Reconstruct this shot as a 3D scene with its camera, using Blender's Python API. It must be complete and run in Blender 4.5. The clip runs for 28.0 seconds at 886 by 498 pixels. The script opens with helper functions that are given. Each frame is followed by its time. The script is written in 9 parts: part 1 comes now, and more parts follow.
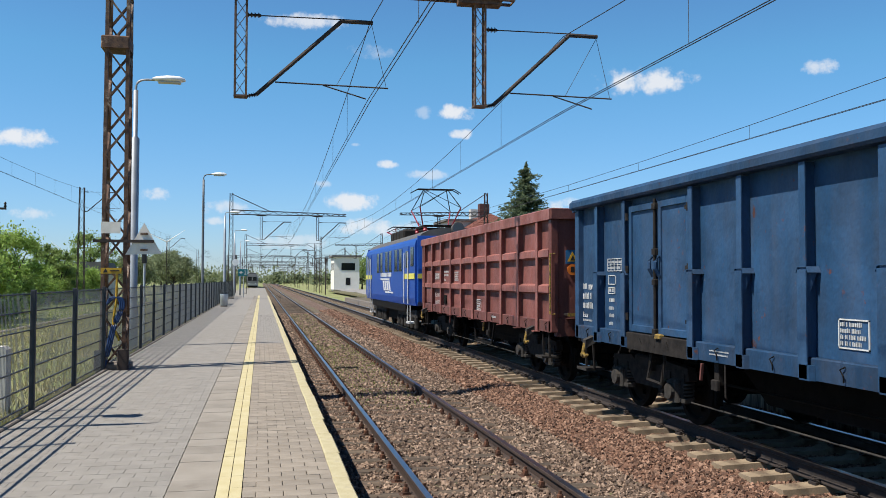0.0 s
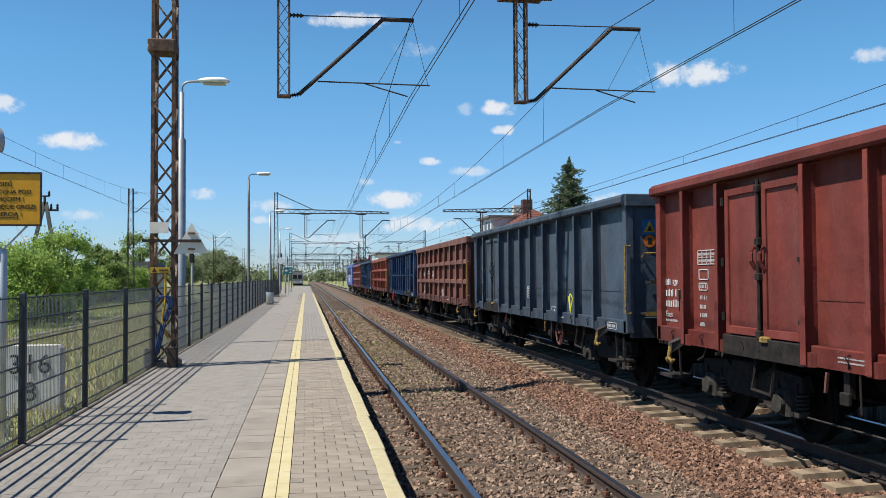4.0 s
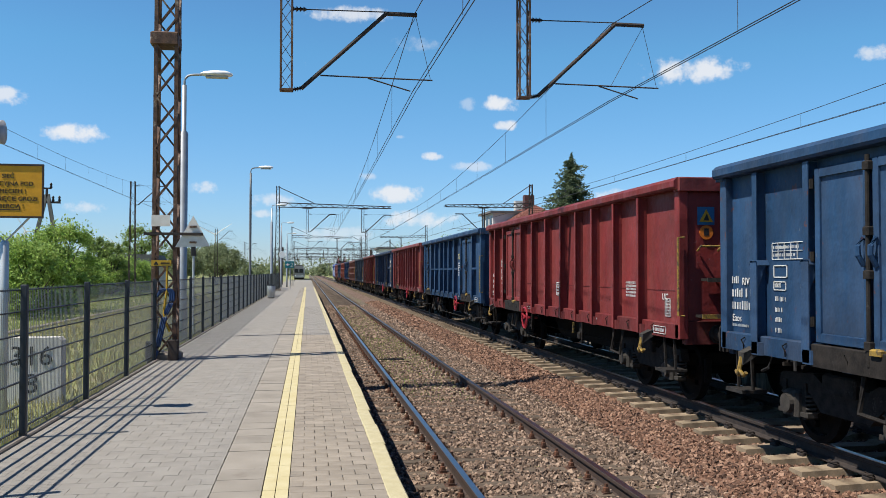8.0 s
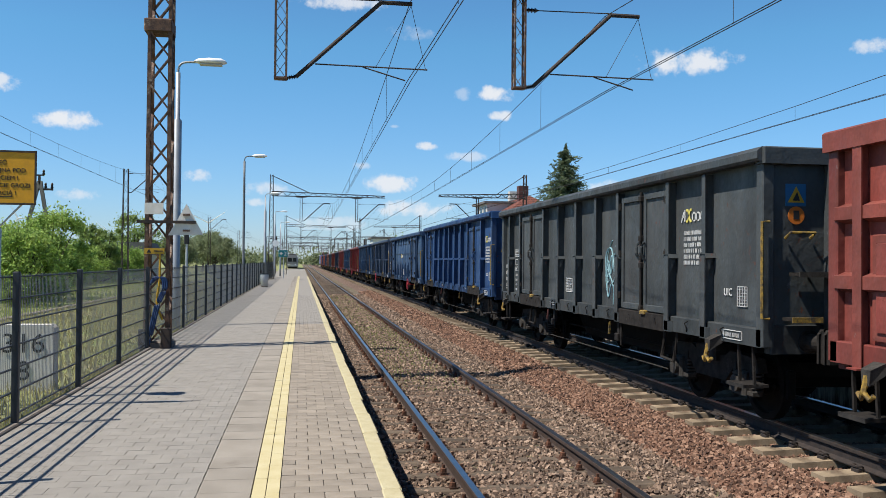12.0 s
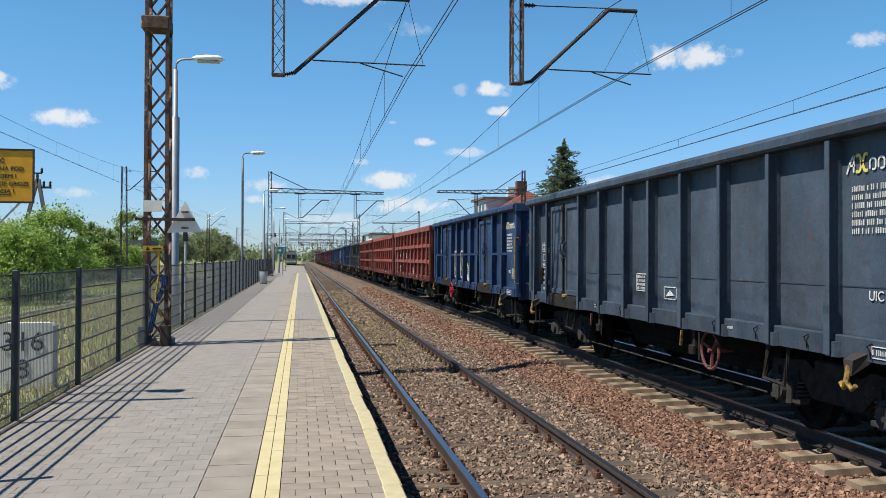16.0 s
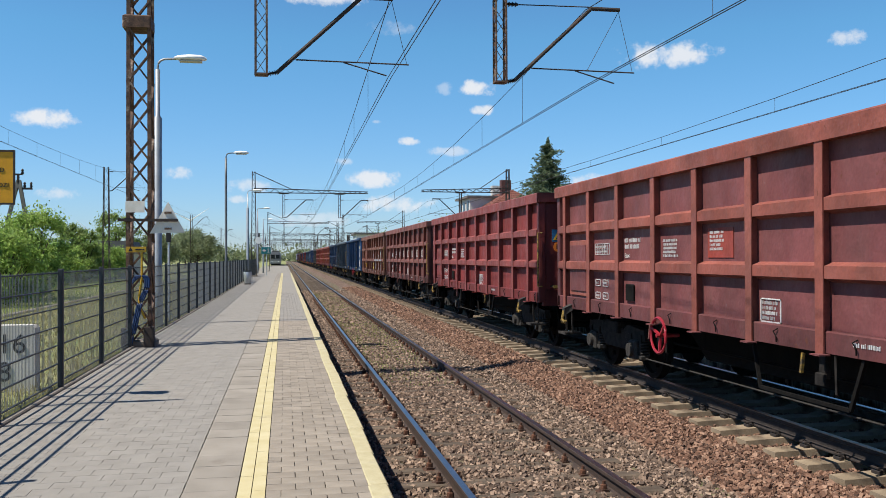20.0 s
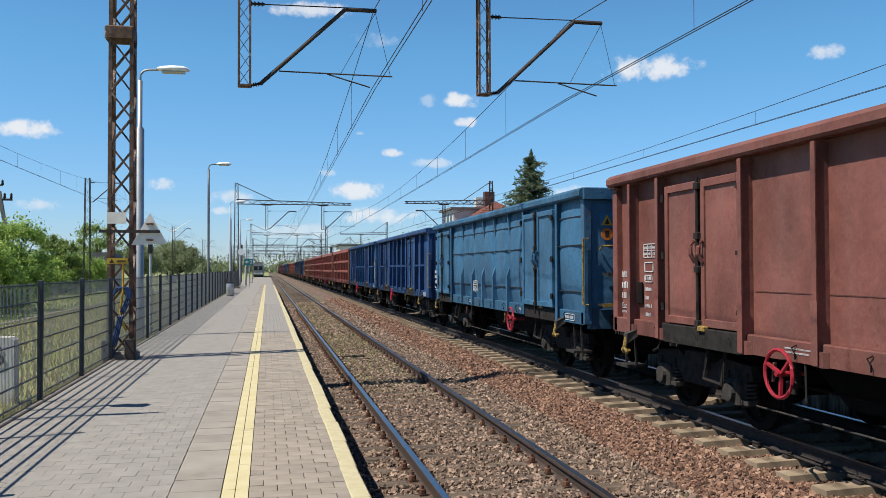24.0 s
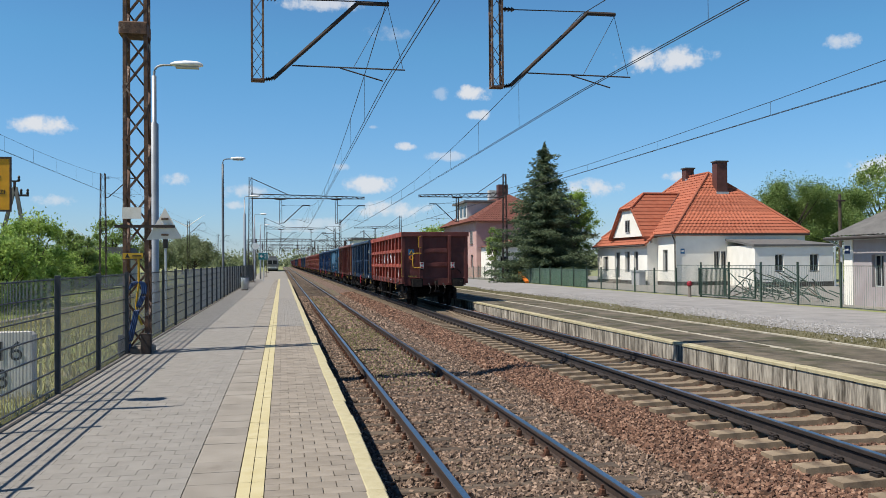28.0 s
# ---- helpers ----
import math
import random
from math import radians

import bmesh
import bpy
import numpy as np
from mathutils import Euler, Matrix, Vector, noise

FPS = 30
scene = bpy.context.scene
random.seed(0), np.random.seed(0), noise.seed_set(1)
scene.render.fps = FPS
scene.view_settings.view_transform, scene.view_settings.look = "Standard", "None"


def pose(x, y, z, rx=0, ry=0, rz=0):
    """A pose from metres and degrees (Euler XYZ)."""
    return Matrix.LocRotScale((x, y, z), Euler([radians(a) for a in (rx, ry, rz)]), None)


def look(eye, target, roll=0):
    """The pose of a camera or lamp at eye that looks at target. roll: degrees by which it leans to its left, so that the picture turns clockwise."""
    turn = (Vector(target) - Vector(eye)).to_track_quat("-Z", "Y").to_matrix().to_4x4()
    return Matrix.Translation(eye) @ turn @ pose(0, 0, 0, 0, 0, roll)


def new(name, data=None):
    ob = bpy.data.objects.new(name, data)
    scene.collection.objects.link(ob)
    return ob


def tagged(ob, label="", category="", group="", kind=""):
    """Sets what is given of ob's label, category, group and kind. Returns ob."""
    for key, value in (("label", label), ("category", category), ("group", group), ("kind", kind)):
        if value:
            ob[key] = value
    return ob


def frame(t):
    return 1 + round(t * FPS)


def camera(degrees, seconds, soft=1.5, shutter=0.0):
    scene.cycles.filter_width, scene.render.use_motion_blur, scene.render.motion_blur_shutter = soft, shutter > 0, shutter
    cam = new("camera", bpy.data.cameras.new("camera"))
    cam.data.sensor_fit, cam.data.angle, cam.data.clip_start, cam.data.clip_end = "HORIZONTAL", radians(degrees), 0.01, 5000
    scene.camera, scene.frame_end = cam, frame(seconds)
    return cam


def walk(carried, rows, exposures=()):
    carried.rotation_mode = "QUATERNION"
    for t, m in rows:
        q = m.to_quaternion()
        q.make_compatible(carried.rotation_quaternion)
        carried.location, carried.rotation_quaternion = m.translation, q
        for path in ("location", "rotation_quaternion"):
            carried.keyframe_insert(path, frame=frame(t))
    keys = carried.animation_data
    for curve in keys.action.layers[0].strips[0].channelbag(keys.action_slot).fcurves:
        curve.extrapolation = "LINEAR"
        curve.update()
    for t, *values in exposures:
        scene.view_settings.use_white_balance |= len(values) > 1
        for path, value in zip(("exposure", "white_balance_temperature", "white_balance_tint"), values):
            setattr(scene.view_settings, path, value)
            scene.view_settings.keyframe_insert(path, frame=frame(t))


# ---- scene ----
cam = camera(53.68, 28.0, 0.45, 0.0)
EYE = (0.0, 0.0, 1.559)
# seconds, tilt, lean, turn of a camera held by hand at one spot
TURNS = [
    (0, 92.05, -0.15, -11.71), (0.5, 91.96, 0.15, -11.03), (1, 92.03, 0.19, -10.61),
    (1.5, 92.12, 0.35, -10.27), (2, 92.17, 0.39, -9.77), (2.5, 92.20, 0.37, -9.38),
    (3, 92.14, 0.02, -9.25), (3.5, 91.91, 0.26, -9.02), (5.5, 91.77, 0.22, -8.56),
    (6, 91.70, 0.24, -8.52), (6.5, 91.66, 0.29, -8.63), (7, 91.62, 0.19, -8.71),
    (7.5, 91.56, 0.09, -8.69), (8, 91.51, -0.09, -8.78), (8.5, 91.43, -0.19, -9.01),
    (9, 91.36, -0.30, -9.08), (9.5, 91.31, -0.39, -9.13), (10, 91.25, -0.47, -9.26),
    (10.5, 91.19, -0.47, -9.23), (11, 91.10, -0.40, -9.26), (11.5, 90.98, -0.39, -9.28),
    (12, 90.86, -0.50, -9.20), (12.5, 90.74, -0.23, -9.11), (14.5, 90.43, -0.50, -9.11),
    (15, 90.43, -0.51, -9.11), (15.5, 90.64, -0.51, -9.22), (16, 90.59, -0.17, -9.27),
    (16.5, 90.51, -0.60, -10.49), (17, 90.64, -0.71, -12.10), (17.5, 90.87, -0.95, -12.28),
    (18, 90.93, -0.75, -12.24), (18.5, 90.94, 0.01, -11.33), (19, 90.90, 0.30, -10.59),
    (19.5, 90.81, 0.28, -10.38), (20, 90.53, 0.20, -10.27), (20.5, 90.33, -0.23, -10.23),
    (21, 90.05, -0.78, -10.43), (21.5, 89.88, -0.73, -10.80), (22, 90.13, -0.29, -10.86),
    (22.5, 90.92, 0.05, -10.77), (24.5, 91.29, 0.20, -11.44), (25, 91.21, 0.32, -11.19),
    (25.5, 90.78, 0.65, -11.10), (26, 90.57, 0.33, -11.20), (26.5, 90.59, 1.25, -10.92),
    (27, 90.90, 0.40, -10.68), (27.5, 90.89, 0.75, -10.13), (28, 90.85, 0.47, -10.45),
]
walk(cam, [(t, pose(*EYE, a, b, c)) for t, a, b, c in TURNS], [(0, 0.5), (25.8, 0.5), (26.7, 0.34), (28, 0.34)])

# ---- light: early-afternoon sun from the fence side, small fair-weather clouds ----
SUN_TO = Vector((-0.521, -0.119, 0.845)).normalized()
sun_data = bpy.data.lights.new("sun", "SUN")
sun_data.energy, sun_data.angle, sun_data.color = 5.0, radians(0.55), (1.0, 0.94, 0.85)
sun = new("sun", sun_data)
sun.matrix_world = look(tuple(SUN_TO * 60), (0, 0, 0))
world = bpy.data.worlds.new("sky")
scene.world = world
world.use_nodes = True
scene.view_settings.exposure = 0.5


def bearing(turn, up):
    """A direction from degrees to the right of the track and degrees above the horizon."""
    a, b = radians(turn), radians(up)
    return Vector((math.sin(a) * math.cos(b), math.cos(a) * math.cos(b), math.sin(b)))


def build_sky():
    nt = world.node_tree
    nt.nodes.clear()
    n = nt.nodes.new
    out, bg = n("ShaderNodeOutputWorld"), n("ShaderNodeBackground")
    sky = n("ShaderNodeTexSky")
    sky.sky_type, sky.sun_disc = "NISHITA", False
    sky.sun_elevation, sky.sun_rotation = radians(57.7), radians(257.2)
    sky.altitude, sky.air_density, sky.dust_density, sky.ozone_density = 100, 1.0, 0.2, 3.0
    bg.inputs["Strength"].default_value = 0.106
    tc = n("ShaderNodeTexCoord")
    noise_a = n("ShaderNodeTexNoise")
    noise_a.inputs["Scale"].default_value, noise_a.inputs["Detail"].default_value = 46.0, 8.0
    noise_a.inputs["Roughness"].default_value = 0.62
    nt.links.new(tc.outputs["Generated"], noise_a.inputs["Vector"])
    ragged = n("ShaderNodeMath")
    ragged.operation, ragged.inputs[1].default_value, ragged.inputs[2].default_value = "MULTIPLY_ADD", 1.7, -0.35
    nt.links.new(noise_a.outputs["Fac"], ragged.inputs[0])
    total = None
    for turn, up, wide, high, amount in CLOUDS:
        c = bearing(turn, up)
        right = Vector((c.y, -c.x, 0)).normalized()
        top = right.cross(c) * -1
        d1, d2, d0 = n("ShaderNodeVectorMath"), n("ShaderNodeVectorMath"), n("ShaderNodeVectorMath")
        for d, v in ((d1, right / radians(1.2 * wide)), (d2, top / radians(1.25 * high)), (d0, c)):
            d.operation = "DOT_PRODUCT"
            nt.links.new(tc.outputs["Generated"], d.inputs[0])
            d.inputs[1].default_value = v
        low = c.dot(top) / radians(1.25 * high)
        sq1, off, sq2, add = n("ShaderNodeMath"), n("ShaderNodeMath"), n("ShaderNodeMath"), n("ShaderNodeMath")
        sq1.operation = "MULTIPLY"
        nt.links.new(d1.outputs["Value"], sq1.inputs[0]), nt.links.new(d1.outputs["Value"], sq1.inputs[1])
        off.operation, off.inputs[1].default_value = "SUBTRACT", low
        nt.links.new(d2.outputs["Value"], off.inputs[0])
        sq2.operation = "MULTIPLY"
        nt.links.new(off.outputs[0], sq2.inputs[0]), nt.links.new(off.outputs[0], sq2.inputs[1])
        add.operation = "ADD"
        nt.links.new(sq1.outputs[0], add.inputs[0]), nt.links.new(sq2.outputs[0], add.inputs[1])
        fall = n("ShaderNodeMapRange")
        fall.inputs["From Min"].default_value, fall.inputs["From Max"].default_value = 0.0, 1.3
        fall.inputs["To Min"].default_value, fall.inputs["To Max"].default_value = 0.5, -0.3
        nt.links.new(add.outputs[0], fall.inputs["Value"])
        front = n("ShaderNodeMath")
        front.operation, front.inputs[1].default_value = "GREATER_THAN", 0.7
        nt.links.new(d0.outputs["Value"], front.inputs[0])
        soft = n("ShaderNodeMath")
        soft.operation = "ADD"
        nt.links.new(fall.outputs[0], soft.inputs[0]), nt.links.new(ragged.outputs[0], soft.inputs[1])
        ramp = n("ShaderNodeMapRange")
        ramp.interpolation_type = "SMOOTHSTEP"
        ramp.inputs["From Min"].default_value, ramp.inputs["From Max"].default_value = 0.56, 1.06
        ramp.inputs["To Max"].default_value = amount
        nt.links.new(soft.outputs[0], ramp.inputs["Value"])
        one = n("ShaderNodeMath")
        one.operation = "MULTIPLY"
        nt.links.new(ramp.outputs[0], one.inputs[0]), nt.links.new(front.outputs[0], one.inputs[1])
        if total is None:
            total = one
        else:
            m = n("ShaderNodeMath")
            m.operation = "MAXIMUM"
            nt.links.new(total.outputs[0], m.inputs[0]), nt.links.new(one.outputs[0], m.inputs[1])
            total = m
    mix = n("ShaderNodeMix")
    mix.data_type = "RGBA"
    nt.links.new(total.outputs[0], mix.inputs["Factor"])
    # clear air: the blue deepens upwards; unseen zenith darkened to weaken fill light
    sep, deep, tint = n("ShaderNodeSeparateXYZ"), n("ShaderNodeValToRGB"), n("ShaderNodeMix")
    nt.links.new(tc.outputs["Generated"], sep.inputs[0])
    nt.links.new(sep.outputs["Z"], deep.inputs[0])
    e = deep.color_ramp.elements
    e[0].position, e[0].color = 0.0, (0.53, 0.65, 0.92, 1)
    low = e.new(0.07)
    low.color = (0.61, 0.83, 0.98, 1)
    e[1].position, e[1].color = 1.0, (0.13, 0.21, 0.33, 1)
    high = e.new(0.38)
    high.color = (0.46, 0.72, 0.92, 1)
    mid = e.new(0.24)
    mid.color = (0.475, 0.835, 0.965, 1)
    tint.data_type, tint.blend_type = "RGBA", "MULTIPLY"
    tint.inputs["Factor"].default_value = 1.0
    nt.links.new(sky.outputs[0], tint.inputs[6]), nt.links.new(deep.outputs[0], tint.inputs[7])
    nt.links.new(tint.outputs[2], mix.inputs[6])
    mix.inputs[7].default_value = (5.6, 5.75, 6.0, 1)
    nt.links.new(mix.outputs[2], bg.inputs["Color"])
    nt.links.new(bg.outputs[0], out.inputs["Surface"])


# small cumulus clouds: bearing, height, half width, half height in degrees, density
CLOUDS = [
    (-14.03, 8.30, 1.92, 0.59, 0.95),
    (24.66, 12.59, 3.14, 0.89, 0.90),
    (35.25, 12.76, 1.04, 0.48, 0.70),
    (12.44, 10.89, 1.41, 0.52, 0.95),
    (12.83, 9.55, 0.89, 0.33, 0.85),
    (5.73, 5.19, 1.92, 0.63, 0.90),
    (8.00, 7.56, 0.89, 0.30, 0.85),
    (3.72, 6.17, 0.81, 0.30, 0.60),
    (10.62, 6.89, 1.41, 0.37, 0.55),
    (-6.47, 5.26, 1.33, 0.44, 0.70),
    (-13.45, 3.90, 1.33, 0.41, 0.60),
    (2.51, 16.37, 2.96, 0.52, 0.80),
    (6.72, 14.66, 1.66, 0.52, 0.30),
    (20.32, 4.68, 2.29, 0.67, 0.85),
    (-2.32, 4.57, 1.66, 0.52, 0.60),
    (7.38, 3.49, 2.77, 0.59, 0.80),
    (36.83, 5.21, 2.22, 0.81, 0.85),
    (25.37, 5.30, 0.92, 0.37, 0.80),
    (-2.75, 3.77, 0.81, 0.30, 0.60),
    (-18.26, 10.19, 1.66, 0.59, 0.80),
    (1.70, 2.41, 3.33, 0.52, 0.45),
    (5.94, 8.79, 0.37, 0.15, 0.40),
    (10.40, 10.95, 0.74, 0.44, 0.35),
]
build_sky()


# ---- materials ----
def nodes_of(m):
    m.use_nodes = True
    return m.node_tree, m.node_tree.nodes["Principled BSDF"]


def surf(name, a, b, scale=6.0, rough=0.7, metal=0.0, bump=0.25, fine=60.0, stretch=(1, 1, 1), dirt=None, dirt_at=0.58, vary=0.0, island=False, spec=0.4):
    """A worn surface: two colours mixed by coarse and fine noise, an optional dirt colour in patches, fine relief."""
    m = bpy.data.materials.new(name)
    nt, bsdf = nodes_of(m)
    n, link = nt.nodes.new, nt.links.new
    tc, mp = n("ShaderNodeTexCoord"), n("ShaderNodeMapping")
    mp.inputs["Scale"].default_value = stretch
    link(tc.outputs["Object"], mp.inputs["Vector"])
    n1, n2 = n("ShaderNodeTexNoise"), n("ShaderNodeTexNoise")
    n1.inputs["Scale"].default_value, n1.inputs["Detail"].default_value = scale, 5
    n2.inputs["Scale"].default_value, n2.inputs["Detail"].default_value = fine, 3
    link(mp.outputs[0], n1.inputs["Vector"]), link(mp.outputs[0], n2.inputs["Vector"])
    avg = n("ShaderNodeMath")
    avg.operation = "MULTIPLY_ADD"
    avg.inputs[1].default_value, avg.inputs[2].default_value = 0.35, 0.0
    link(n2.outputs["Fac"], avg.inputs[0])
    add = n("ShaderNodeMath")
    add.operation = "MULTIPLY_ADD"
    add.inputs[1].default_value = 0.65
    link(n1.outputs["Fac"], add.inputs[0]), link(avg.outputs[0], add.inputs[2])
    mr = n("ShaderNodeMapRange")
    mr.inputs["From Min"].default_value, mr.inputs["From Max"].default_value = 0.36, 0.64
    link(add.outputs[0], mr.inputs["Value"])
    mix = n("ShaderNodeMix")
    mix.data_type = "RGBA"
    link(mr.outputs[0], mix.inputs["Factor"])
    mix.inputs[6].default_value, mix.inputs[7].default_value = (*a, 1), (*b, 1)
    colour = mix.outputs[2]
    if dirt:
        n3, r3, mx = n("ShaderNodeTexNoise"), n("ShaderNodeMapRange"), n("ShaderNodeMix")
        n3.inputs["Scale"].default_value, n3.inputs["Detail"].default_value = scale * 0.45, 7
        n3.inputs["Roughness"].default_value = 0.7
        link(mp.outputs[0], n3.inputs["Vector"])
        r3.inputs["From Min"].default_value, r3.inputs["From Max"].default_value = dirt_at, dirt_at + 0.12
        link(n3.outputs["Fac"], r3.inputs["Value"])
        mx.data_type = "RGBA"
        link(r3.outputs[0], mx.inputs["Factor"]), link(colour, mx.inputs[6])
        mx.inputs[7].default_value = (*dirt, 1)
        colour = mx.outputs[2]
    if vary:
        hv, rr = n("ShaderNodeHueSaturation"), n("ShaderNodeMapRange")
        if island:
            src = n("ShaderNodeNewGeometry").outputs["Random Per Island"]
        else:
            src = n("ShaderNodeObjectInfo").outputs["Random"]
        rr.inputs["To Min"].default_value, rr.inputs["To Max"].default_value = 1 - vary, 1 + vary
        link(src, rr.inputs["Value"]), link(rr.outputs[0], hv.inputs["Value"]), link(colour, hv.inputs["Color"])
        colour = hv.outputs[0]
    link(colour, bsdf.inputs["Base Color"])
    bsdf.inputs["Roughness"].default_value, bsdf.inputs["Metallic"].default_value = rough, metal
    bsdf.inputs["Specular IOR Level"].default_value = spec
    if bump:
        bp = n("ShaderNodeBump")
        bp.inputs["Strength"].default_value, bp.inputs["Distance"].default_value = bump, 0.01
        link(add.outputs[0], bp.inputs["Height"]), link(bp.outputs[0], bsdf.inputs["Normal"])
    return m


def paint(name, rust=(0.085, 0.03, 0.016), rust_at=0.665, rough=0.42, chalk=0.14):
    """Weathered wagon paint: the part's own colour, sun-bleached and streaked downwards, with rust coming through."""
    m = bpy.data.materials.new(name)
    nt, bsdf = nodes_of(m)
    n, link = nt.nodes.new, nt.links.new
    tc, info = n("ShaderNodeTexCoord"), n("ShaderNodeObjectInfo")
    off = n("ShaderNodeVectorMath")
    off.operation = "MULTIPLY_ADD"
    comb = n("ShaderNodeCombineXYZ")
    for k in range(3):
        link(info.outputs["Random"], comb.inputs[k])
    off.inputs[1].default_value = (37, 53, 11)
    link(comb.outputs[0], off.inputs[0]), link(tc.outputs["Object"], off.inputs[2])
    def noisy(scale, stretch, detail, rough_n=0.6):
        mp, t = n("ShaderNodeMapping"), n("ShaderNodeTexNoise")
        mp.inputs["Scale"].default_value = stretch
        t.inputs["Scale"].default_value, t.inputs["Detail"].default_value, t.inputs["Roughness"].default_value = scale, detail, rough_n
        link(off.outputs[0], mp.inputs["Vector"]), link(mp.outputs[0], t.inputs["Vector"])
        return t.outputs["Fac"]
    def ranged(v, lo, hi, a=0.0, b=1.0):
        r = n("ShaderNodeMapRange")
        for k, x in zip(("From Min", "From Max", "To Min", "To Max"), (lo, hi, a, b)):
            r.inputs[k].default_value = x
        link(v, r.inputs["Value"])
        return r.outputs[0]
    def mixed(f, a, b):
        x = n("ShaderNodeMix")
        x.data_type = "RGBA"
        link(f, x.inputs["Factor"])
        for s, v in ((6, a), (7, b)):
            if isinstance(v, tuple):
                x.inputs[s].default_value = (*v, 1)
            else:
                link(v, x.inputs[s])
        return x.outputs[2]
    hv = n("ShaderNodeHueSaturation")
    link(info.outputs["Color"], hv.inputs["Color"])
    link(ranged(noisy(1.3, (1, 1, 0.7), 5), 0.3, 0.7, 0.8, 1.6), hv.inputs["Value"])
    fresh = n("ShaderNodeHueSaturation")
    fresh.inputs["Saturation"].default_value, fresh.inputs["Value"].default_value = 1.05, 1.6
    link(info.outputs["Color"], fresh.inputs["Color"])
    touched = mixed(ranged(noisy(1.7, (1, 1, 1), 7, 0.62), 0.6, 0.66, 0.0, 0.28), hv.outputs[0], fresh.outputs[0])
    streak = noisy(3.2, (1, 1, 0.12), 4)
    dusty = mixed(ranged(streak, 0.42, 0.74, 0.0, chalk), touched, (0.16, 0.138, 0.12))
    blot = noisy(2.6, (1, 1, 0.6), 8, 0.72)
    rusty = mixed(ranged(blot, rust_at, rust_at + 0.04, 0.0, 0.85), dusty, rust)
    soot = mixed(ranged(noisy(0.7, (1, 1, 1), 3), 0.5, 0.78, 0.0, 0.32), rusty, (0.03, 0.028, 0.027))
    # small knocks down to rust and primer, and pale scratches
    sparse, both = ranged(noisy(1.1, (1, 1, 1), 2), 0.5, 0.68), n("ShaderNodeMath")
    both.operation = "MULTIPLY"
    link(ranged(noisy(11.0, (1, 1, 0.75), 6, 0.65), 0.62, 0.645, 0.0, 0.9), both.inputs[0]), link(sparse, both.inputs[1])
    knocks = mixed(both.outputs[0], soot, (0.12, 0.042, 0.024))
    pale = mixed(ranged(noisy(8.0, (1, 1.5, 1.1), 5, 0.66), 0.69, 0.71, 0.0, 0.35), knocks, (0.2, 0.21, 0.22))
    grime = mixed(ranged(noisy(26.0, (1, 1, 0.8), 5, 0.75), 0.44, 0.72, 0.0, 0.26), pale, (0.02, 0.018, 0.018))
    link(grime, bsdf.inputs["Base Color"])
    bsdf.inputs["Specular IOR Level"].default_value = 0.2
    link(ranged(blot, 0.4, 0.7, rough, 0.85), bsdf.inputs["Roughness"])
    bp = n("ShaderNodeBump")
    bp.inputs["Strength"].default_value, bp.inputs["Distance"].default_value = 0.6, 0.05
    link(noisy(1.9, (1, 1, 1), 4), bp.inputs["Height"])
    link(bp.outputs[0], bsdf.inputs["Normal"])
    return m


def plain(name, c, rough=0.6, metal=0.0, bump=0.0):
    return surf(name, tuple(x * 0.9 for x in c), tuple(min(1, x * 1.1) for x in c), 9.0, rough, metal, bump or 0.1, 80.0)


M_PAINT = paint("wagon_paint")
M_LOCO = plain("loco_blue_paint", (0.008, 0.055, 0.29), 0.4)
M_BAND = plain("pale_yellow_band", (0.62, 0.56, 0.1), 0.45)
M_LOCO_ROOF = surf("loco_roof_grey", (0.0666, 0.0666, 0.0666), (0.118, 0.111, 0.104), 3, 0.7)
# greasy and dusty gear: the deep shade under the wagons is put into both colours
M_GREASE_SHADE = surf("greasy_gear_in_shade", (0.003, 0.003, 0.003), (0.01, 0.0085, 0.007), 8, 0.9, spec=0.15)
M_GEAR_SHADE = surf("dusty_gear_in_shade", (0.009, 0.008, 0.0075), (0.028, 0.024, 0.021), 9, 0.88, dirt=(0.085, 0.078, 0.07), dirt_at=0.63, spec=0.2)
M_BOX = surf("dusty_axle_box", (0.0222, 0.0207, 0.0192), (0.0555, 0.0503, 0.0444), 9, 0.88, dirt=(0.0888, 0.0814, 0.074), dirt_at=0.62, spec=0.2)
M_STEEL = surf("polished_steel", (0.45, 0.45, 0.47), (0.32, 0.32, 0.34), 30, 0.3, 1.0, 0.02)
M_RAIL = surf("rail_side_rust", (0.028, 0.019, 0.0155), (0.06, 0.038, 0.028), 14, 0.8, 0.0, 0.3)
M_RAIL_DARK = surf("rail_side_dark", (0.0163, 0.0133, 0.0126), (0.037, 0.0266, 0.0222), 14, 0.8, 0.0, 0.3)
M_CLIP = surf("rusty_base_plate", (0.035, 0.018, 0.012), (0.13, 0.055, 0.03), 16, 0.9, 0, 0.3, vary=0.15)
M_RED = surf("red_enamel", (0.2, 0.01, 0.018), (0.33, 0.018, 0.03), 14, 0.45, dirt=(0.09, 0.03, 0.025), dirt_at=0.6)
M_YELLOW = surf("yellow_enamel", (0.42, 0.24, 0.012), (0.52, 0.32, 0.03), 12, 0.5, dirt=(0.12, 0.09, 0.05), dirt_at=0.6)
M_OCHRE = surf("dirty_yellow_paint", (0.11, 0.075, 0.025), (0.34, 0.21, 0.03), 22, 0.75, dirt=(0.05, 0.04, 0.03), dirt_at=0.5)
M_SIGN_BLUE = plain("blue_sign_plate", (0.0222, 0.118, 0.252), 0.5)
M_LOGO = surf("golden_logo_paint", (0.5, 0.42, 0.08), (0.62, 0.54, 0.14), 9, 0.6)
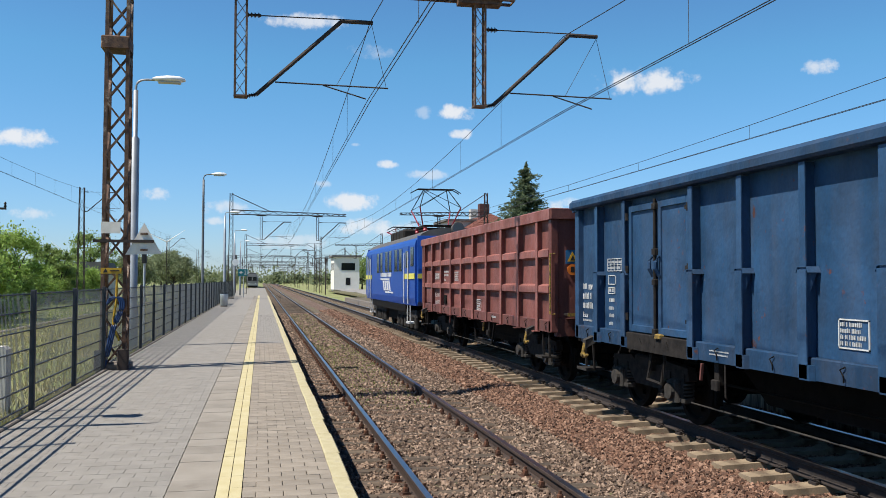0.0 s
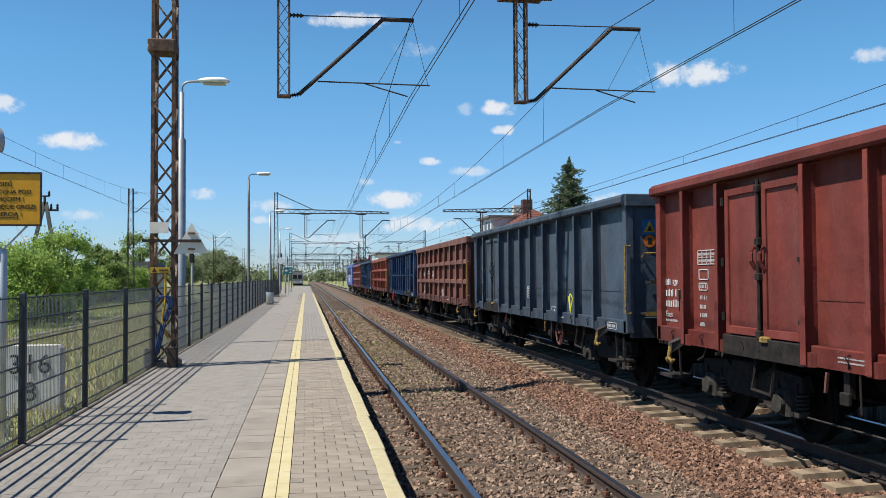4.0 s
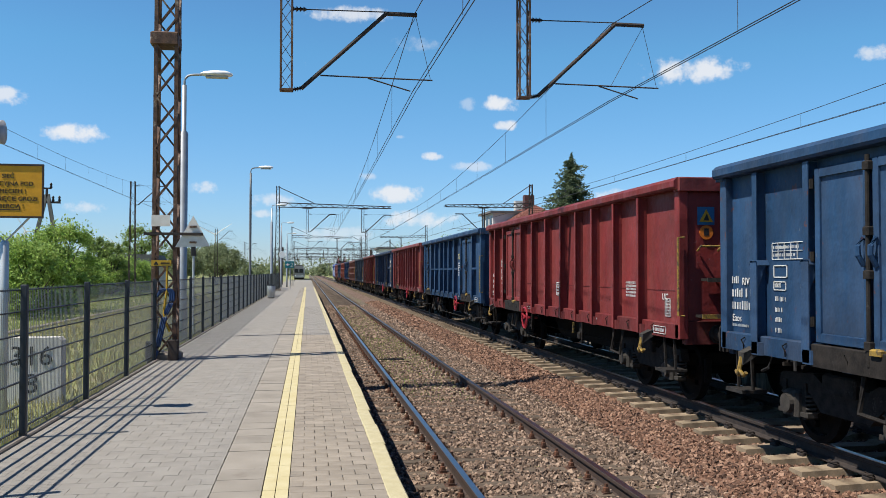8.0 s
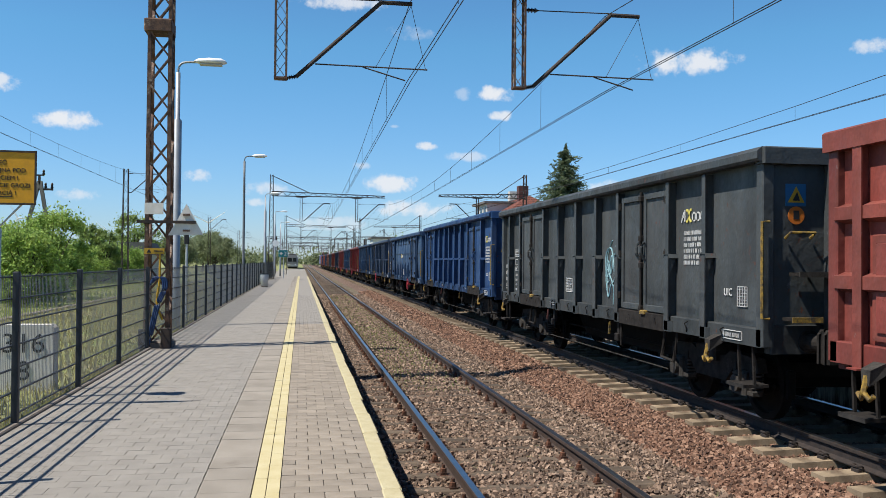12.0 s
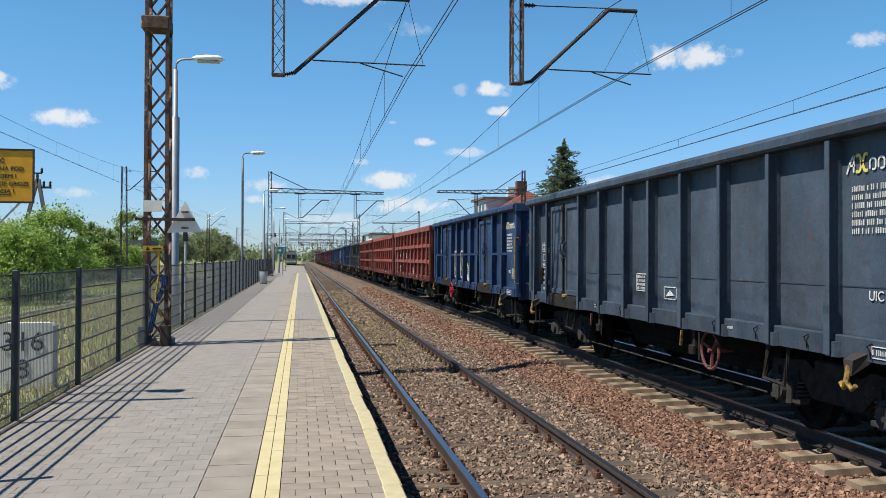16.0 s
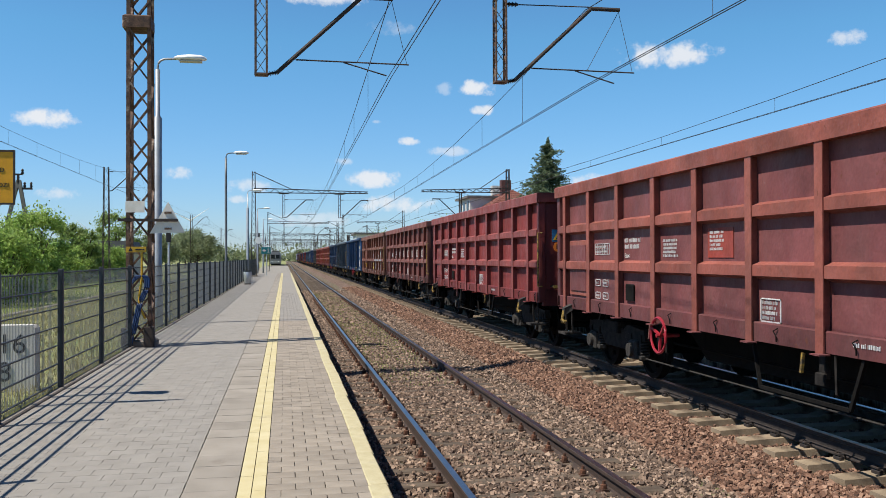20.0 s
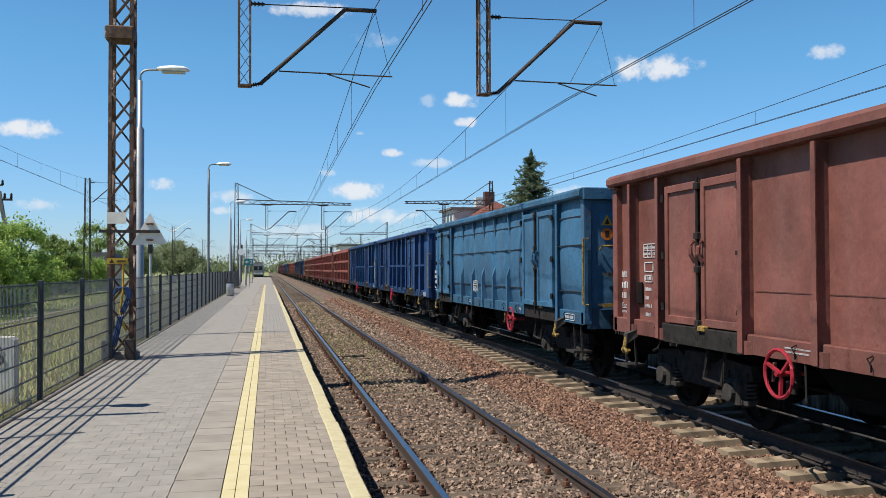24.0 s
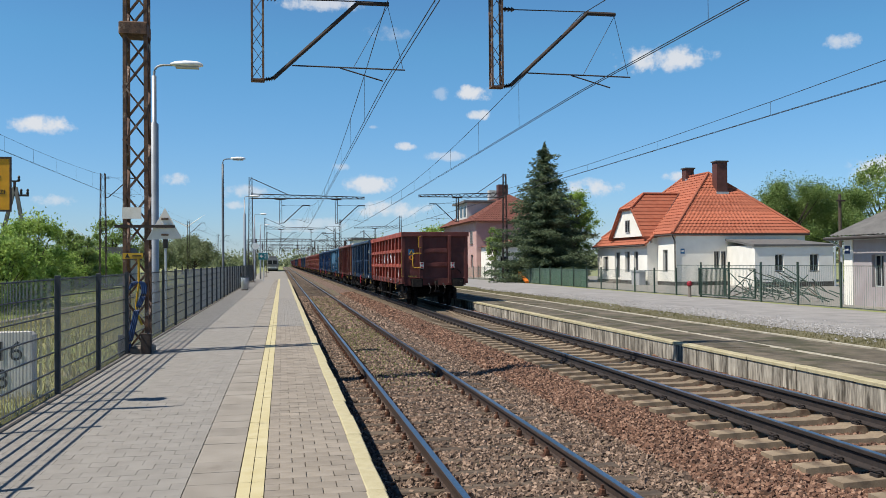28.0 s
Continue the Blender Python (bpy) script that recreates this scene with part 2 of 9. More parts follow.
M_WHEEL_OLD = surf("rusty_red_wheel", (0.09, 0.03, 0.025), (0.15, 0.06, 0.05), 9, 0.7)
M_ORANGE = plain("orange_sign_face", (0.55, 0.15, 0.02), 0.5)
M_WHITE = surf("white_lettering", (0.46, 0.46, 0.45), (0.6, 0.6, 0.58), 12, 0.7)
M_BLACK = plain("black_rubber", (0.015, 0.015, 0.016), 0.6)
M_RUSTY_MAST = surf("rusty_painted_steel", (0.05, 0.03, 0.024), (0.16, 0.088, 0.054), 9, 0.8, 0.0, 0.5, 50, dirt=(0.36, 0.3, 0.24), dirt_at=0.56)
M_DARK_MAST = surf("dark_weathered_steel", (0.0259, 0.0207, 0.0192), (0.0555, 0.0407, 0.0333), 5, 0.8, 0.0, 0.3, 40, dirt=(0.126, 0.0592, 0.0333), dirt_at=0.6)
M_GALV = surf("galvanised_steel", (0.42, 0.44, 0.45), (0.55, 0.57, 0.58), 4, 0.5, 0.55, 0.1)
M_POLE = surf("dull_galvanised_pole", (0.24, 0.26, 0.28), (0.34, 0.36, 0.38), 3, 0.5, 0.55, 0.1)
M_POLE_DARK = surf("dark_painted_pole", (0.1, 0.11, 0.12), (0.16, 0.17, 0.18), 3, 0.55, 0.2, 0.1)
M_LAMP = plain("white_lamp_housing", (0.75, 0.76, 0.76), 0.4)
M_FENCE_WIRE = plain("pale_grey_fence_wire", (0.2, 0.21, 0.22), 0.5)
M_FENCE = plain("grey_fence_coating", (0.026, 0.032, 0.04), 0.5)
M_WIRE = plain("catenary_copper", (0.035, 0.033, 0.034), 0.6, 0.3)
M_INSUL = plain("brown_glazed_insulator", (0.0148, 0.0104, 0.00962), 0.3)
M_PAVER = surf("grey_paver", (0.207, 0.192, 0.17), (0.252, 0.236, 0.21), 5, 0.9, 0, 0.35, 160, dirt=(0.187, 0.173, 0.152), dirt_at=0.62, vary=0.035, island=True)
M_PAVER_PIECE = surf("grey_paver_piece", (0.211, 0.18, 0.142), (0.277, 0.24, 0.194), 5, 0.9, 0, 0.35, 160, dirt=(0.148, 0.126, 0.0999), dirt_at=0.6, vary=0.1)
M_PAVER_WARM = surf("sandy_grey_paver", (0.211, 0.18, 0.142), (0.277, 0.24, 0.194), 5, 0.9, 0, 0.35, 160, dirt=(0.148, 0.126, 0.0999), dirt_at=0.6, vary=0.12, island=True)
M_SLAB = surf("concrete_slab", (0.215, 0.192, 0.16), (0.275, 0.248, 0.21), 3, 0.9, 0, 0.35, 120, dirt=(0.175, 0.148, 0.12), dirt_at=0.6, vary=0.09, island=True)
M_JOINT = surf("sandy_joint", (0.111, 0.0977, 0.0799), (0.163, 0.148, 0.122), 20, 0.95)
M_YPAVER = surf("yellow_guide_paver", (0.432, 0.368, 0.192), (0.504, 0.448, 0.272), 4, 0.85, 0, 0.25, 120, dirt=(0.336, 0.288, 0.176), dirt_at=0.6)
M_YEDGE = surf("worn_yellow_edge_paint", (0.368, 0.32, 0.184), (0.464, 0.416, 0.264), 6, 0.85, 0, 0.4, 90, dirt=(0.272, 0.248, 0.2), dirt_at=0.54)
M_KERB = surf("concrete_kerb", (0.148, 0.126, 0.104), (0.222, 0.196, 0.167), 6, 0.9, 0, 0.4, 80)
M_CONC = surf("stained_concrete", (0.148, 0.137, 0.122), (0.244, 0.226, 0.2), 3, 0.9, 0, 0.4, 60, (1, 1, 0.25), dirt=(0.074, 0.0666, 0.0555), dirt_at=0.52)
M_SLEEPER = surf("concrete_sleeper", (0.16, 0.12, 0.078), (0.27, 0.21, 0.142), 5, 0.9, 0, 0.4, 70, dirt=(0.12, 0.078, 0.05), dirt_at=0.54, vary=0.14)
M_TIMBER = surf("grey_weathered_timber", (0.05, 0.037, 0.028), (0.125, 0.094, 0.066), 7, 0.95, 0, 0.6, 50, (0.3, 2, 2), dirt=(0.16, 0.075, 0.045), dirt_at=0.66, vary=0.2)
M_GRASS = surf("grass_ground", (0.16, 0.208, 0.056), (0.256, 0.248, 0.112), 0.9, 1.0, 0, 0.8, 30, dirt=(0.264, 0.232, 0.136), dirt_at=0.52)
M_ROAD = surf("gravel_road", (0.21, 0.2, 0.19), (0.3, 0.287, 0.27), 1.2, 0.95, 0, 0.7, 60, dirt=(0.165, 0.152, 0.132), dirt_at=0.6)
M_YARD = surf("grey_yard_gravel", (0.19, 0.178, 0.155), (0.27, 0.252, 0.22), 1.5, 0.95, 0, 0.6, 50, dirt=(0.14, 0.14, 0.08), dirt_at=0.6)
M_STUCCO = surf("cream_stucco", (0.72, 0.695, 0.615), (0.8, 0.775, 0.7), 1.5, 0.9, 0, 0.25, 120)
M_STUCCO_GREY = surf("grey_stucco", (0.47, 0.46, 0.43), (0.56, 0.55, 0.52), 1.5, 0.9, 0, 0.25, 120)
M_STUCCO_ROSE = surf("greyish_rose_stucco", (0.296, 0.259, 0.259), (0.37, 0.333, 0.333), 1.5, 0.9, 0, 0.25, 120)
M_PINK = surf("faded_pink_stucco", (0.429, 0.259, 0.229), (0.503, 0.333, 0.296), 1.0, 0.9, 0, 0.25, 100)
M_TILE = surf("orange_roof_tile", (0.3, 0.084, 0.043), (0.39, 0.125, 0.068), 2.5, 0.7, 0, 0.3, 60, vary=0.18)
M_OLDTILE = surf("brown_roof_tile", (0.12, 0.042, 0.03), (0.185, 0.066, 0.047), 2.5, 0.8, 0, 0.3, 60, dirt=(0.09, 0.05, 0.038))
M_CHIM = surf("brown_clad_chimney", (0.075, 0.028, 0.022), (0.11, 0.042, 0.033), 3, 0.6)
M_SLATE = surf("grey_corrugated_roof", (0.0962, 0.0925, 0.0888), (0.155, 0.152, 0.144), 2, 0.9, 0, 0.3)
M_GLASS = plain("dark_window_glass", (0.01, 0.012, 0.016), 0.12)
M_FRAME = plain("white_window_frame", (0.444, 0.444, 0.429), 0.5)
M_PLINTH = plain("dark_plinth", (0.0518, 0.0444, 0.0407), 0.9)
M_GREEN = surf("green_fence_paint", (0.0222, 0.0481, 0.0333), (0.0444, 0.074, 0.0592), 4, 0.7)
M_BARK = surf("bark", (0.0444, 0.0333, 0.0259), (0.0814, 0.0629, 0.0481), 8, 0.95, 0, 0.6)


def leaf_mat(name, a, b):
    m = surf(name, a, b, 0.8, 0.65, 0, 0, vary=0.3, island=True, spec=0.25)
    nt, bsdf = nodes_of(m)
    tr, mx = nt.nodes.new("ShaderNodeBsdfTranslucent"), nt.nodes.new("ShaderNodeMixShader")
    src = bsdf.inputs["Base Color"].links[0].from_socket
    nt.links.new(src, tr.inputs["Color"])
    mx.inputs[0].default_value = 0.42
    nt.links.new(bsdf.outputs[0], mx.inputs[1]), nt.links.new(tr.outputs[0], mx.inputs[2])
    nt.links.new(mx.outputs[0], nt.nodes["Material Output"].inputs["Surface"])
    return m


M_BLADE = leaf_mat("grass_blade", (0.16, 0.24, 0.048), (0.288, 0.304, 0.104))
M_DRY = leaf_mat("dry_grass_blade", (0.24, 0.232, 0.088), (0.384, 0.336, 0.176))
M_SHORT = leaf_mat("short_grass_blade", (0.096, 0.092, 0.036), (0.184, 0.16, 0.076))
M_VERGE = surf("worn_grass_verge", (0.0962, 0.0888, 0.037), (0.163, 0.144, 0.0814), 1.4, 1.0, 0, 0.8, 30, dirt=(0.178, 0.155, 0.111), dirt_at=0.55)
M_LEAF = leaf_mat("spring_leaf", (0.19, 0.31, 0.055), (0.36, 0.47, 0.13))
M_LEAF_DARK = leaf_mat("dark_leaf", (0.165, 0.25, 0.066), (0.285, 0.36, 0.12))
M_LEAF_TREE = leaf_mat("tree_leaf", (0.115, 0.19, 0.05), (0.22, 0.3, 0.1))
# leaves of distant trees: haze is put into the colour as a paler grey-green
M_HAZY_LEAF = leaf_mat("hazed_far_leaf", (0.16, 0.2, 0.1), (0.24, 0.27, 0.15))
M_NEEDLE = leaf_mat("spruce_needle", (0.075, 0.11, 0.06), (0.155, 0.2, 0.11))


def stone_mat(name, a, b, c):
    m = bpy.data.materials.new(name)
    nt, bsdf = nodes_of(m)
    n, link = nt.nodes.new, nt.links.new
    g, ramp = n("ShaderNodeNewGeometry"), n("ShaderNodeValToRGB")
    e = ramp.color_ramp.elements
    e[0].color, e[1].color = (*a, 1), (*c, 1)
    mid = e.new(0.55)
    mid.color = (*b, 1)
    link(g.outputs["Random Per Island"], ramp.inputs[0])
    tc, t, hv = n("ShaderNodeTexCoord"), n("ShaderNodeTexNoise"), n("ShaderNodeHueSaturation")
    t.inputs["Scale"].default_value = 40
    link(tc.outputs["Object"], t.inputs["Vector"]), link(ramp.outputs[0], hv.inputs["Color"])
    mr = n("ShaderNodeMapRange")
    mr.inputs["To Min"].default_value, mr.inputs["To Max"].default_value = 0.55, 1.45
    link(t.outputs["Fac"], mr.inputs["Value"]), link(mr.outputs[0], hv.inputs["Value"])
    link(hv.outputs[0], bsdf.inputs["Base Color"])
    bsdf.inputs["Roughness"].default_value = 0.9
    return m


M_STONE_OLD = stone_mat("old_ballast_stone", (0.05, 0.033, 0.024), (0.172, 0.115, 0.08), (0.35, 0.25, 0.182))
M_STONE_NEW = stone_mat("red_ballast_stone", (0.05, 0.026, 0.016), (0.165, 0.084, 0.052), (0.3, 0.182, 0.122))


def ballast_mat(name, a, b, c, green=0.0):
    """Far ballast, where single stones can no longer be told apart."""
    m = bpy.data.materials.new(name)
    nt, bsdf = nodes_of(m)
    n, link = nt.nodes.new, nt.links.new
    tc, v, ramp, bp = n("ShaderNodeTexCoord"), n("ShaderNodeTexVoronoi"), n("ShaderNodeValToRGB"), n("ShaderNodeBump")
    v.inputs["Scale"].default_value = 19
    link(tc.outputs["Object"], v.inputs["Vector"])
    sep = n("ShaderNodeSeparateColor")
    link(v.outputs["Color"], sep.inputs[0]), link(sep.outputs[0], ramp.inputs[0])
    e = ramp.color_ramp.elements
    e[0].color, e[1].color = (*a, 1), (*c, 1)
    mid = e.new(0.55)
    mid.color = (*b, 1)
    colour = ramp.outputs[0]
    if green:
        t, r, mx = n("ShaderNodeTexNoise"), n("ShaderNodeMapRange"), n("ShaderNodeMix")
        t.inputs["Scale"].default_value, t.inputs["Detail"].default_value = 1.6, 6
        link(tc.outputs["Object"], t.inputs["Vector"])
        r.inputs["From Min"].default_value, r.inputs["From Max"].default_value = 0.5, 0.62
        r.inputs["To Max"].default_value = green
        link(t.outputs["Fac"], r.inputs["Value"])
        mx.data_type = "RGBA"
        link(r.outputs[0], mx.inputs["Factor"]), link(colour, mx.inputs[6])
        mx.inputs[7].default_value = (0.13, 0.14, 0.035, 1)
        colour = mx.outputs[2]
    link(colour, bsdf.inputs["Base Color"])
    bsdf.inputs["Roughness"].default_value = 0.95
    bp.inputs["Strength"].default_value, bp.inputs["Distance"].default_value = 1.0, 0.03
    bp.invert = True
    link(v.outputs["Distance"], bp.inputs["Height"]), link(bp.outputs[0], bsdf.inputs["Normal"])
    return m


M_BALLAST_OLD = ballast_mat("old_ballast", (0.0518, 0.037, 0.0274), (0.104, 0.0777, 0.0577), (0.192, 0.148, 0.115), 0.6)
M_BALLAST_NEW = ballast_mat("red_ballast", (0.0629, 0.037, 0.0252), (0.126, 0.0777, 0.0555), (0.207, 0.141, 0.107))


# ---- mesh helpers ----
class Geo:
    """Collects vertices and faces of one mesh."""

    def __init__(self):
        self.v, self.f = [], []

    def add(self, verts, faces):
        k = len(self.v)
        self.v += [tuple(p) for p in verts]
        self.f += [tuple(i + k for i in f) for f in faces]
        return self

    def box(self, x0, x1, y0, y1, z0, z1, c=0.0):
        """A box with its long edges cut by c."""
        if c <= 0:
            return self.add([(x, y, z) for z in (z0, z1) for y in (y0, y1) for x in (x0, x1)],
                            [(0, 2, 3, 1), (4, 5, 7, 6), (0, 1, 5, 4), (2, 6, 7, 3), (0, 4, 6, 2), (1, 3, 7, 5)])
        ring = [(x0 + c, y0), (x1 - c, y0), (x1, y0 + c), (x1, y1 - c), (x1 - c, y1), (x0 + c, y1), (x0, y1 - c), (x0, y0 + c)]
        mx, my = (x0 + x1) / 2, (y0 + y1) / 2
        inner = [(x + math.copysign(c, mx - x), y + math.copysign(c, my - y)) for x, y in ring]
        v = [(*p, z0) for p in ring] + [(*p, z1 - c) for p in ring] + [(*p, z1) for p in inner]
        f = [tuple(reversed(range(8))), tuple(range(16, 24))]
        for r in (0, 8):
            f += [(r + i, r + (i + 1) % 8, r + 8 + (i + 1) % 8, r + 8 + i) for i in range(8)]
        return self.add(v, f)

    def prism(self, profile, axis, a, b):
        """A profile drawn in the other two axes, pulled along axis from a to b."""
        def at(p, t):
            q = list(p)
            q.insert("xyz".index(axis), t)
            return tuple(q)
        n = len(profile)
        v = [at(p, a) for p in profile] + [at(p, b) for p in profile]
        return self.add(v, [tuple(range(n)), tuple(reversed(range(n, 2 * n)))] + [(i, i + n, (i + 1) % n + n, (i + 1) % n) for i in range(n)])

    def tube(self, pts, r, n=8, r2=None, closed=False):
        pts = [Vector(p) for p in pts]
        k, m = len(self.v), len(pts)
        for i, p in enumerate(pts):
            if closed:
                d = pts[(i + 1) % m] - pts[i - 1]
            else:
                d = pts[min(i + 1, m - 1)] - pts[max(i - 1, 0)]
            d.normalize()
            a = d.cross(Vector((0, 0, 1)) if abs(d.z) < 0.95 else Vector((1, 0, 0))).normalized()
            b = d.cross(a)
            rr = r if r2 is None else r + (r2 - r) * i / max(1, m - 1)
            self.v += [tuple(p + rr * (math.cos(6.2832 * j / n) * a + math.sin(6.2832 * j / n) * b)) for j in range(n)]
        for i in range(m if closed else m - 1):
            o, w = k + i * n, k + ((i + 1) % m) * n
            self.f += [(o + j, o + (j + 1) % n, w + (j + 1) % n, w + j) for j in range(n)]
        if not closed:
            self.f += [tuple(reversed(range(k, k + n))), tuple(range(k + (m - 1) * n, k + m * n))]
        return self

    def bar(self, p, q, w, h=None):
        """A square bar from p to q."""
        p, q = Vector(p), Vector(q)
        d = (q - p).normalized()
        a = d.cross(Vector((0, 0, 1)) if abs(d.z) < 0.95 else Vector((0, 1, 0))).normalized() * w / 2
        b = d.cross(a).normalized() * (h or w) / 2
        v = [e + s * a + t * b for e in (p, q) for s, t in ((-1, -1), (1, -1), (1, 1), (-1, 1))]
        return self.add(v, [(3, 2, 1, 0), (4, 5, 6, 7)] + [(i, (i + 1) % 4, 4 + (i + 1) % 4, 4 + i) for i in range(4)])

    def disc(self, c, r, axis, depth, n=16, inner=0.0):
        """A round plate, pulled along axis."""
        i0 = "xyz".index(axis)
        i1, i2 = (i0 + 1) % 3, (i0 + 2) % 3
        def ring(rad, t):
            out = []
            for j in range(n):
                p = [0, 0, 0]
                p[i0], p[i1], p[i2] = c[i0] + t, c[i1] + rad * math.cos(6.2832 * j / n), c[i2] + rad * math.sin(6.2832 * j / n)
                out.append(tuple(p))
            return out
        if inner <= 0:
            v = ring(r, -depth / 2) + ring(r, depth / 2)
            return self.add(v, [tuple(reversed(range(n))), tuple(range(n, 2 * n))] + [(j, (j + 1) % n, n + (j + 1) % n, n + j) for j in range(n)])
        v = ring(r, -depth / 2) + ring(r, depth / 2) + ring(inner, depth / 2) + ring(inner, -depth / 2)
        return self.add(v, [(a * n + j, a * n + (j + 1) % n, b * n + (j + 1) % n, b * n + j) for a, b in ((0, 1), (1, 2), (2, 3), (3, 0)) for j in range(n)])

    def lathe(self, profile, c=(0, 0, 0), n=16, axis="z"):
        """Rings of (radius, height) round an upright or lengthwise axis."""
        k = len(self.v)
        for r, h in profile:
            for j in range(n):
                a, b = r * math.cos(6.2832 * j / n), r * math.sin(6.2832 * j / n)
                p = (a, b, h) if axis == "z" else ((h, a, b) if axis == "x" else (b, h, a))
                self.v.append((c[0] + p[0], c[1] + p[1], c[2] + p[2]))
        for i in range(len(profile) - 1):
            o = k + i * n
            self.f += [(o + j, o + (j + 1) % n, o + n + (j + 1) % n, o + n + j) for j in range(n)]
        e = k + (len(profile) - 1) * n
        self.f += [tuple(reversed(range(k, k + n))), tuple(range(e, e + n))]
        return self

    def mesh(self, name, material=None, smooth=False):
        me = bpy.data.meshes.new(name)
        me.from_pydata(self.v, [], self.f)
        if material:
            me.materials.append(material)
        if smooth:
            me.polygons.foreach_set("use_smooth", [True] * len(me.polygons))
        me.update()
        return me


def thing(name, label, category, group="", kind="", m=None):
    ob = tagged(new(name), label, category, group, kind)
    if m:
        ob.matrix_basis = m
    return ob


def part(name, geo, material, parent=None, label="", smooth=False, at=None, colour=None):
    """One mesh object under a thing or a part."""
    me = geo if isinstance(geo, bpy.types.Mesh) else geo.mesh(name, material, smooth)
    ob = new(name, me)
    ob.parent = parent
    if at is not None:
        ob.matrix_basis = at if isinstance(at, Matrix) else Matrix.Translation(at)
    if label:
        tagged(ob, label)
    if colour:
        ob.color = (*colour, 1)
    return ob


def solid(name, geo, material, label, category, kind="structure", smooth=False):
    return tagged(part(name, geo, material, None, "", smooth), label, category, "", kind)


LETTERS = {}


def lettering(name, text, size, material, parent, m, align="LEFT"):
    """Flat letters of Blender's built-in font as a mesh."""
    key = (text, size, material.name, align)
    if key not in LETTERS:
        cu = bpy.data.curves.new(name, "FONT")
        cu.body, cu.size, cu.align_x, cu.extrude = text, size, align, 0.002
        tmp = new(name, cu)
        me = bpy.data.meshes.new_from_object(tmp.evaluated_get(bpy.context.evaluated_depsgraph_get()))
        bpy.data.objects.remove(tmp)
        me.materials.clear()
        me.materials.append(material)
        LETTERS[key] = me
    return part(name, LETTERS[key], None, parent, at=m)


# ---- the plan in metres: platform top is z 0, x to the right, y along the tracks ----
EDGE, RAIL_1, RAIL_2 = 0.71, -0.554, -0.358
TRACK_1, TRACK_2 = 2.374, 6.505
PLATFORM_END = 89.0
PLATFORM_2 = 8.2


# ---- ground, ballast, tracks, platforms ----
def ground():
    g = Geo()
    xs = [-1800, -400, -90, -40, -20, -9, -8.2, -8.0, -3.0, -2.9, -2.5, 0.5, 0.52, 3.9, 5.1, 8.0, 8.5, 11.6, 12.5, 20, 40, 90, 400, 1800]
    zs = [-0.9, -0.8, -0.6, -0.45, -0.42, -0.4, -0.38, -0.16, -0.07, -0.07, -0.5, -0.8, -0.8, -0.86, -0.72, -0.72, -0.5, -0.26, -0.24, -0.24, -0.3, -0.4, -0.6, -0.9]
    ys = [-1800, -500, -60, 0, 20, 40, 60, 85, 89.5, 110, 180, 400, 900, 1800]
    v, f, n = [], [], len(xs)
    for y in ys:
        for x, z in zip(xs, zs):
            if y > 89:
                z = min(z, -0.62)
            v.append((x, y, z))
    for j in range(len(ys) - 1):
        for i in range(n - 1):
            a = j * n + i
            f.append((a, a + 1, a + n + 1, a + n))
    return solid("ground", Geo().add(v, f), M_GRASS, "patchy grass and earth beside the railway", "ground")


ground()


def bed(name, prof, y0, y1, material, label):
    v, f = [], []
    n = len(prof)
    ys = [y0] + [y for y in range(-60, 700, 6) if y0 < y < y1] + [y1]
    for y in ys:
        v += [(x, y, z) for x, z in prof]
    for j in range(len(ys) - 1):
        f += [(j * n + i, j * n + i + 1, (j + 1) * n + i + 1, (j + 1) * n + i) for i in range(n - 1)]
    return solid(name, Geo().add(v, f), material, label, "ballast")


BED_1 = [(0.45, -0.82), (0.9, -0.77), (1.2, -0.735), (2.4, -0.715), (3.5, -0.735), (3.9, -0.73), (4.25, -0.69)]
BED_2 = [(4.15, -0.69), (4.35, -0.66), (4.75, -0.6), (5.02, -0.59), (5.16, -0.64), (5.5, -0.645), (7.6, -0.645), (7.9, -0.58), (8.25, -0.6)]
bed("ballast_old", BED_1, -480, 640, M_BALLAST_OLD, "old grey-brown ballast with weeds round the sunken sleepers")
bed("ballast_new", BED_2, -480, 640, M_BALLAST_NEW, "heaped reddish-brown crushed stone ballast")


def bed_height(prof, x):
    for (a, za), (b, zb) in zip(prof, prof[1:]):
        if a <= x <= b:
            return za + (zb - za) * (x - a) / (b - a)
    return prof[-1][1]


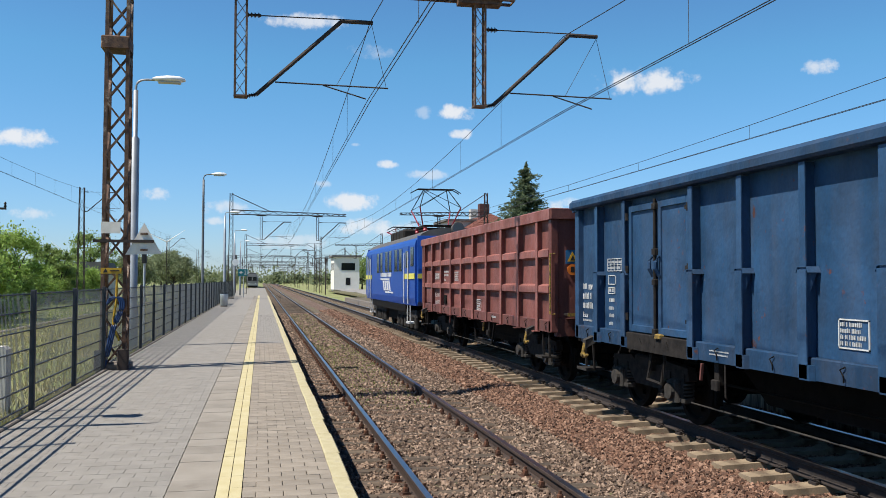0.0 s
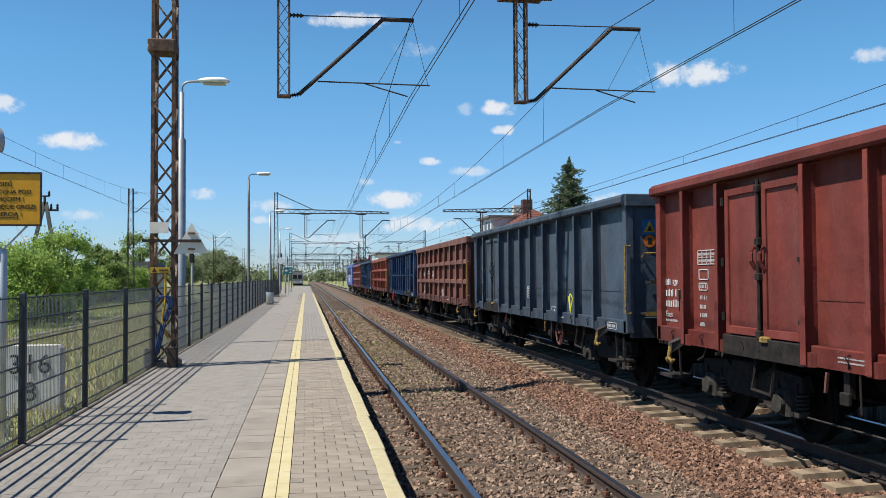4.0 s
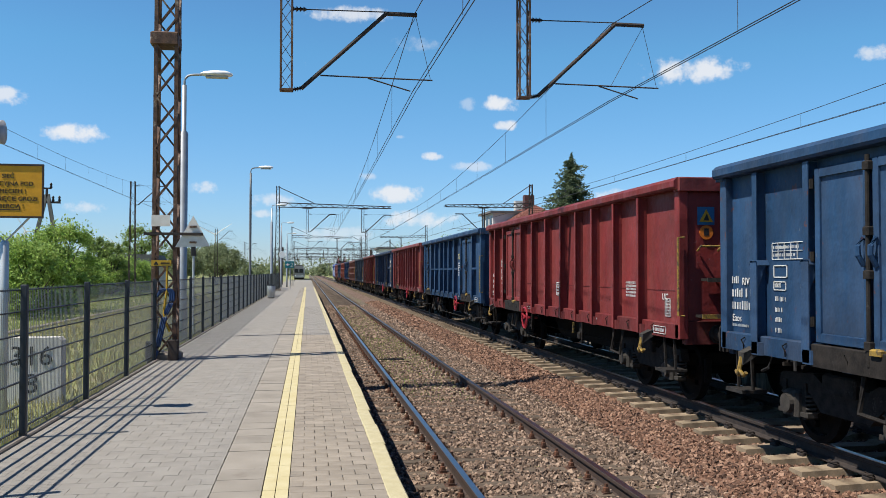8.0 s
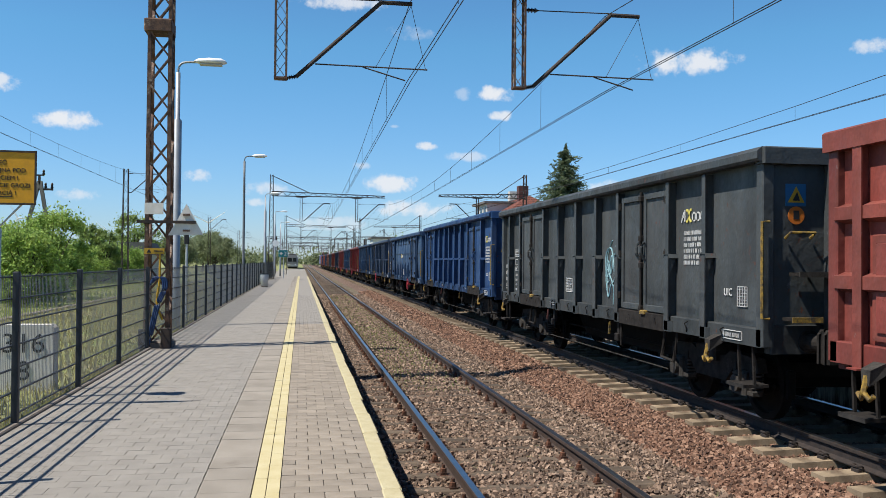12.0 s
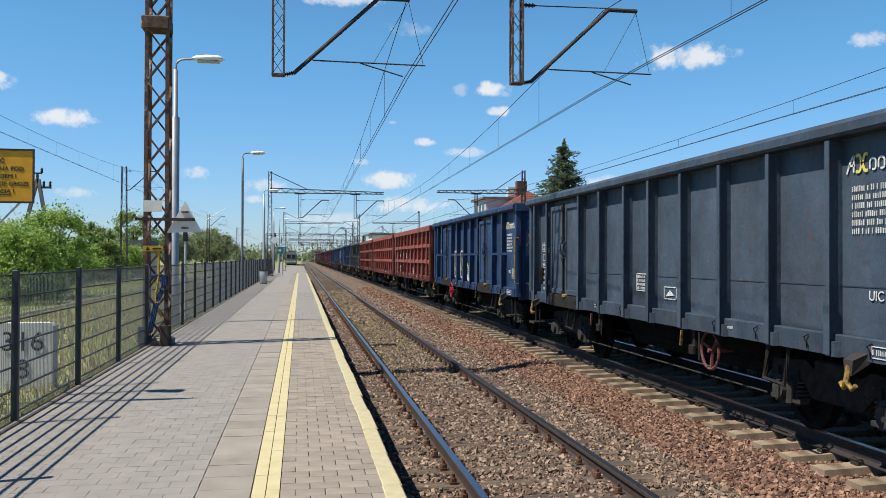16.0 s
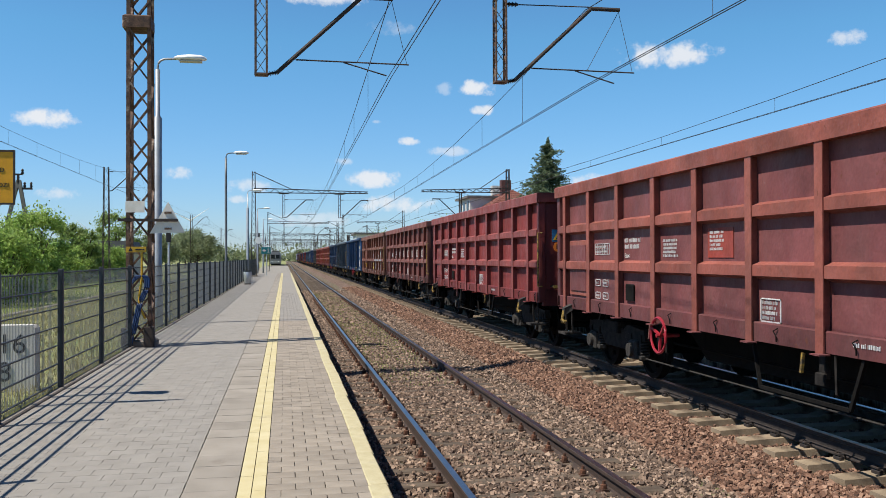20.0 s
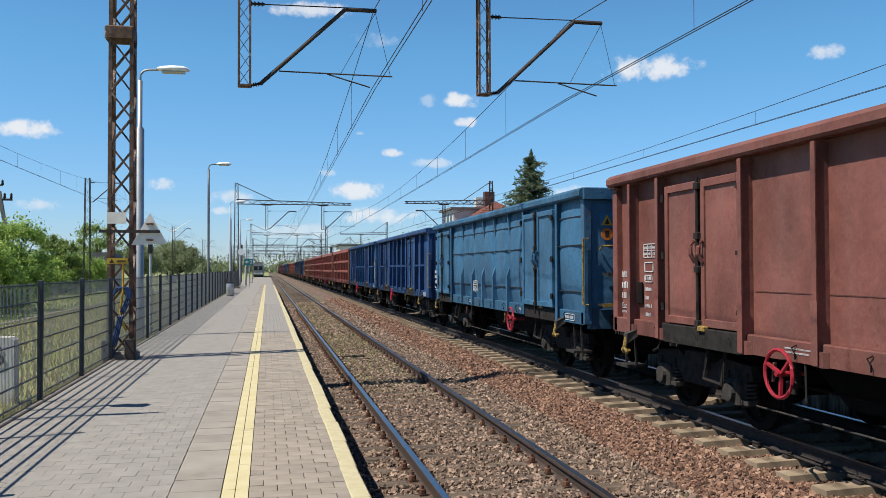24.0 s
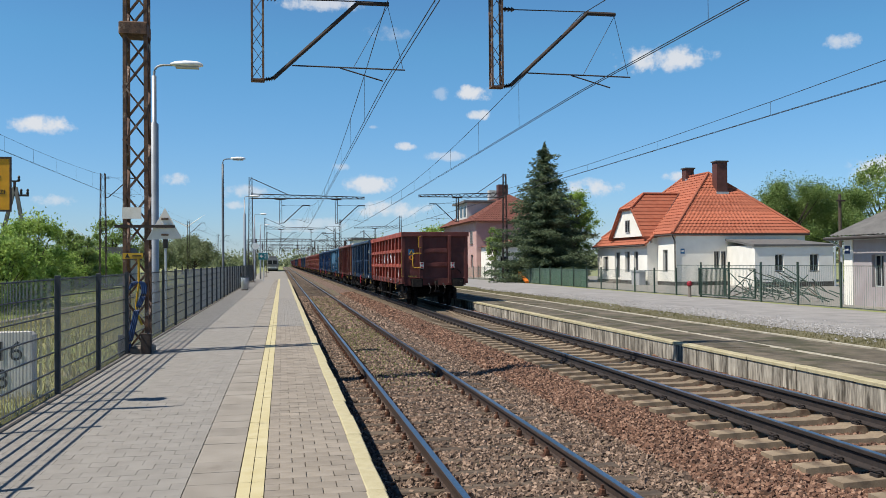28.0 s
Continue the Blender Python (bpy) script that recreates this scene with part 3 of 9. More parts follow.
def stones(name, prof, x0, x1, y0, y1, per, lo, hi, material, label, seed, keep=None, lift=0.0):
    """Loose angular stones lying on a bed."""
    rng = np.random.default_rng(seed)
    count = int((x1 - x0) * (y1 - y0) * per)
    x, y = rng.uniform(x0, x1, count), rng.uniform(y0, y1, count)
    if keep:
        k = keep(x, y, rng)
        x, y = x[k], y[k]
        count = len(x)
    z = np.array([bed_height(prof, a) for a in x]) + rng.uniform(-0.012, 0.02, count) + lift
    cube = np.array([(-1, -1, -1), (1, -1, -1), (1, 1, -1), (-1, 1, -1), (-1, -1, 1), (1, -1, 1), (1, 1, 1), (-1, 1, 1)], float)
    s = rng.uniform(lo, hi, (count, 1, 1)) * rng.uniform(0.5, 1.4, (count, 1, 3))
    p = cube[None] * rng.uniform(0.5, 1.12, (count, 8, 3)) * s
    q = rng.normal(size=(count, 4))
    q /= np.linalg.norm(q, axis=1)[:, None]
    w, a, b, c = q.T
    rot = np.stack([np.stack([1 - 2 * (b * b + c * c), 2 * (a * b - c * w), 2 * (a * c + b * w)], 1),
                    np.stack([2 * (a * b + c * w), 1 - 2 * (a * a + c * c), 2 * (b * c - a * w)], 1),
                    np.stack([2 * (a * c - b * w), 2 * (b * c + a * w), 1 - 2 * (a * a + b * b)], 1)], 1)
    p = np.einsum("nij,nkj->nki", rot, p) + np.stack([x, y, z], 1)[:, None]
    faces = np.array([(0, 3, 2, 1), (4, 5, 6, 7), (0, 1, 5, 4), (1, 2, 6, 5), (2, 3, 7, 6), (3, 0, 4, 7)])
    f = (faces[None] + 8 * np.arange(count)[:, None, None]).reshape(-1, 4)
    me = bpy.data.meshes.new(name)
    me.vertices.add(count * 8)
    me.vertices.foreach_set("co", p.reshape(-1))
    me.loops.add(len(f) * 4)
    me.loops.foreach_set("vertex_index", f.reshape(-1))
    me.polygons.add(len(f))
    me.polygons.foreach_set("loop_start", np.arange(len(f)) * 4)
    me.update()
    me.validate()
    me.shade_flat()
    me.materials.append(material)
    return tagged(new(name, me), label, "ballast", "", "stuff")


def off_sleepers(x, y, rng):
    """Fewer stones on the timber sleepers than between them."""
    on = (np.abs((y - 0.25 + 0.3) % 0.6 - 0.3) < 0.1) & (x > 1.1) & (x < 3.65)
    cover = 0.22 + 0.4 * (np.sin(x * 3.1 + y * 1.7) * np.sin(y * 0.83 - x) > 0.25)
    return ~on | (rng.random(len(x)) < cover)


stones("ballast_stones", BED_1, 0.75, 4.2, 4.0, 16, 900, 0.012, 0.026, M_STONE_OLD, "loose grey-brown ballast stones", 3, off_sleepers)
stones("ballast_stones", BED_1, 0.75, 4.2, 16, 30, 420, 0.015, 0.03, M_STONE_OLD, "loose grey-brown ballast stones", 4, off_sleepers)
stones("ballast_stones", BED_2, 4.15, 8.15, 5.0, 17, 1080, 0.012, 0.026, M_STONE_NEW, "loose reddish ballast stones", 5)
stones("ballast_stones", BED_2, 4.15, 8.15, 17, 34, 460, 0.015, 0.03, M_STONE_NEW, "loose reddish ballast stones", 6)


stones("ballast_stones", BED_1, 0.75, 4.2, 30, 60, 110, 0.026, 0.05, M_STONE_OLD, "loose grey-brown ballast stones", 14)
stones("ballast_stones", BED_2, 4.15, 8.15, 34, 64, 110, 0.028, 0.052, M_STONE_NEW, "loose reddish ballast stones", 15)


def rail_profile(x, top):
    h, pts = 0.0, [(0.0, -0.172), (0.07, -0.172), (0.07, -0.16), (0.012, -0.135), (0.009, -0.055), (0.036, -0.04), (0.036, -0.008), (0.026, 0.0)]
    right = [(x + a, top + z) for a, z in pts[1:]]
    left = [(x - a, top + z) for a, z in reversed(pts[1:])]
    return right + left


def track(name, centre, top, dark, label):
    root = thing(name, label, "railway track", kind="structure")
    for s in (-0.7525, 0.7525):
        part("rail", Geo().prism(rail_profile(centre + s, top), "y", -480, 640), dark, root, "worn running rail")
        part("rail_head", Geo().box(centre + s - 0.032, centre + s + 0.032, -480, 640, top - 0.006, top + 0.002), M_STEEL, root, "polished rail head")
    return root


TRACK_A = track("track_1", TRACK_1, RAIL_1, M_RAIL, "old ballasted track with rusty-sided rails on wooden sleepers")
TRACK_B = track("track_2", TRACK_2, RAIL_2, M_RAIL_DARK, "ballasted main track with dark rails on concrete sleepers")


def platform_1():
    root = thing("platform_1", "paved station platform with yellow guide line beside the track", "platform", kind="structure")
    y0, y1 = -14.0, PLATFORM_END
    part("platform_bed", Geo().box(-2.6, EDGE - 0.05, y0, y1, -0.9, -0.012), M_JOINT, root, "sandy bedding under the paving")
    part("edge_wall", Geo().box(EDGE - 0.14, EDGE - 0.04, y0, y1, -0.95, -0.1), M_CONC, root, "grey concrete platform wall")
    part("kerb", Geo().box(-2.66, -2.58, y0, y1, -0.4, 0.025, 0.012), M_KERB, root, "low concrete kerb")
    return root


PLATFORM = platform_1()


def platform_2():
    root = thing("platform_2", "low worn concrete platform with faded yellow edge", "platform", kind="structure")
    x, z, y0, y1 = PLATFORM_2, -0.175, -14.0, 88.0
    part("platform_bed", Geo().box(x + 0.16, x + 3.0, y0, y1, -0.9, z - 0.02), M_CONC, root)
    y, rng = y0, random.Random(4)
    while y < y1:
        if y < 60:
            j = rng.uniform(-0.012, 0.012)
            part("edge_block", Geo().box(x + 0.02 + j, x + 0.15 + j, y + 0.01, y + 1.49, -0.9, z - 0.065, 0.01), M_WALL2, root, "stained concrete wall block" if y < y0 + 1 else "")
            part("edge_slab", Geo().box(x + j, x + 0.2, y + 0.006, y + 1.494, z - 0.06, z + rng.uniform(-0.004, 0.006), 0.012), M_EDGE2, root)
            part("slab", Geo().box(x + 0.21, x + 1.37, y + 0.008, y + 1.492, z - 0.06, z + rng.uniform(-0.012, 0.004), 0.01), M_DARKSLAB, root)
            part("slab", Geo().box(x + 1.53, x + 2.9, y + 0.008, y + 1.492, z - 0.06, z + rng.uniform(-0.012, 0.004), 0.01), M_DARKSLAB, root)
            part("line_slab", Geo().box(x + 1.38, x + 1.52, y + 0.008, y + 1.492, z - 0.06, z + rng.uniform(-0.006, 0.006), 0.01), M_LINE2, root)
            part("kerb", Geo().box(x + 2.92, x + 3.0, y + 0.006, y + 1.494, -0.6, z + 0.03, 0.01), M_LINE2, root)
            y += 1.5
        else:
            part("far_edge", Geo().box(x, x + 0.42, y, y1, -0.9, z), M_KERB, root)
            part("far_slabs", Geo().box(x + 0.42, x + 2.9, y, y1, z - 0.06, z - 0.004), M_DARKSLAB, root)
            y = y1
    return root


M_DARKSLAB = surf("mossy_concrete_slab", (0.066, 0.054, 0.036), (0.158, 0.133, 0.096), 2.2, 0.95, 0, 0.5, 50, dirt=(0.058, 0.055, 0.028), dirt_at=0.48, vary=0.1)
M_WALL2 = surf("streaked_concrete_wall", (0.08, 0.068, 0.052), (0.5, 0.455, 0.37), 9, 0.95, 0, 0.4, 40, (1, 1, 0.12), dirt=(0.05, 0.043, 0.032), dirt_at=0.5, vary=0.1)
M_EDGE2 = surf("faded_yellow_edge_paint", (0.326, 0.285, 0.163), (0.422, 0.374, 0.244), 4, 0.9, 0, 0.4, 60, dirt=(0.222, 0.192, 0.126), dirt_at=0.57)
M_LINE2 = surf("faded_cream_line", (0.296, 0.266, 0.2), (0.4, 0.37, 0.296), 5, 0.9, 0, 0.4, 60, dirt=(0.126, 0.111, 0.0814), dirt_at=0.55)
platform_2()

road = Geo()
v, f = [], []
for y in range(-60, 181, 4):
    w = 0.35 * math.sin(y * 0.21) + 0.2 * math.sin(y * 0.55)
    v += [(13.2 + w, y, -0.225), (16.0, y, -0.205), (19.4 + 0.4 * w, y, -0.215)]
for j in range(len(v) // 3 - 1):
    f += [(3 * j + i, 3 * j + i + 1, 3 * j + i + 4, 3 * j + i + 3) for i in range(2)]
solid("road", Geo().add(v, f), M_ROAD, "pale gravel and asphalt access road", "road")


def gravel():
    """Loose white gravel along the near edge of the road."""
    rng = np.random.default_rng(77)
    n = 3600
    y = rng.uniform(15.0, 46.0, n)
    x = 13.75 + 0.02 * (y - 24) + rng.normal(0, 0.55, n)
    r = rng.uniform(0.018, 0.045, n)
    d = np.array([(1, 0, 0), (0, 1, 0), (-1, 0, 0), (0, -1, 0), (0, 0, 0.8)])
    p = np.stack([x, y, np.full(n, -0.212)], 1)[:, None] + d[None] * r[:, None, None] * rng.uniform(0.7, 1.3, (n, 5, 1))
    f = np.array([(0, 1, 4), (1, 2, 4), (2, 3, 4), (3, 0, 4)])
    me = bpy.data.meshes.new("white_gravel")
    me.from_pydata(p.reshape(-1, 3).tolist(), [], (f[None] + 5 * np.arange(n)[:, None, None]).reshape(-1, 3).tolist())
    me.materials.append(M_WHITE_STONE)
    tagged(new("white_gravel", me), "loose white gravel along the road edge", "gravel", "", "stuff")


M_WHITE_STONE = surf("white_gravel_stone", (0.2, 0.193, 0.185), (0.33, 0.32, 0.308), 20, 0.9, vary=0.25, island=True)
gravel()


# ---- the freight train ----
PITCH, BODY = 14.04, 12.76


def wheelset_mesh():
    g = Geo()
    g.tube([(-1.1, 0, 0), (1.1, 0, 0)], 0.075, 10)
    for s in (-1, 1):
        g.lathe([(0.42, s * 0.68), (0.46, s * 0.69), (0.46, s * 0.81), (0.38, s * 0.815), (0.36, s * 0.77), (0.16, s * 0.77), (0.14, s * 0.85), (0.08, s * 0.86)], n=22, axis="x")
        for k in range(3):
            a = k * 2.094
            g.box(s * 0.79 - 0.03, s * 0.79 + 0.03, 0.26 * math.cos(a) - 0.035, 0.26 * math.cos(a) + 0.035, 0.26 * math.sin(a) - 0.035, 0.26 * math.sin(a) + 0.035)
    return g.mesh("wheelset", M_GREASE_SHADE)


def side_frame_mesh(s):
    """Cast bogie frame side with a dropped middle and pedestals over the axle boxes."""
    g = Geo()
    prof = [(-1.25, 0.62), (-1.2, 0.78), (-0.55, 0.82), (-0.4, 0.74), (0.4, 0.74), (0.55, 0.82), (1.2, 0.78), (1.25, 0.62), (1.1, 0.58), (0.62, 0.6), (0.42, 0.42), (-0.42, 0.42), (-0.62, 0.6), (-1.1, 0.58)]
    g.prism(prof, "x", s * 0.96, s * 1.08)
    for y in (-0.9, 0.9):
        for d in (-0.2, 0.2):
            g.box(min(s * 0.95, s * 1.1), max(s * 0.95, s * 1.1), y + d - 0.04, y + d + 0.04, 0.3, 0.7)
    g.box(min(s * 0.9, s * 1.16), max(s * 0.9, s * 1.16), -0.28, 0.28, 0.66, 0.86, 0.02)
    return g.mesh("side_frame", M_GEAR_SHADE)


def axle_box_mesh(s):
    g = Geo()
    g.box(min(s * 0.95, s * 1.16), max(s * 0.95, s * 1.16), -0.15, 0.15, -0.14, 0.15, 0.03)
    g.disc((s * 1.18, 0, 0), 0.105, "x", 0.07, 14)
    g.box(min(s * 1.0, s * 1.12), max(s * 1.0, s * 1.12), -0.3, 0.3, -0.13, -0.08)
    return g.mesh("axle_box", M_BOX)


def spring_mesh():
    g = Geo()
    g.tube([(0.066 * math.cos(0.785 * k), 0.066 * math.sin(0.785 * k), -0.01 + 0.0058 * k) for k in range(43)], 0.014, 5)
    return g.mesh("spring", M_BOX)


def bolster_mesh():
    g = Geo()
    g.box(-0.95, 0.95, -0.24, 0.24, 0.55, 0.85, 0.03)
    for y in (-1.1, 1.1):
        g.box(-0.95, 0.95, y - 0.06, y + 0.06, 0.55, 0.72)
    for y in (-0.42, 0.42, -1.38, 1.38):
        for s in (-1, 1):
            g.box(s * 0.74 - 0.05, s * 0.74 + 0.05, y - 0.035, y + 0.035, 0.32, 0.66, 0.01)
    return g.mesh("bolster", M_GREASE_SHADE)


MESH = {"wheelset": wheelset_mesh(), "spring": spring_mesh(), "bolster": bolster_mesh()}
for s in (-1, 1):
    MESH["side_frame", s], MESH["axle_box", s] = side_frame_mesh(s), axle_box_mesh(s)


WHEELS = []


def bogie(root, y):
    b = part("bogie", MESH["bolster"], None, root, at=(0, y, 0))
    for s in (-1, 1):
        part("side_frame", MESH["side_frame", s], None, b)
        for d in (-0.9, 0.9) if s < 0 else ():
            part("axle_box", MESH["axle_box", s], None, b, at=(0, d, 0.46))
            for e in (-0.24, 0.24) if s < 0 else ():
                part("spring", MESH["spring"], None, b, at=(s * 1.03, d + e, 0.36))
    for d in (-0.9, 0.9):
        w = part("wheelset", MESH["wheelset"], None, b, at=(0, d, 0.46))
        WHEELS.append((root, w, d))
    return b


def rib_profile(s, y, wide, outer):
    """A rolled T section: a web on the side sheet and a flange outside it."""
    a, f, b, t, h = s * 1.33, s * (outer - 0.014), s * outer, 0.012, wide / 2
    return [(a, y - t), (f, y - t), (f, y - h), (b, y - h), (b, y + h), (f, y + h), (f, y + t), (a, y + t)]


def upright(g, s, y, wide, outer, z0, z1):
    p = rib_profile(s, y, wide, outer)
    if s > 0:
        p = p[::-1]
    g.prism(p, "z", z0, z1)
    return g


def wheel_geo():
    g = Geo()
    ring = [(0, 0.24 * math.cos(k * 0.3142), 0.24 * math.sin(k * 0.3142)) for k in range(20)]
    g.tube(ring, 0.02, 6, closed=True)
    for k in range(3):
        a = k * 2.0944 + 0.4
        g.bar((0.03, 0, 0), (0, 0.235 * math.cos(a), 0.235 * math.sin(a)), 0.03)
    g.tube([(-0.03, 0, 0), (0.3, 0, 0)], 0.028, 8)
    return g


def underframe(root, colour, tall):
    """What all the wagons share: sills, floor, bogies, buffers, couplings, brake gear, steps."""
    g = Geo()
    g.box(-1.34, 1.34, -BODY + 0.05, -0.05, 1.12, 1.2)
    part("floor", g, M_GREASE_SHADE, root)
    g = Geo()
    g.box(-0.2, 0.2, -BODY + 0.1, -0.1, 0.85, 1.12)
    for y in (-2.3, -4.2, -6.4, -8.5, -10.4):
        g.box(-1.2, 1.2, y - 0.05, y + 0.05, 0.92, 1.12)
    part("centre_sill", g, M_GREASE_SHADE, root)
    # two dark plates added, not seen on the wagons, to blacken the gap underneath
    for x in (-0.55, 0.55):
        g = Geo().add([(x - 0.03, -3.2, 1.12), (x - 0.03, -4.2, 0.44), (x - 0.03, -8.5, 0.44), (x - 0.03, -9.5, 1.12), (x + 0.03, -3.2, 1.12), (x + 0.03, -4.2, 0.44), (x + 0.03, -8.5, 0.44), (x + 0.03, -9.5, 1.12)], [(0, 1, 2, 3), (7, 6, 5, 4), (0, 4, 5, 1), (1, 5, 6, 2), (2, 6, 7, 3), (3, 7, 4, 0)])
        part("fishbelly_sill", g, M_GREASE_SHADE, root)
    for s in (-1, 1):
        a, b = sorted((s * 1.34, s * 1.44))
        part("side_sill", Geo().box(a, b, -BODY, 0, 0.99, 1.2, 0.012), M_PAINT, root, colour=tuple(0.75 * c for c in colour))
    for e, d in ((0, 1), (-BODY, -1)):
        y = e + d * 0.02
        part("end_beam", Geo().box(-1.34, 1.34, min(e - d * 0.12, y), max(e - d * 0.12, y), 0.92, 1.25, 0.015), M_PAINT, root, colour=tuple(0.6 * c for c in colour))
        for s in (-0.875, 0.875):
            g = Geo()
            prof = [(0.13, 0.0), (0.13, 0.05), (0.095, 0.06), (0.095, 0.36), (0.07, 0.37), (0.07, 0.56)]
            g.lathe([(r, e + d * h) for r, h in prof], (s, 0, 1.06), 14, "y")
            hy0, hy1 = sorted((e + d * 0.555, e + d * 0.62))
            g.box(s - 0.25, s + 0.25, hy0, hy1, 0.88, 1.24, 0.05)
            part("buffer", g, M_GEAR_SHADE, root, "greasy steel buffer")
        g = Geo()
        hy = e + d * 0.05
        g.bar((0, hy, 1.04), (0, hy + d * 0.36, 1.04), 0.09)
        g.bar((0, hy + d * 0.36, 1.0), (0, hy + d * 0.36, 1.14), 0.08)
        g.tube([(0.04, hy + d * 0.3, 1.02), (0.06, hy + d * 0.42, 0.86), (0.05, hy + d * 0.36, 0.68)], 0.025, 6)
        g.tube([(-0.04, hy + d * 0.3, 1.02), (-0.06, hy + d * 0.42, 0.86), (-0.05, hy + d * 0.36, 0.68)], 0.025, 6)
        g.bar((-0.12, hy + d * 0.36, 0.68), (0.12, hy + d * 0.36, 0.68), 0.05)
        part("coupling", g, M_GEAR_SHADE, root)
        for s in (-0.3, 0.32):
            g = Geo()
            g.tube([(s, hy, 1.0), (s, hy + d * 0.2, 0.98), (s + 0.05, hy + d * 0.32, 0.8), (s + 0.02, hy + d * 0.26, 0.62), (s, hy + d * 0.12, 0.56)], 0.022, 6)
            part("brake_hose", g, M_BLACK, root)
    bogie(root, -1.95), bogie(root, -BODY + 1.95)
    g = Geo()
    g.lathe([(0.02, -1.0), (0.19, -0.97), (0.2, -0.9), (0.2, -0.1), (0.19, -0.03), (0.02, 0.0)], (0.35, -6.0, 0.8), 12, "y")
    part("air_tank", g, M_GREASE_SHADE, root)
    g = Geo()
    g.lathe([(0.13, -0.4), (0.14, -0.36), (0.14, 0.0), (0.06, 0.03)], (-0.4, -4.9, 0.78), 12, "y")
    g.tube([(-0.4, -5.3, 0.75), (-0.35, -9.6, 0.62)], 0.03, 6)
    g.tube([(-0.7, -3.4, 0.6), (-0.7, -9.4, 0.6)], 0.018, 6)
    part("brake_rigging", g, M_GREASE_SHADE, root)
    g = Geo()
    g.tube([(-1.1, -3.3, 0.36), (-1.1, -9.5, 0.36)], 0.012, 6)
    part("brake_rod", g, M_BOX, root)
    for y in (-4.4, -8.1):
        g = Geo()
        g.box(-1.36, -1.3, y - 0.05, y + 0.05, 0.72, 1.0)
        g.box(-1.4, -1.35, y - 0.07, y + 0.07, 0.66, 0.78, 0.01)
        part("brake_lever_box", g, M_GEAR_SHADE, root)
        g = Geo()
        g.tube([(-1.42, y - 0.3, 0.98), (-1.44, y - 0.34, 0.62), (-1.4, y - 0.3, 0.6)], 0.012, 6)
        part("release_pull", g, M_GEAR_SHADE, root)
        part("lever_handle", Geo().bar((-1.42, y + 0.22, 0.95), (-1.43, y + 0.24, 0.75), 0.03), M_WHEEL_OLD if y > -5 else M_OCHRE, root)
    for y in (-0.45, -BODY + 0.45):
        for d in (-0.17, 0.17):
            part("step_bracket", Geo().bar((-1.38, y + d, 1.0), (-1.36, y + d, 0.54), 0.03), M_GEAR_SHADE, root)
        st = part("step", Geo().box(-1.5, -1.2, y - 0.2, y + 0.2, 0.51, 0.545), M_GEAR_SHADE, root, "chequered steel step")
        part("step_edge", Geo().box(-1.515, -1.5, y - 0.2, y + 0.2, 0.505, 0.55), M_BOX, st)
    for y in (-0.75, -BODY + 1.02):
        g = Geo()
        bracket = part("rope_hook", Geo().add([(-1.4, y - 0.09, 1.08), (-1.4, y + 0.09, 1.08), (-1.58, y + 0.07, 1.0), (-1.58, y - 0.07, 1.0), (-1.4, y - 0.09, 0.98), (-1.4, y + 0.09, 0.98), (-1.58, y + 0.05, 0.86), (-1.58, y - 0.05, 0.86)], [(0, 1, 2, 3), (7, 6, 5, 4), (0, 3, 7, 4), (1, 5, 6, 2), (2, 6, 7, 3)]), M_BOX, root, "steel rope hook with yellow tip")
        g.tube([(-1.57, y, 0.95), (-1.6, y, 0.8), (-1.58, y + 0.06, 0.74), (-1.57, y + 0.12, 0.78)], 0.026, 6)
        g.tube([(-1.6, y, 0.8), (-1.58, y - 0.06, 0.74), (-1.57, y - 0.1, 0.78)], 0.024, 6)
        part("hook_tip", g, M_OCHRE, bracket)


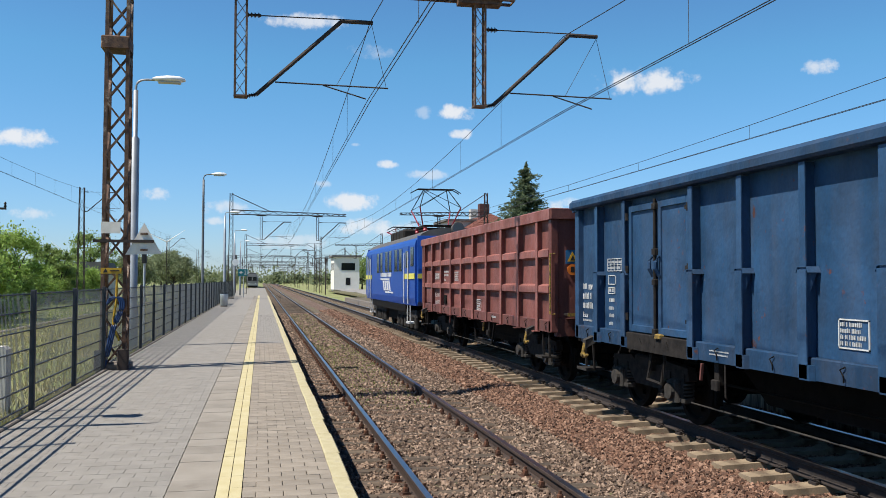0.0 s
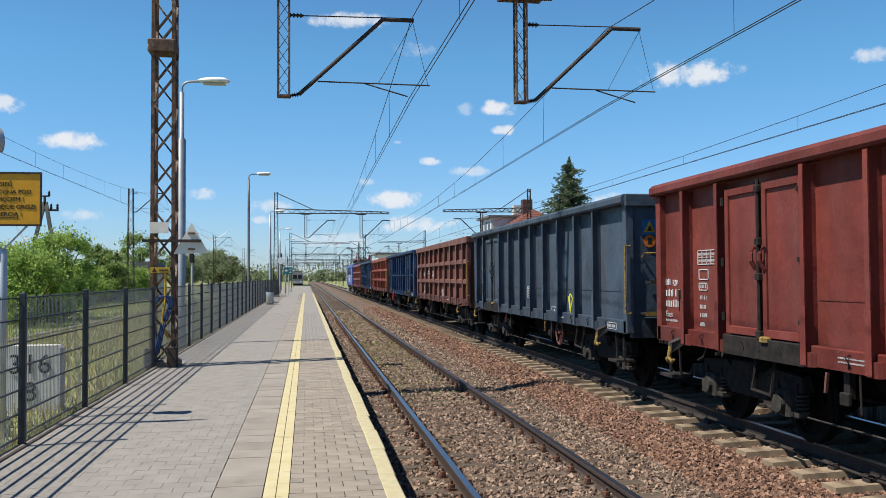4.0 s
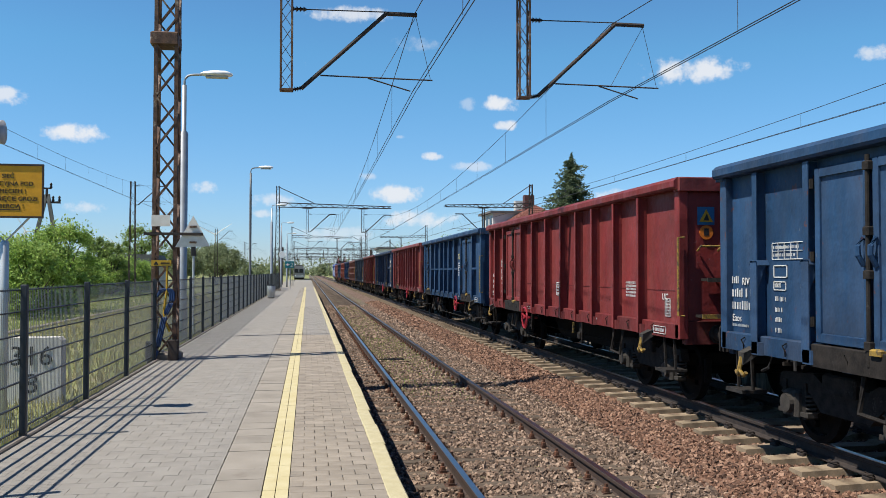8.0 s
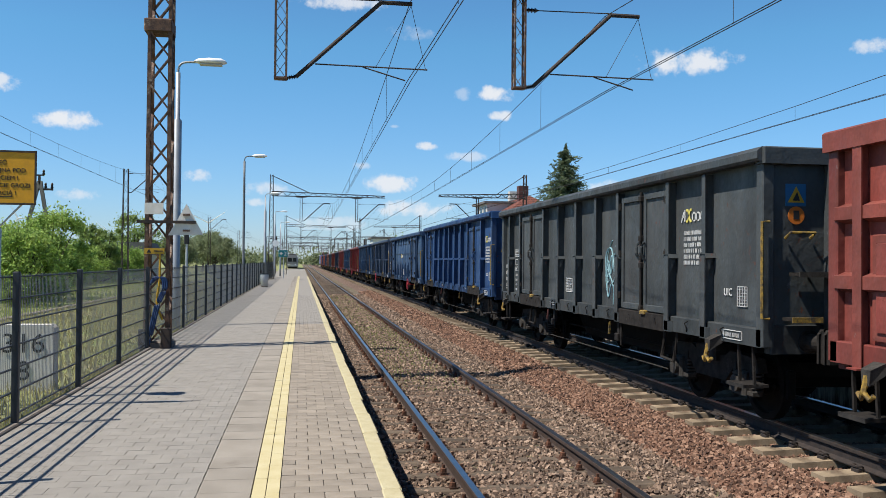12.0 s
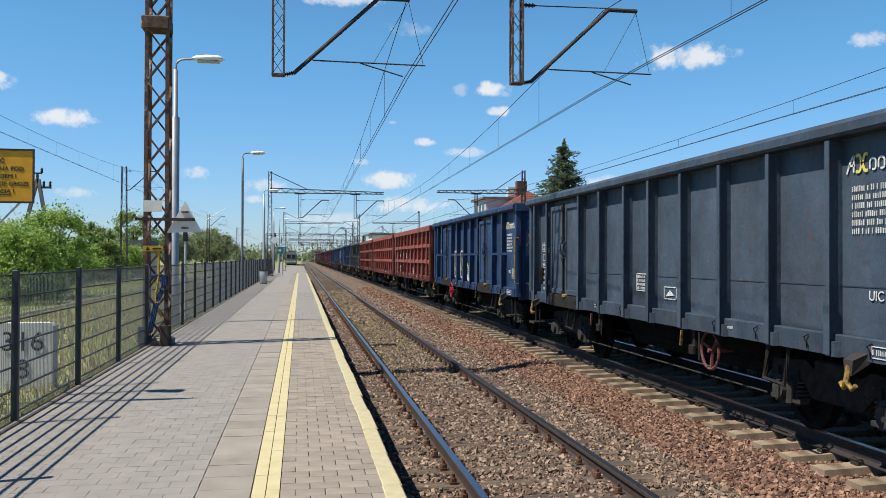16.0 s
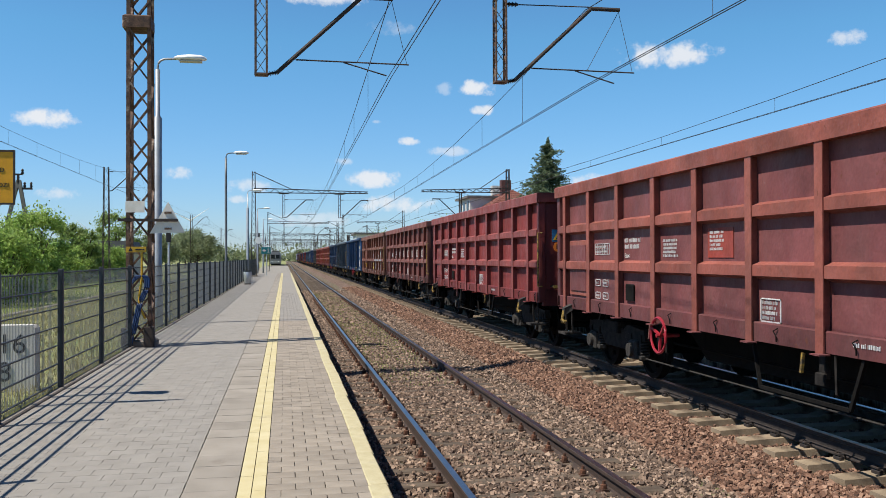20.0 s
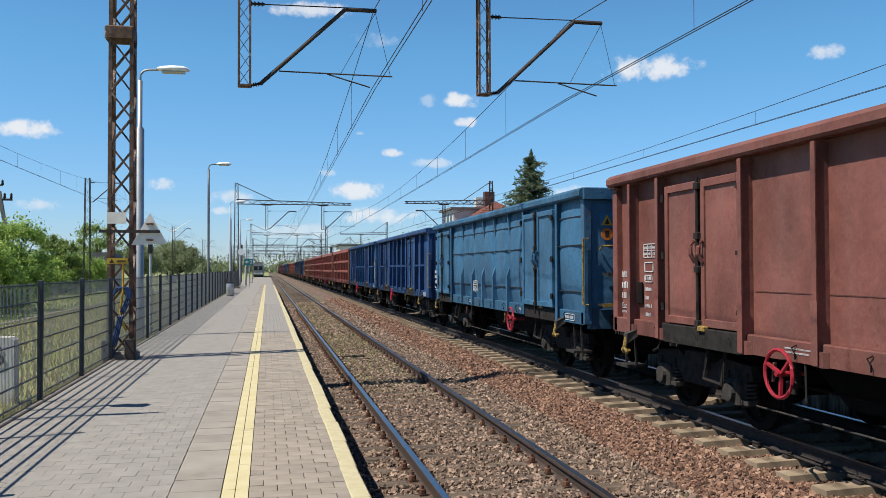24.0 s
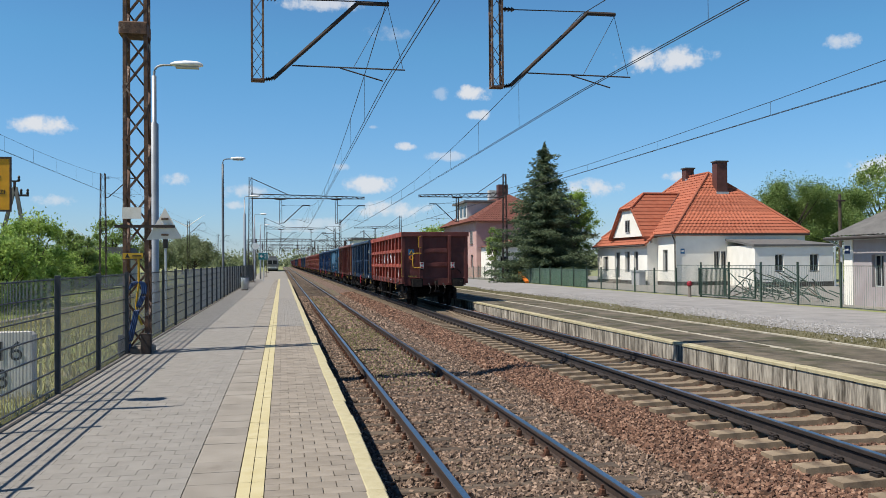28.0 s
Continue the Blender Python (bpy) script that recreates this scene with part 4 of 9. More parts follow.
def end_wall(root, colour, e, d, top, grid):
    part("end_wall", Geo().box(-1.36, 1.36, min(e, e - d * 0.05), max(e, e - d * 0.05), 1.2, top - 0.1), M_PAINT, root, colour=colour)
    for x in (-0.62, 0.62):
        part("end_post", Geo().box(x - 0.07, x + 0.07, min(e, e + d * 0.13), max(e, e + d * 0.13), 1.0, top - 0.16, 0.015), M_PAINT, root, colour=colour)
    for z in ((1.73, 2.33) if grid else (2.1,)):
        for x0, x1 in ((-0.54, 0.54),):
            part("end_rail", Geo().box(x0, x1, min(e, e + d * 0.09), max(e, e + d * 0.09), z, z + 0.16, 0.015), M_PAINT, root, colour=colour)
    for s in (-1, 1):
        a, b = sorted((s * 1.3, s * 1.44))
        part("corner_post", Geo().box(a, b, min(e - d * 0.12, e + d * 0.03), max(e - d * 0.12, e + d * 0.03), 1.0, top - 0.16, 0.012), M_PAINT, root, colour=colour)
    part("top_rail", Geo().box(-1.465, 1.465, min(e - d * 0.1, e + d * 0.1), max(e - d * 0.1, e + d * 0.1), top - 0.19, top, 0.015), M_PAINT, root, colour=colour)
    if d > 0:
        return
    def across(z0, z1, x0, x1, t=0.03):
        return Geo().box(x0, x1, min(e + d * 0.03, e + d * (0.03 + t)), max(e + d * 0.03, e + d * (0.03 + t)), z0, z1)
    if grid:
        g = Geo().tube(smooth_line([(-0.62, e + d * 0.15, 2.3), (-0.86, e + d * 0.16, 2.3), (-0.97, e + d * 0.16, 2.26), (-0.99, e + d * 0.16, 2.14), (-0.99, e + d * 0.16, 1.84), (-0.97, e + d * 0.16, 1.72), (-0.86, e + d * 0.16, 1.68), (-0.62, e + d * 0.15, 1.68)], 4), 0.021, 6)
        part("grab_rail", g, M_YELLOW, root, "worn yellow-painted grab rail")
        part("grab_rail", Geo().tube([(-0.62, e + d * 0.13, 3.02), (-0.75, e + d * 0.2, 3.0), (-0.75, e + d * 0.2, 2.56), (-0.62, e + d * 0.13, 2.54)], 0.016, 6), M_YELLOW, root, "worn yellow-painted grab rail")
    else:
        part("grab_rail", Geo().tube([(-1.16, e + d * 0.02, 2.22), (-1.16, e + d * 0.12, 2.28), (-0.86, e + d * 0.12, 2.28), (-0.86, e + d * 0.02, 2.22)], 0.018, 6), M_OCHRE, root, "worn yellow-painted grab rail")
    sx, dz = -1.03, -0.36 if grid else 0.0
    part("sign_plate", Geo().box(sx - 0.125, sx + 0.125, min(e + d * 0.002, e + d * 0.01), max(e + d * 0.002, e + d * 0.01), 2.58 + dz, 2.83 + dz), M_SIGN_BLUE, root, "small blue warning plate")
    w = part("warning_sign", Geo().prism([(sx - 0.1, 2.62 + dz), (sx + 0.1, 2.62 + dz), (sx, 2.8 + dz)], "y", e + d * 0.014, e + d * 0.018), M_YELLOW, root, "yellow warning triangle")
    part("bolt_symbol", Geo().prism([(sx - 0.045, 2.64 + dz), (sx + 0.045, 2.64 + dz), (sx + 0.01, 2.74 + dz)], "y", e + d * 0.018, e + d * 0.021), M_BLACK, w)
    w = part("warning_sign", Geo().disc((sx, e + d * 0.017, 2.475 + dz), 0.1, "y", 0.008, 18), M_ORANGE, root, "orange warning roundel")
    part("symbol", Geo().box(sx - 0.035, sx + 0.035, min(e + d * 0.021, e + d * 0.024), max(e + d * 0.021, e + d * 0.024), 2.43 + dz, 2.53 + dz), M_BLACK, w)
    for z, x0, x1 in ((1.8, -1.12, -0.72), (1.3, -1.2, -0.84)):
        if grid and z > 1.5:
            continue
        st = part("end_step", across(z, z + 0.035, x0, x1, 0.2), M_GEAR_SHADE, root, "gridded steel step")
        part("step_edge", Geo().box(x0, x1, min(e + d * 0.23, e + d * 0.245), max(e + d * 0.23, e + d * 0.245), z - 0.015, z + 0.045), M_OCHRE if z < 1.5 else M_BOX, st)


def smooth_line(pts, n):
    pts = [Vector(p) for p in pts]
    ext = [2 * pts[0] - pts[1]] + pts + [2 * pts[-1] - pts[-2]]
    out = []
    for i in range(1, len(ext) - 2):
        p0, p1, p2, p3 = ext[i - 1:i + 3]
        for k in range(n):
            u = k / n
            out.append(0.5 * ((2 * p1) + (p2 - p0) * u + (2 * p0 - 5 * p1 + 4 * p2 - p3) * u * u + (3 * p1 - p0 - 3 * p2 + p3) * u ** 3))
    return out + [pts[-1]]


def side_pose(x, y, z):
    """For flat letters on the side of a wagon that faces the platform."""
    return Matrix(((0, 0, -1, x), (-1, 0, 0, y), (0, 1, 0, z), (0, 0, 0, 1)))


def marking(root, name, x, y, z, w, h, bars, material=None, cols=1, full=False):
    """A lettered panel, written too small to read: bars of its size, sign by sign."""
    g = Geo()
    rng = random.Random(round(1000 * (abs(y) + z)))
    for k in range(bars):
        zz = z + h - (k + 0.5) * h / bars
        t = 0.34 * h / bars if full else 0.2 * h / bars
        u, end = 0.0, w * rng.uniform(0.75, 1.0)
        while u < end - 0.02:
            word = min(t * rng.choice((0.3, 0.4, 0.55)), end - u)
            top = t * rng.choice((1.0, 1.0, 0.7))
            g.box(x - 0.003, x + 0.004, y - u - word, y - u, zz - t, zz + top)
            u += word + t * rng.choice((0.55, 0.7, 0.7, 1.6))
    return tagged(part(name, g, material or M_WHITE, root), kind="stuff")


def stroke(root, name, pts, width, material, x, label="", n=5):
    """A flat painted stroke on a side wall, along points of (y, z)."""
    path = smooth_line([(0, a, b) for a, b in pts], n)
    v, f = [], []
    for i, p in enumerate(path):
        d = (path[min(i + 1, len(path) - 1)] - path[max(i - 1, 0)]).normalized()
        w = width / 2 * (0.75 if i in (0, len(path) - 1) else 1.0)
        a, b = p + Vector((0, -d.z, d.y)) * w, p - Vector((0, -d.z, d.y)) * w
        v += [(x - 0.003, a.y, a.z), (x - 0.003, b.y, b.z), (x + 0.003, b.y, b.z), (x + 0.003, a.y, a.z)]
    for i in range(len(path) - 1):
        o = 4 * i
        f += [(o + j, o + (j + 1) % 4, o + 4 + (j + 1) % 4, o + 4 + j) for j in range(4)]
    f += [(3, 2, 1, 0), tuple(4 * (len(path) - 1) + j for j in range(4))]
    return part(name, Geo().add(v, f), material, root, label)


def outline(root, name, x, y, z, w, h, t=0.018, rows=0, cols=0, material=None):
    g = Geo()
    for a, b, c, d in ((0, w, 0, t), (0, w, h - t, h), (0, t, 0, h), (w - t, w, 0, h)):
        g.box(x - 0.004, x + 0.006, y - b, y - a, z + c, z + d)
    for k in range(1, rows):
        g.box(x - 0.004, x + 0.006, y - w, y, z + h * k / rows - t / 3, z + h * k / rows + t / 3)
    for k in range(1, cols):
        g.box(x - 0.004, x + 0.006, y - w * k / cols - t / 3, y - w * k / cols + t / 3, z, z + h)
    return tagged(part(name, g, material or M_WHITE, root), kind="stuff")


RIBS_A = (-0.88, -1.92, -3.9, -5.0, -6.13, -7.24, -8.32, -10.28, -11.4)
DOORS_A = ((-1.92, -3.9), (-8.32, -10.28))
RIBS_D = (-0.6, -1.55, -3.63, -4.75, -5.9, -6.88, -7.98, -9.08, -10.2, -11.3)
RIBS_E = (-1.0, -2.0, -3.9, -4.95, -6.08, -7.22, -8.22, -9.18, -10.3, -11.4)
RIBS_F = (-0.7, -1.6, -3.66, -4.97, -6.26, -7.6, -8.93, -10.19, -11.47)
RIBS_C = (-0.58, -2.48, -3.75, -4.99, -6.03, -7.04, -8.24, -9.48, -11.53)
DOORS_C = ((-0.58, -2.48), (-9.48, -11.53))
RIBS_B = (-0.46, -1.72, -3.02, -4.36, -5.62, -6.92, -8.22, -9.5, -10.78, -12.02)


def wagon_a(label, colour, door=None, logo=False, bulge=False, group="open wagons of the freight train", rail=None, end=None, wheel_at=None, logo_at=-11.5, ribs=RIBS_A, doors=DOORS_A, deep=False, grid_at=(-5.2, 1.36), plate_at=None, logo_z=2.5, wheel=None, ledge=False, owner_at=None, top=3.235):
    """High-sided open wagon with upright ribs and two double doors a side."""
    root = thing("open_wagon", label, "freight wagon", group)
    underframe(root, colour, top)
    door, rail = door or colour, rail or colour
    for s in (-1, 1):
        a, b = sorted((s * 1.31, s * 1.345))
        if bulge:
            part("side_wall", Geo().box(a, b, -BODY + 0.02, -0.02, 1.19, top - 0.1), M_PAINT, root, colour=colour)
            ends = (-0.02,) + tuple(ribs) + (-BODY + 0.02,)
            for y1, y0 in zip(ends, ends[1:]) if s < 0 else ():
                v, f, n = [], [], 8
                for p in range(n + 1):
                    for q in range(n + 1):
                        u, h = p / n, q / n
                        out = 1.365 + 0.1 * math.sin(math.pi * h) ** 0.7 * (0.55 + 0.45 * math.sin(math.pi * u) ** 0.6)
                        v.append((-out, y0 + (y1 - y0) * u, 1.2 + 1.94 * h))
                f = [((n + 1) * p + q, (n + 1) * p + q + 1, (n + 1) * (p + 1) + q + 1, (n + 1) * (p + 1) + q) for p in range(n) for q in range(n)]
                panel = part("bulged_panel", Geo().add(v, f), M_PAINT, root, "dented bulging side sheet", True, colour=colour)
                for z, x in ((1.52, 1.435), (2.3, 1.468), (2.78, 1.43)):
                    part("weld_seam", Geo().box(-x - 0.006, -x + 0.02, y0 + 0.03, y1 - 0.03, z - 0.008, z + 0.008), M_GEAR_SHADE, panel)
        else:
            part("side_wall", Geo().box(a, b, -BODY + 0.02, -0.02, 1.19, top - 0.1), M_PAINT, root, colour=colour)
        a, b = sorted((s * 1.3, s * 1.485))
        prof = [(s * 1.3, top - 0.16), (s * 1.5, top - 0.16), (s * 1.525, top - 0.13), (s * 1.525, top - 0.05), (s * 1.47, top), (s * 1.3, top)]
        part("top_rail", Geo().prism(prof if s < 0 else prof[::-1], "y", -BODY - 0.06, 0.06), M_PAINT, root, colour=tuple(0.85 * c for c in rail))
        far_ribs = Geo()
        for y in ribs:
            outer = 1.475 if not bulge else 1.492
            if bulge and y not in [q for d in doors for q in d]:
                if s < 0:
                    p = [(-1.36, 1.0), (-1.492, 1.02), (-1.492, 1.75), (-1.42, 1.95)]
                    part("rib_foot", Geo().add([(x, y - 0.05, z) for x, z in p] + [(x, y + 0.05, z) for x, z in p], [(0, 1, 2, 3), (7, 6, 5, 4), (0, 4, 5, 1), (1, 5, 6, 2), (2, 6, 7, 3)]), M_PAINT, root, colour=colour)
                    p = [(-1.34, 3.11), (-1.47, 3.11), (-1.42, 2.65)]
                    part("rib_head", Geo().add([(x, y - 0.04, z) for x, z in p] + [(x, y + 0.04, z) for x, z in p], [(0, 1, 2), (5, 4, 3), (0, 3, 4, 1), (1, 4, 5, 2)]), M_PAINT, root, colour=colour)
                continue
            if s > 0:
                upright(far_ribs, s, y, 0.1, outer, 1.0, top - 0.18)
                continue
            wide = 0.07 if deep else 0.1
            rib = part("rib", upright(Geo(), s, y, wide, 1.505 if deep else outer, 1.0, top - 0.18), M_PAINT, root, colour=colour)
            if bulge:
                continue
            if deep:
                g = Geo().box(-1.512, -1.506, y - 0.05, y + 0.05, 1.0, 1.6)
                part("rib_stiffener", g, M_PAINT, rib, colour=colour)
            else:
                g = Geo().box(-1.49, -1.4755, y - 0.07, y + 0.07, 1.0, 2.03)
                g.add([(-1.474, y - 0.06, 2.03), (-1.35, y - 0.06, 2.03), (-1.474, y - 0.06, 1.72), (-1.474, y - 0.056, 2.03), (-1.35, y - 0.056, 2.03), (-1.474, y - 0.056, 1.72)], [(0, 1, 2), (5, 4, 3), (0, 2, 5, 3), (1, 4, 5, 2)])
                g.box(-1.487, -1.346, y - 0.07, y + 0.07, 2.05, 2.058)
                for d in (-1, 1):
                    g.add([(-1.487, y + d * 0.07, 2.058), (-1.346, y + d * 0.07, 2.058), (-1.346, y + d * 0.1, 2.0), (-1.487, y + d * 0.1, 2.0), (-1.487, y + d * 0.07, 2.048), (-1.346, y + d * 0.07, 2.048), (-1.346, y + d * 0.092, 2.0), (-1.487, y + d * 0.092, 2.0)], [(0, 1, 2, 3), (7, 6, 5, 4), (0, 3, 7, 4), (1, 5, 6, 2)])
                part("rib_stiffener", g, M_PAINT, rib, colour=colour)
            p = [(-1.442, y - 0.13), (-1.49, y - 0.1), (-1.49, y + 0.055), (-1.442, y + 0.06)]
            part("rib_foot", Geo().prism(p, "z", 0.985, 1.13), M_PAINT, rib, colour=tuple(0.75 * c for c in colour))
        if deep and s < 0:
            part("weld_seam", Geo().box(-1.351, -1.343, -BODY + 0.12, ribs[1] if not doors else doors[0][1] - 0.05, 1.655, 1.665), M_PAINT, root, colour=tuple(0.6 * c for c in colour))
        if s > 0:
            tagged(part("ribs", far_ribs, M_PAINT, root, colour=colour), kind="stuff")
            continue
        for y1, y0 in doors:
            mid, out = (y0 + y1) / 2, 1.4 if not bulge else 1.5
            for c0, c1 in ((y0 + 0.1, mid - 0.03), (mid + 0.03, y1 - 0.1)):
                a, b = sorted((s * 1.365, s * (out + 0.005)))
                leaf = part("door_leaf", Geo().box(a, b, c0 + 0.06, c1 - 0.06, 1.26, 2.88), M_PAINT, root, colour=door)
                g = Geo()
                o0, o1 = sorted((s * 1.37, s * (out + 0.035)))
                g.box(o0, o1, c0, c0 + 0.08, 1.22, 2.97, 0.008), g.box(o0, o1, c1 - 0.08, c1, 1.22, 2.97, 0.008)
                g.box(o0, o1, c0 + 0.081, c1 - 0.081, 1.22, 1.31, 0.008), g.box(o0, o1, c0 + 0.081, c1 - 0.081, 2.88, 2.97, 0.008)
                part("door_frame", g, M_PAINT, leaf, colour=door)
                g = Geo()
                hy = c0 - 0.02 if c0 < mid - 0.1 and c1 < mid else c1 + 0.02
                for z in (1.42, 2.08, 2.82):
                    g.tube([(s * (out + 0.05), hy, z - 0.05), (s * (out + 0.05), hy, z + 0.05)], 0.025, 6)
                    g.box(min(s * (out + 0.02), s * (out + 0.05)), max(s * (out + 0.02), s * (out + 0.05)), min(hy, hy), max(hy, hy) + 0.1, z - 0.025, z + 0.025)
                tagged(part("hinge", g, M_GEAR_SHADE, leaf), kind="stuff")
            g = Geo()
            g.tube([(s * (out + 0.06), mid, 1.06), (s * (out + 0.06), mid, 3.0)], 0.022, 8)
            for z in (1.25, 1.9, 2.3, 2.9):
                g.box(min(s * out, s * (out + 0.09)), max(s * out, s * (out + 0.09)), mid - 0.045, mid + 0.045, z - 0.04, z + 0.04, 0.01)
            part("door_lock_rod", g, M_GEAR_SHADE, root, "dark steel door lock rod")
            for d in (-0.09, 0.09):
                g = Geo().tube([(s * (out + 0.04), mid + d, 1.98), (s * (out + 0.1), mid + d, 2.08), (s * (out + 0.1), mid + d * 1.05, 2.16), (s * (out + 0.05), mid + d * 1.1, 2.24)], 0.026, 6)
                part("door_handle", g, M_PAINT, root, colour=door)
            part("lock_pawl", Geo().box(min(s * 1.42, s * 1.5), max(s * 1.42, s * 1.5), mid - 0.2, mid - 0.04, 1.17, 1.23, 0.015), M_OCHRE, root)
            part("door_sill", Geo().box(min(s * 1.38, s * 1.47), max(s * 1.38, s * 1.47), y0 + 0.07, y1 - 0.07, 0.97, 1.2, 0.01), M_GEAR_SHADE, root, "scuffed bare door sill")
    for e, d in ((0, 1), (-BODY, -1)):
        end_wall(root, end or colour, e, d, top, False)
    for y in (-BODY - 0.07,):
        part("hand_rail", Geo().tube([(-1.38, y * 1.0, 2.4), (-1.47, y, 2.4), (-1.47, y, 1.32), (-1.38, y, 1.32)], 0.017, 6), M_OCHRE, root, "worn yellow-painted handrail")
    if wheel_at:
        part("brake_wheel", wheel_geo(), wheel or M_RED, root, "red brake handwheel" if wheel is None else "rusty brake handwheel", at=(-1.52 if wheel is None else -1.3, wheel_at, 0.86 if wheel is None else 0.74))
    if ledge:
        part("side_ledge", Geo().prism([(-1.34, 2.2), (-1.47, 2.13), (-1.47, 2.17), (-1.34, 2.26)], "y", -BODY + 0.12, ribs[-1] - 0.06), M_PAINT, root, "sloping stiffener rail", colour=colour)
    for y in (-2.7, -10.0):
        g = Geo()
        g.tube([(-1.36, y, 0.98), (-1.42, y, 0.6), (-1.42, y - 0.4, 0.58), (-1.36, y - 0.4, 0.98)], 0.028, 6)
        part("step_hoop", g, M_GEAR_SHADE, root)
    x = -1.352 if not bulge else -1.49
    lettering("class_lettering", "RIV", 0.125, M_WHITE, root, side_pose(x - 0.003, -0.36, 1.77))
    marking(root, "number_lettering", x, -0.12, 1.765, 0.17, 0.13, 1, full=True)
    marking(root, "number_lettering", x, -0.12, 1.45, 0.62, 0.3, 2, full=True)
    lettering("class_lettering", "Eaos", 0.12, M_WHITE, root, side_pose(x - 0.003, -0.12, 1.33))
    marking(root, "owner_lettering", x, -0.12, 1.26, 0.45, 0.045, 1, full=True)
    outline(root, "load_table", x, ribs[0] - 0.17, 2.06, 0.64, 0.19, 0.009, 2, 5)
    marking(root, "load_table", x, ribs[0] - 0.2, 2.07, 0.58, 0.17, 2)
    outline(root, "capacity_mark", x, ribs[0] - 0.2, 1.86, 0.28, 0.14, 0.012)
    outline(root, "capacity_mark", x, ribs[0] - 0.2, 1.72, 0.25, 0.1, 0.01)
    for k, z in enumerate((1.74, 1.59, 1.47, 1.36, 1.24)):
        marking(root, "capacity_lettering", x, ribs[0] - 0.23, z, 0.2 + 0.03 * (k % 2), 0.075, 1, full=True)
    gy, gz = grid_at
    outline(root, "inspection_grid", x, gy, gz, 0.42, 0.27, 0.013)
    marking(root, "inspection_lettering", x, gy - 0.03, gz + 0.02, 0.36, 0.23, 4, full=True)
    if plate_at:
        outline(root, "owner_plate", x, plate_at[0], plate_at[1], 0.42, 0.18, 0.013)
        part("owner_plate", Geo().prism([(plate_at[0] - 0.06, plate_at[1] + 0.04), (plate_at[0] - 0.34, plate_at[1] + 0.06), (plate_at[0] - 0.2, plate_at[1] + 0.13)], "x", x - 0.006, x - 0.001), M_WHITE, root)
    if owner_at:
        marking(root, "owner_lettering", x, owner_at[0], owner_at[1], 0.5, 0.26, 5, full=True)
        lettering("class_lettering", "UIC", 0.13, M_WHITE, root, side_pose(x - 0.003, -12.0, 1.52))
        outline(root, "owner_grid", x, -12.1, 1.28, 0.2, 0.26, 0.007, 6, 4)
    marking(root, "sill_lettering", -1.446, -11.9, 1.05, 0.42, 0.07, 1, full=True)
    outline(root, "sill_mark", -1.446, -11.88, 1.03, 0.46, 0.11, 0.008)
    part("label_holder", Geo().box(x - 0.03, x, -0.86, -0.6, 1.42, 1.72, 0.01), M_GREASE_SHADE, root)
    marking(root, "sill_lettering", -1.446, -4.4, 1.06, 0.5, 0.08, 2)
    marking(root, "sill_lettering", -1.446, -9.0, 1.06, 0.4, 0.08, 1)
    g = Geo()
    for y in (-0.6, -1.5, -2.6, -3.4, -4.6, -5.7, -6.8, -7.9, -8.9, -9.9, -10.9, -11.9):
        g.tube([(-1.45, y, 1.16), (-1.47, y + 0.05, 1.13), (-1.47, y, 1.08), (-1.46, y + 0.01, 1.02)], 0.008, 5)
    tagged(part("tarpaulin_hook", g, M_GREASE_SHADE, root), kind="stuff")
    if logo:
        lx = x - 0.004
        if not bulge:
            marking(root, "owner_lettering", lx, logo_at - 0.08, logo_z - 0.6, 0.68, 0.48, 6, full=True)
        if logo_at < -10 and logo_z > 2.3:
            outline(root, "owner_grid", lx, -12.06, 1.42, 0.24, 0.24, 0.007, 6, 4)
            lettering("class_lettering", "UIC", 0.13, M_WHITE, root, side_pose(lx, -11.72, 1.54))
        def glyph(u, pts, material=M_WHITE, width=0.024):
            stroke(root, "owner_logo", [(logo_at - u - 0.14 * p, logo_z + 0.145 * q) for p, q in pts], width, material, lx)
        glyph(0.0, ((0.0, -0.1), (0.35, 0.6), (0.75, 1.05)))
        glyph(0.0, ((0.75, 1.05), (0.75, 0.5), (0.75, -0.05)))
        glyph(0.0, ((0.2, 0.4), (0.5, 0.42), (0.9, 0.4)), width=0.022)
        for u in (0.33, 0.45, 0.57, 0.69):
            glyph(u, ((0.1, 0.05), (0.1, 0.5), (0.3, 0.7), (0.62, 0.62), (0.68, 0.3), (0.62, 0.02), (0.3, 0.0)), width=0.019)
        glyph(0.8, ((0.1, 1.0), (0.15, 0.4), (0.3, 0.05), (0.55, 0.1)))
        for q in (0.0, 1.0):
            glyph(0.15, ((-0.1, q), (0.3, q), (0.55, 0.5), (0.85, 1 - q), (1.15, 1 - q)), M_LOGO, 0.03)
    return root


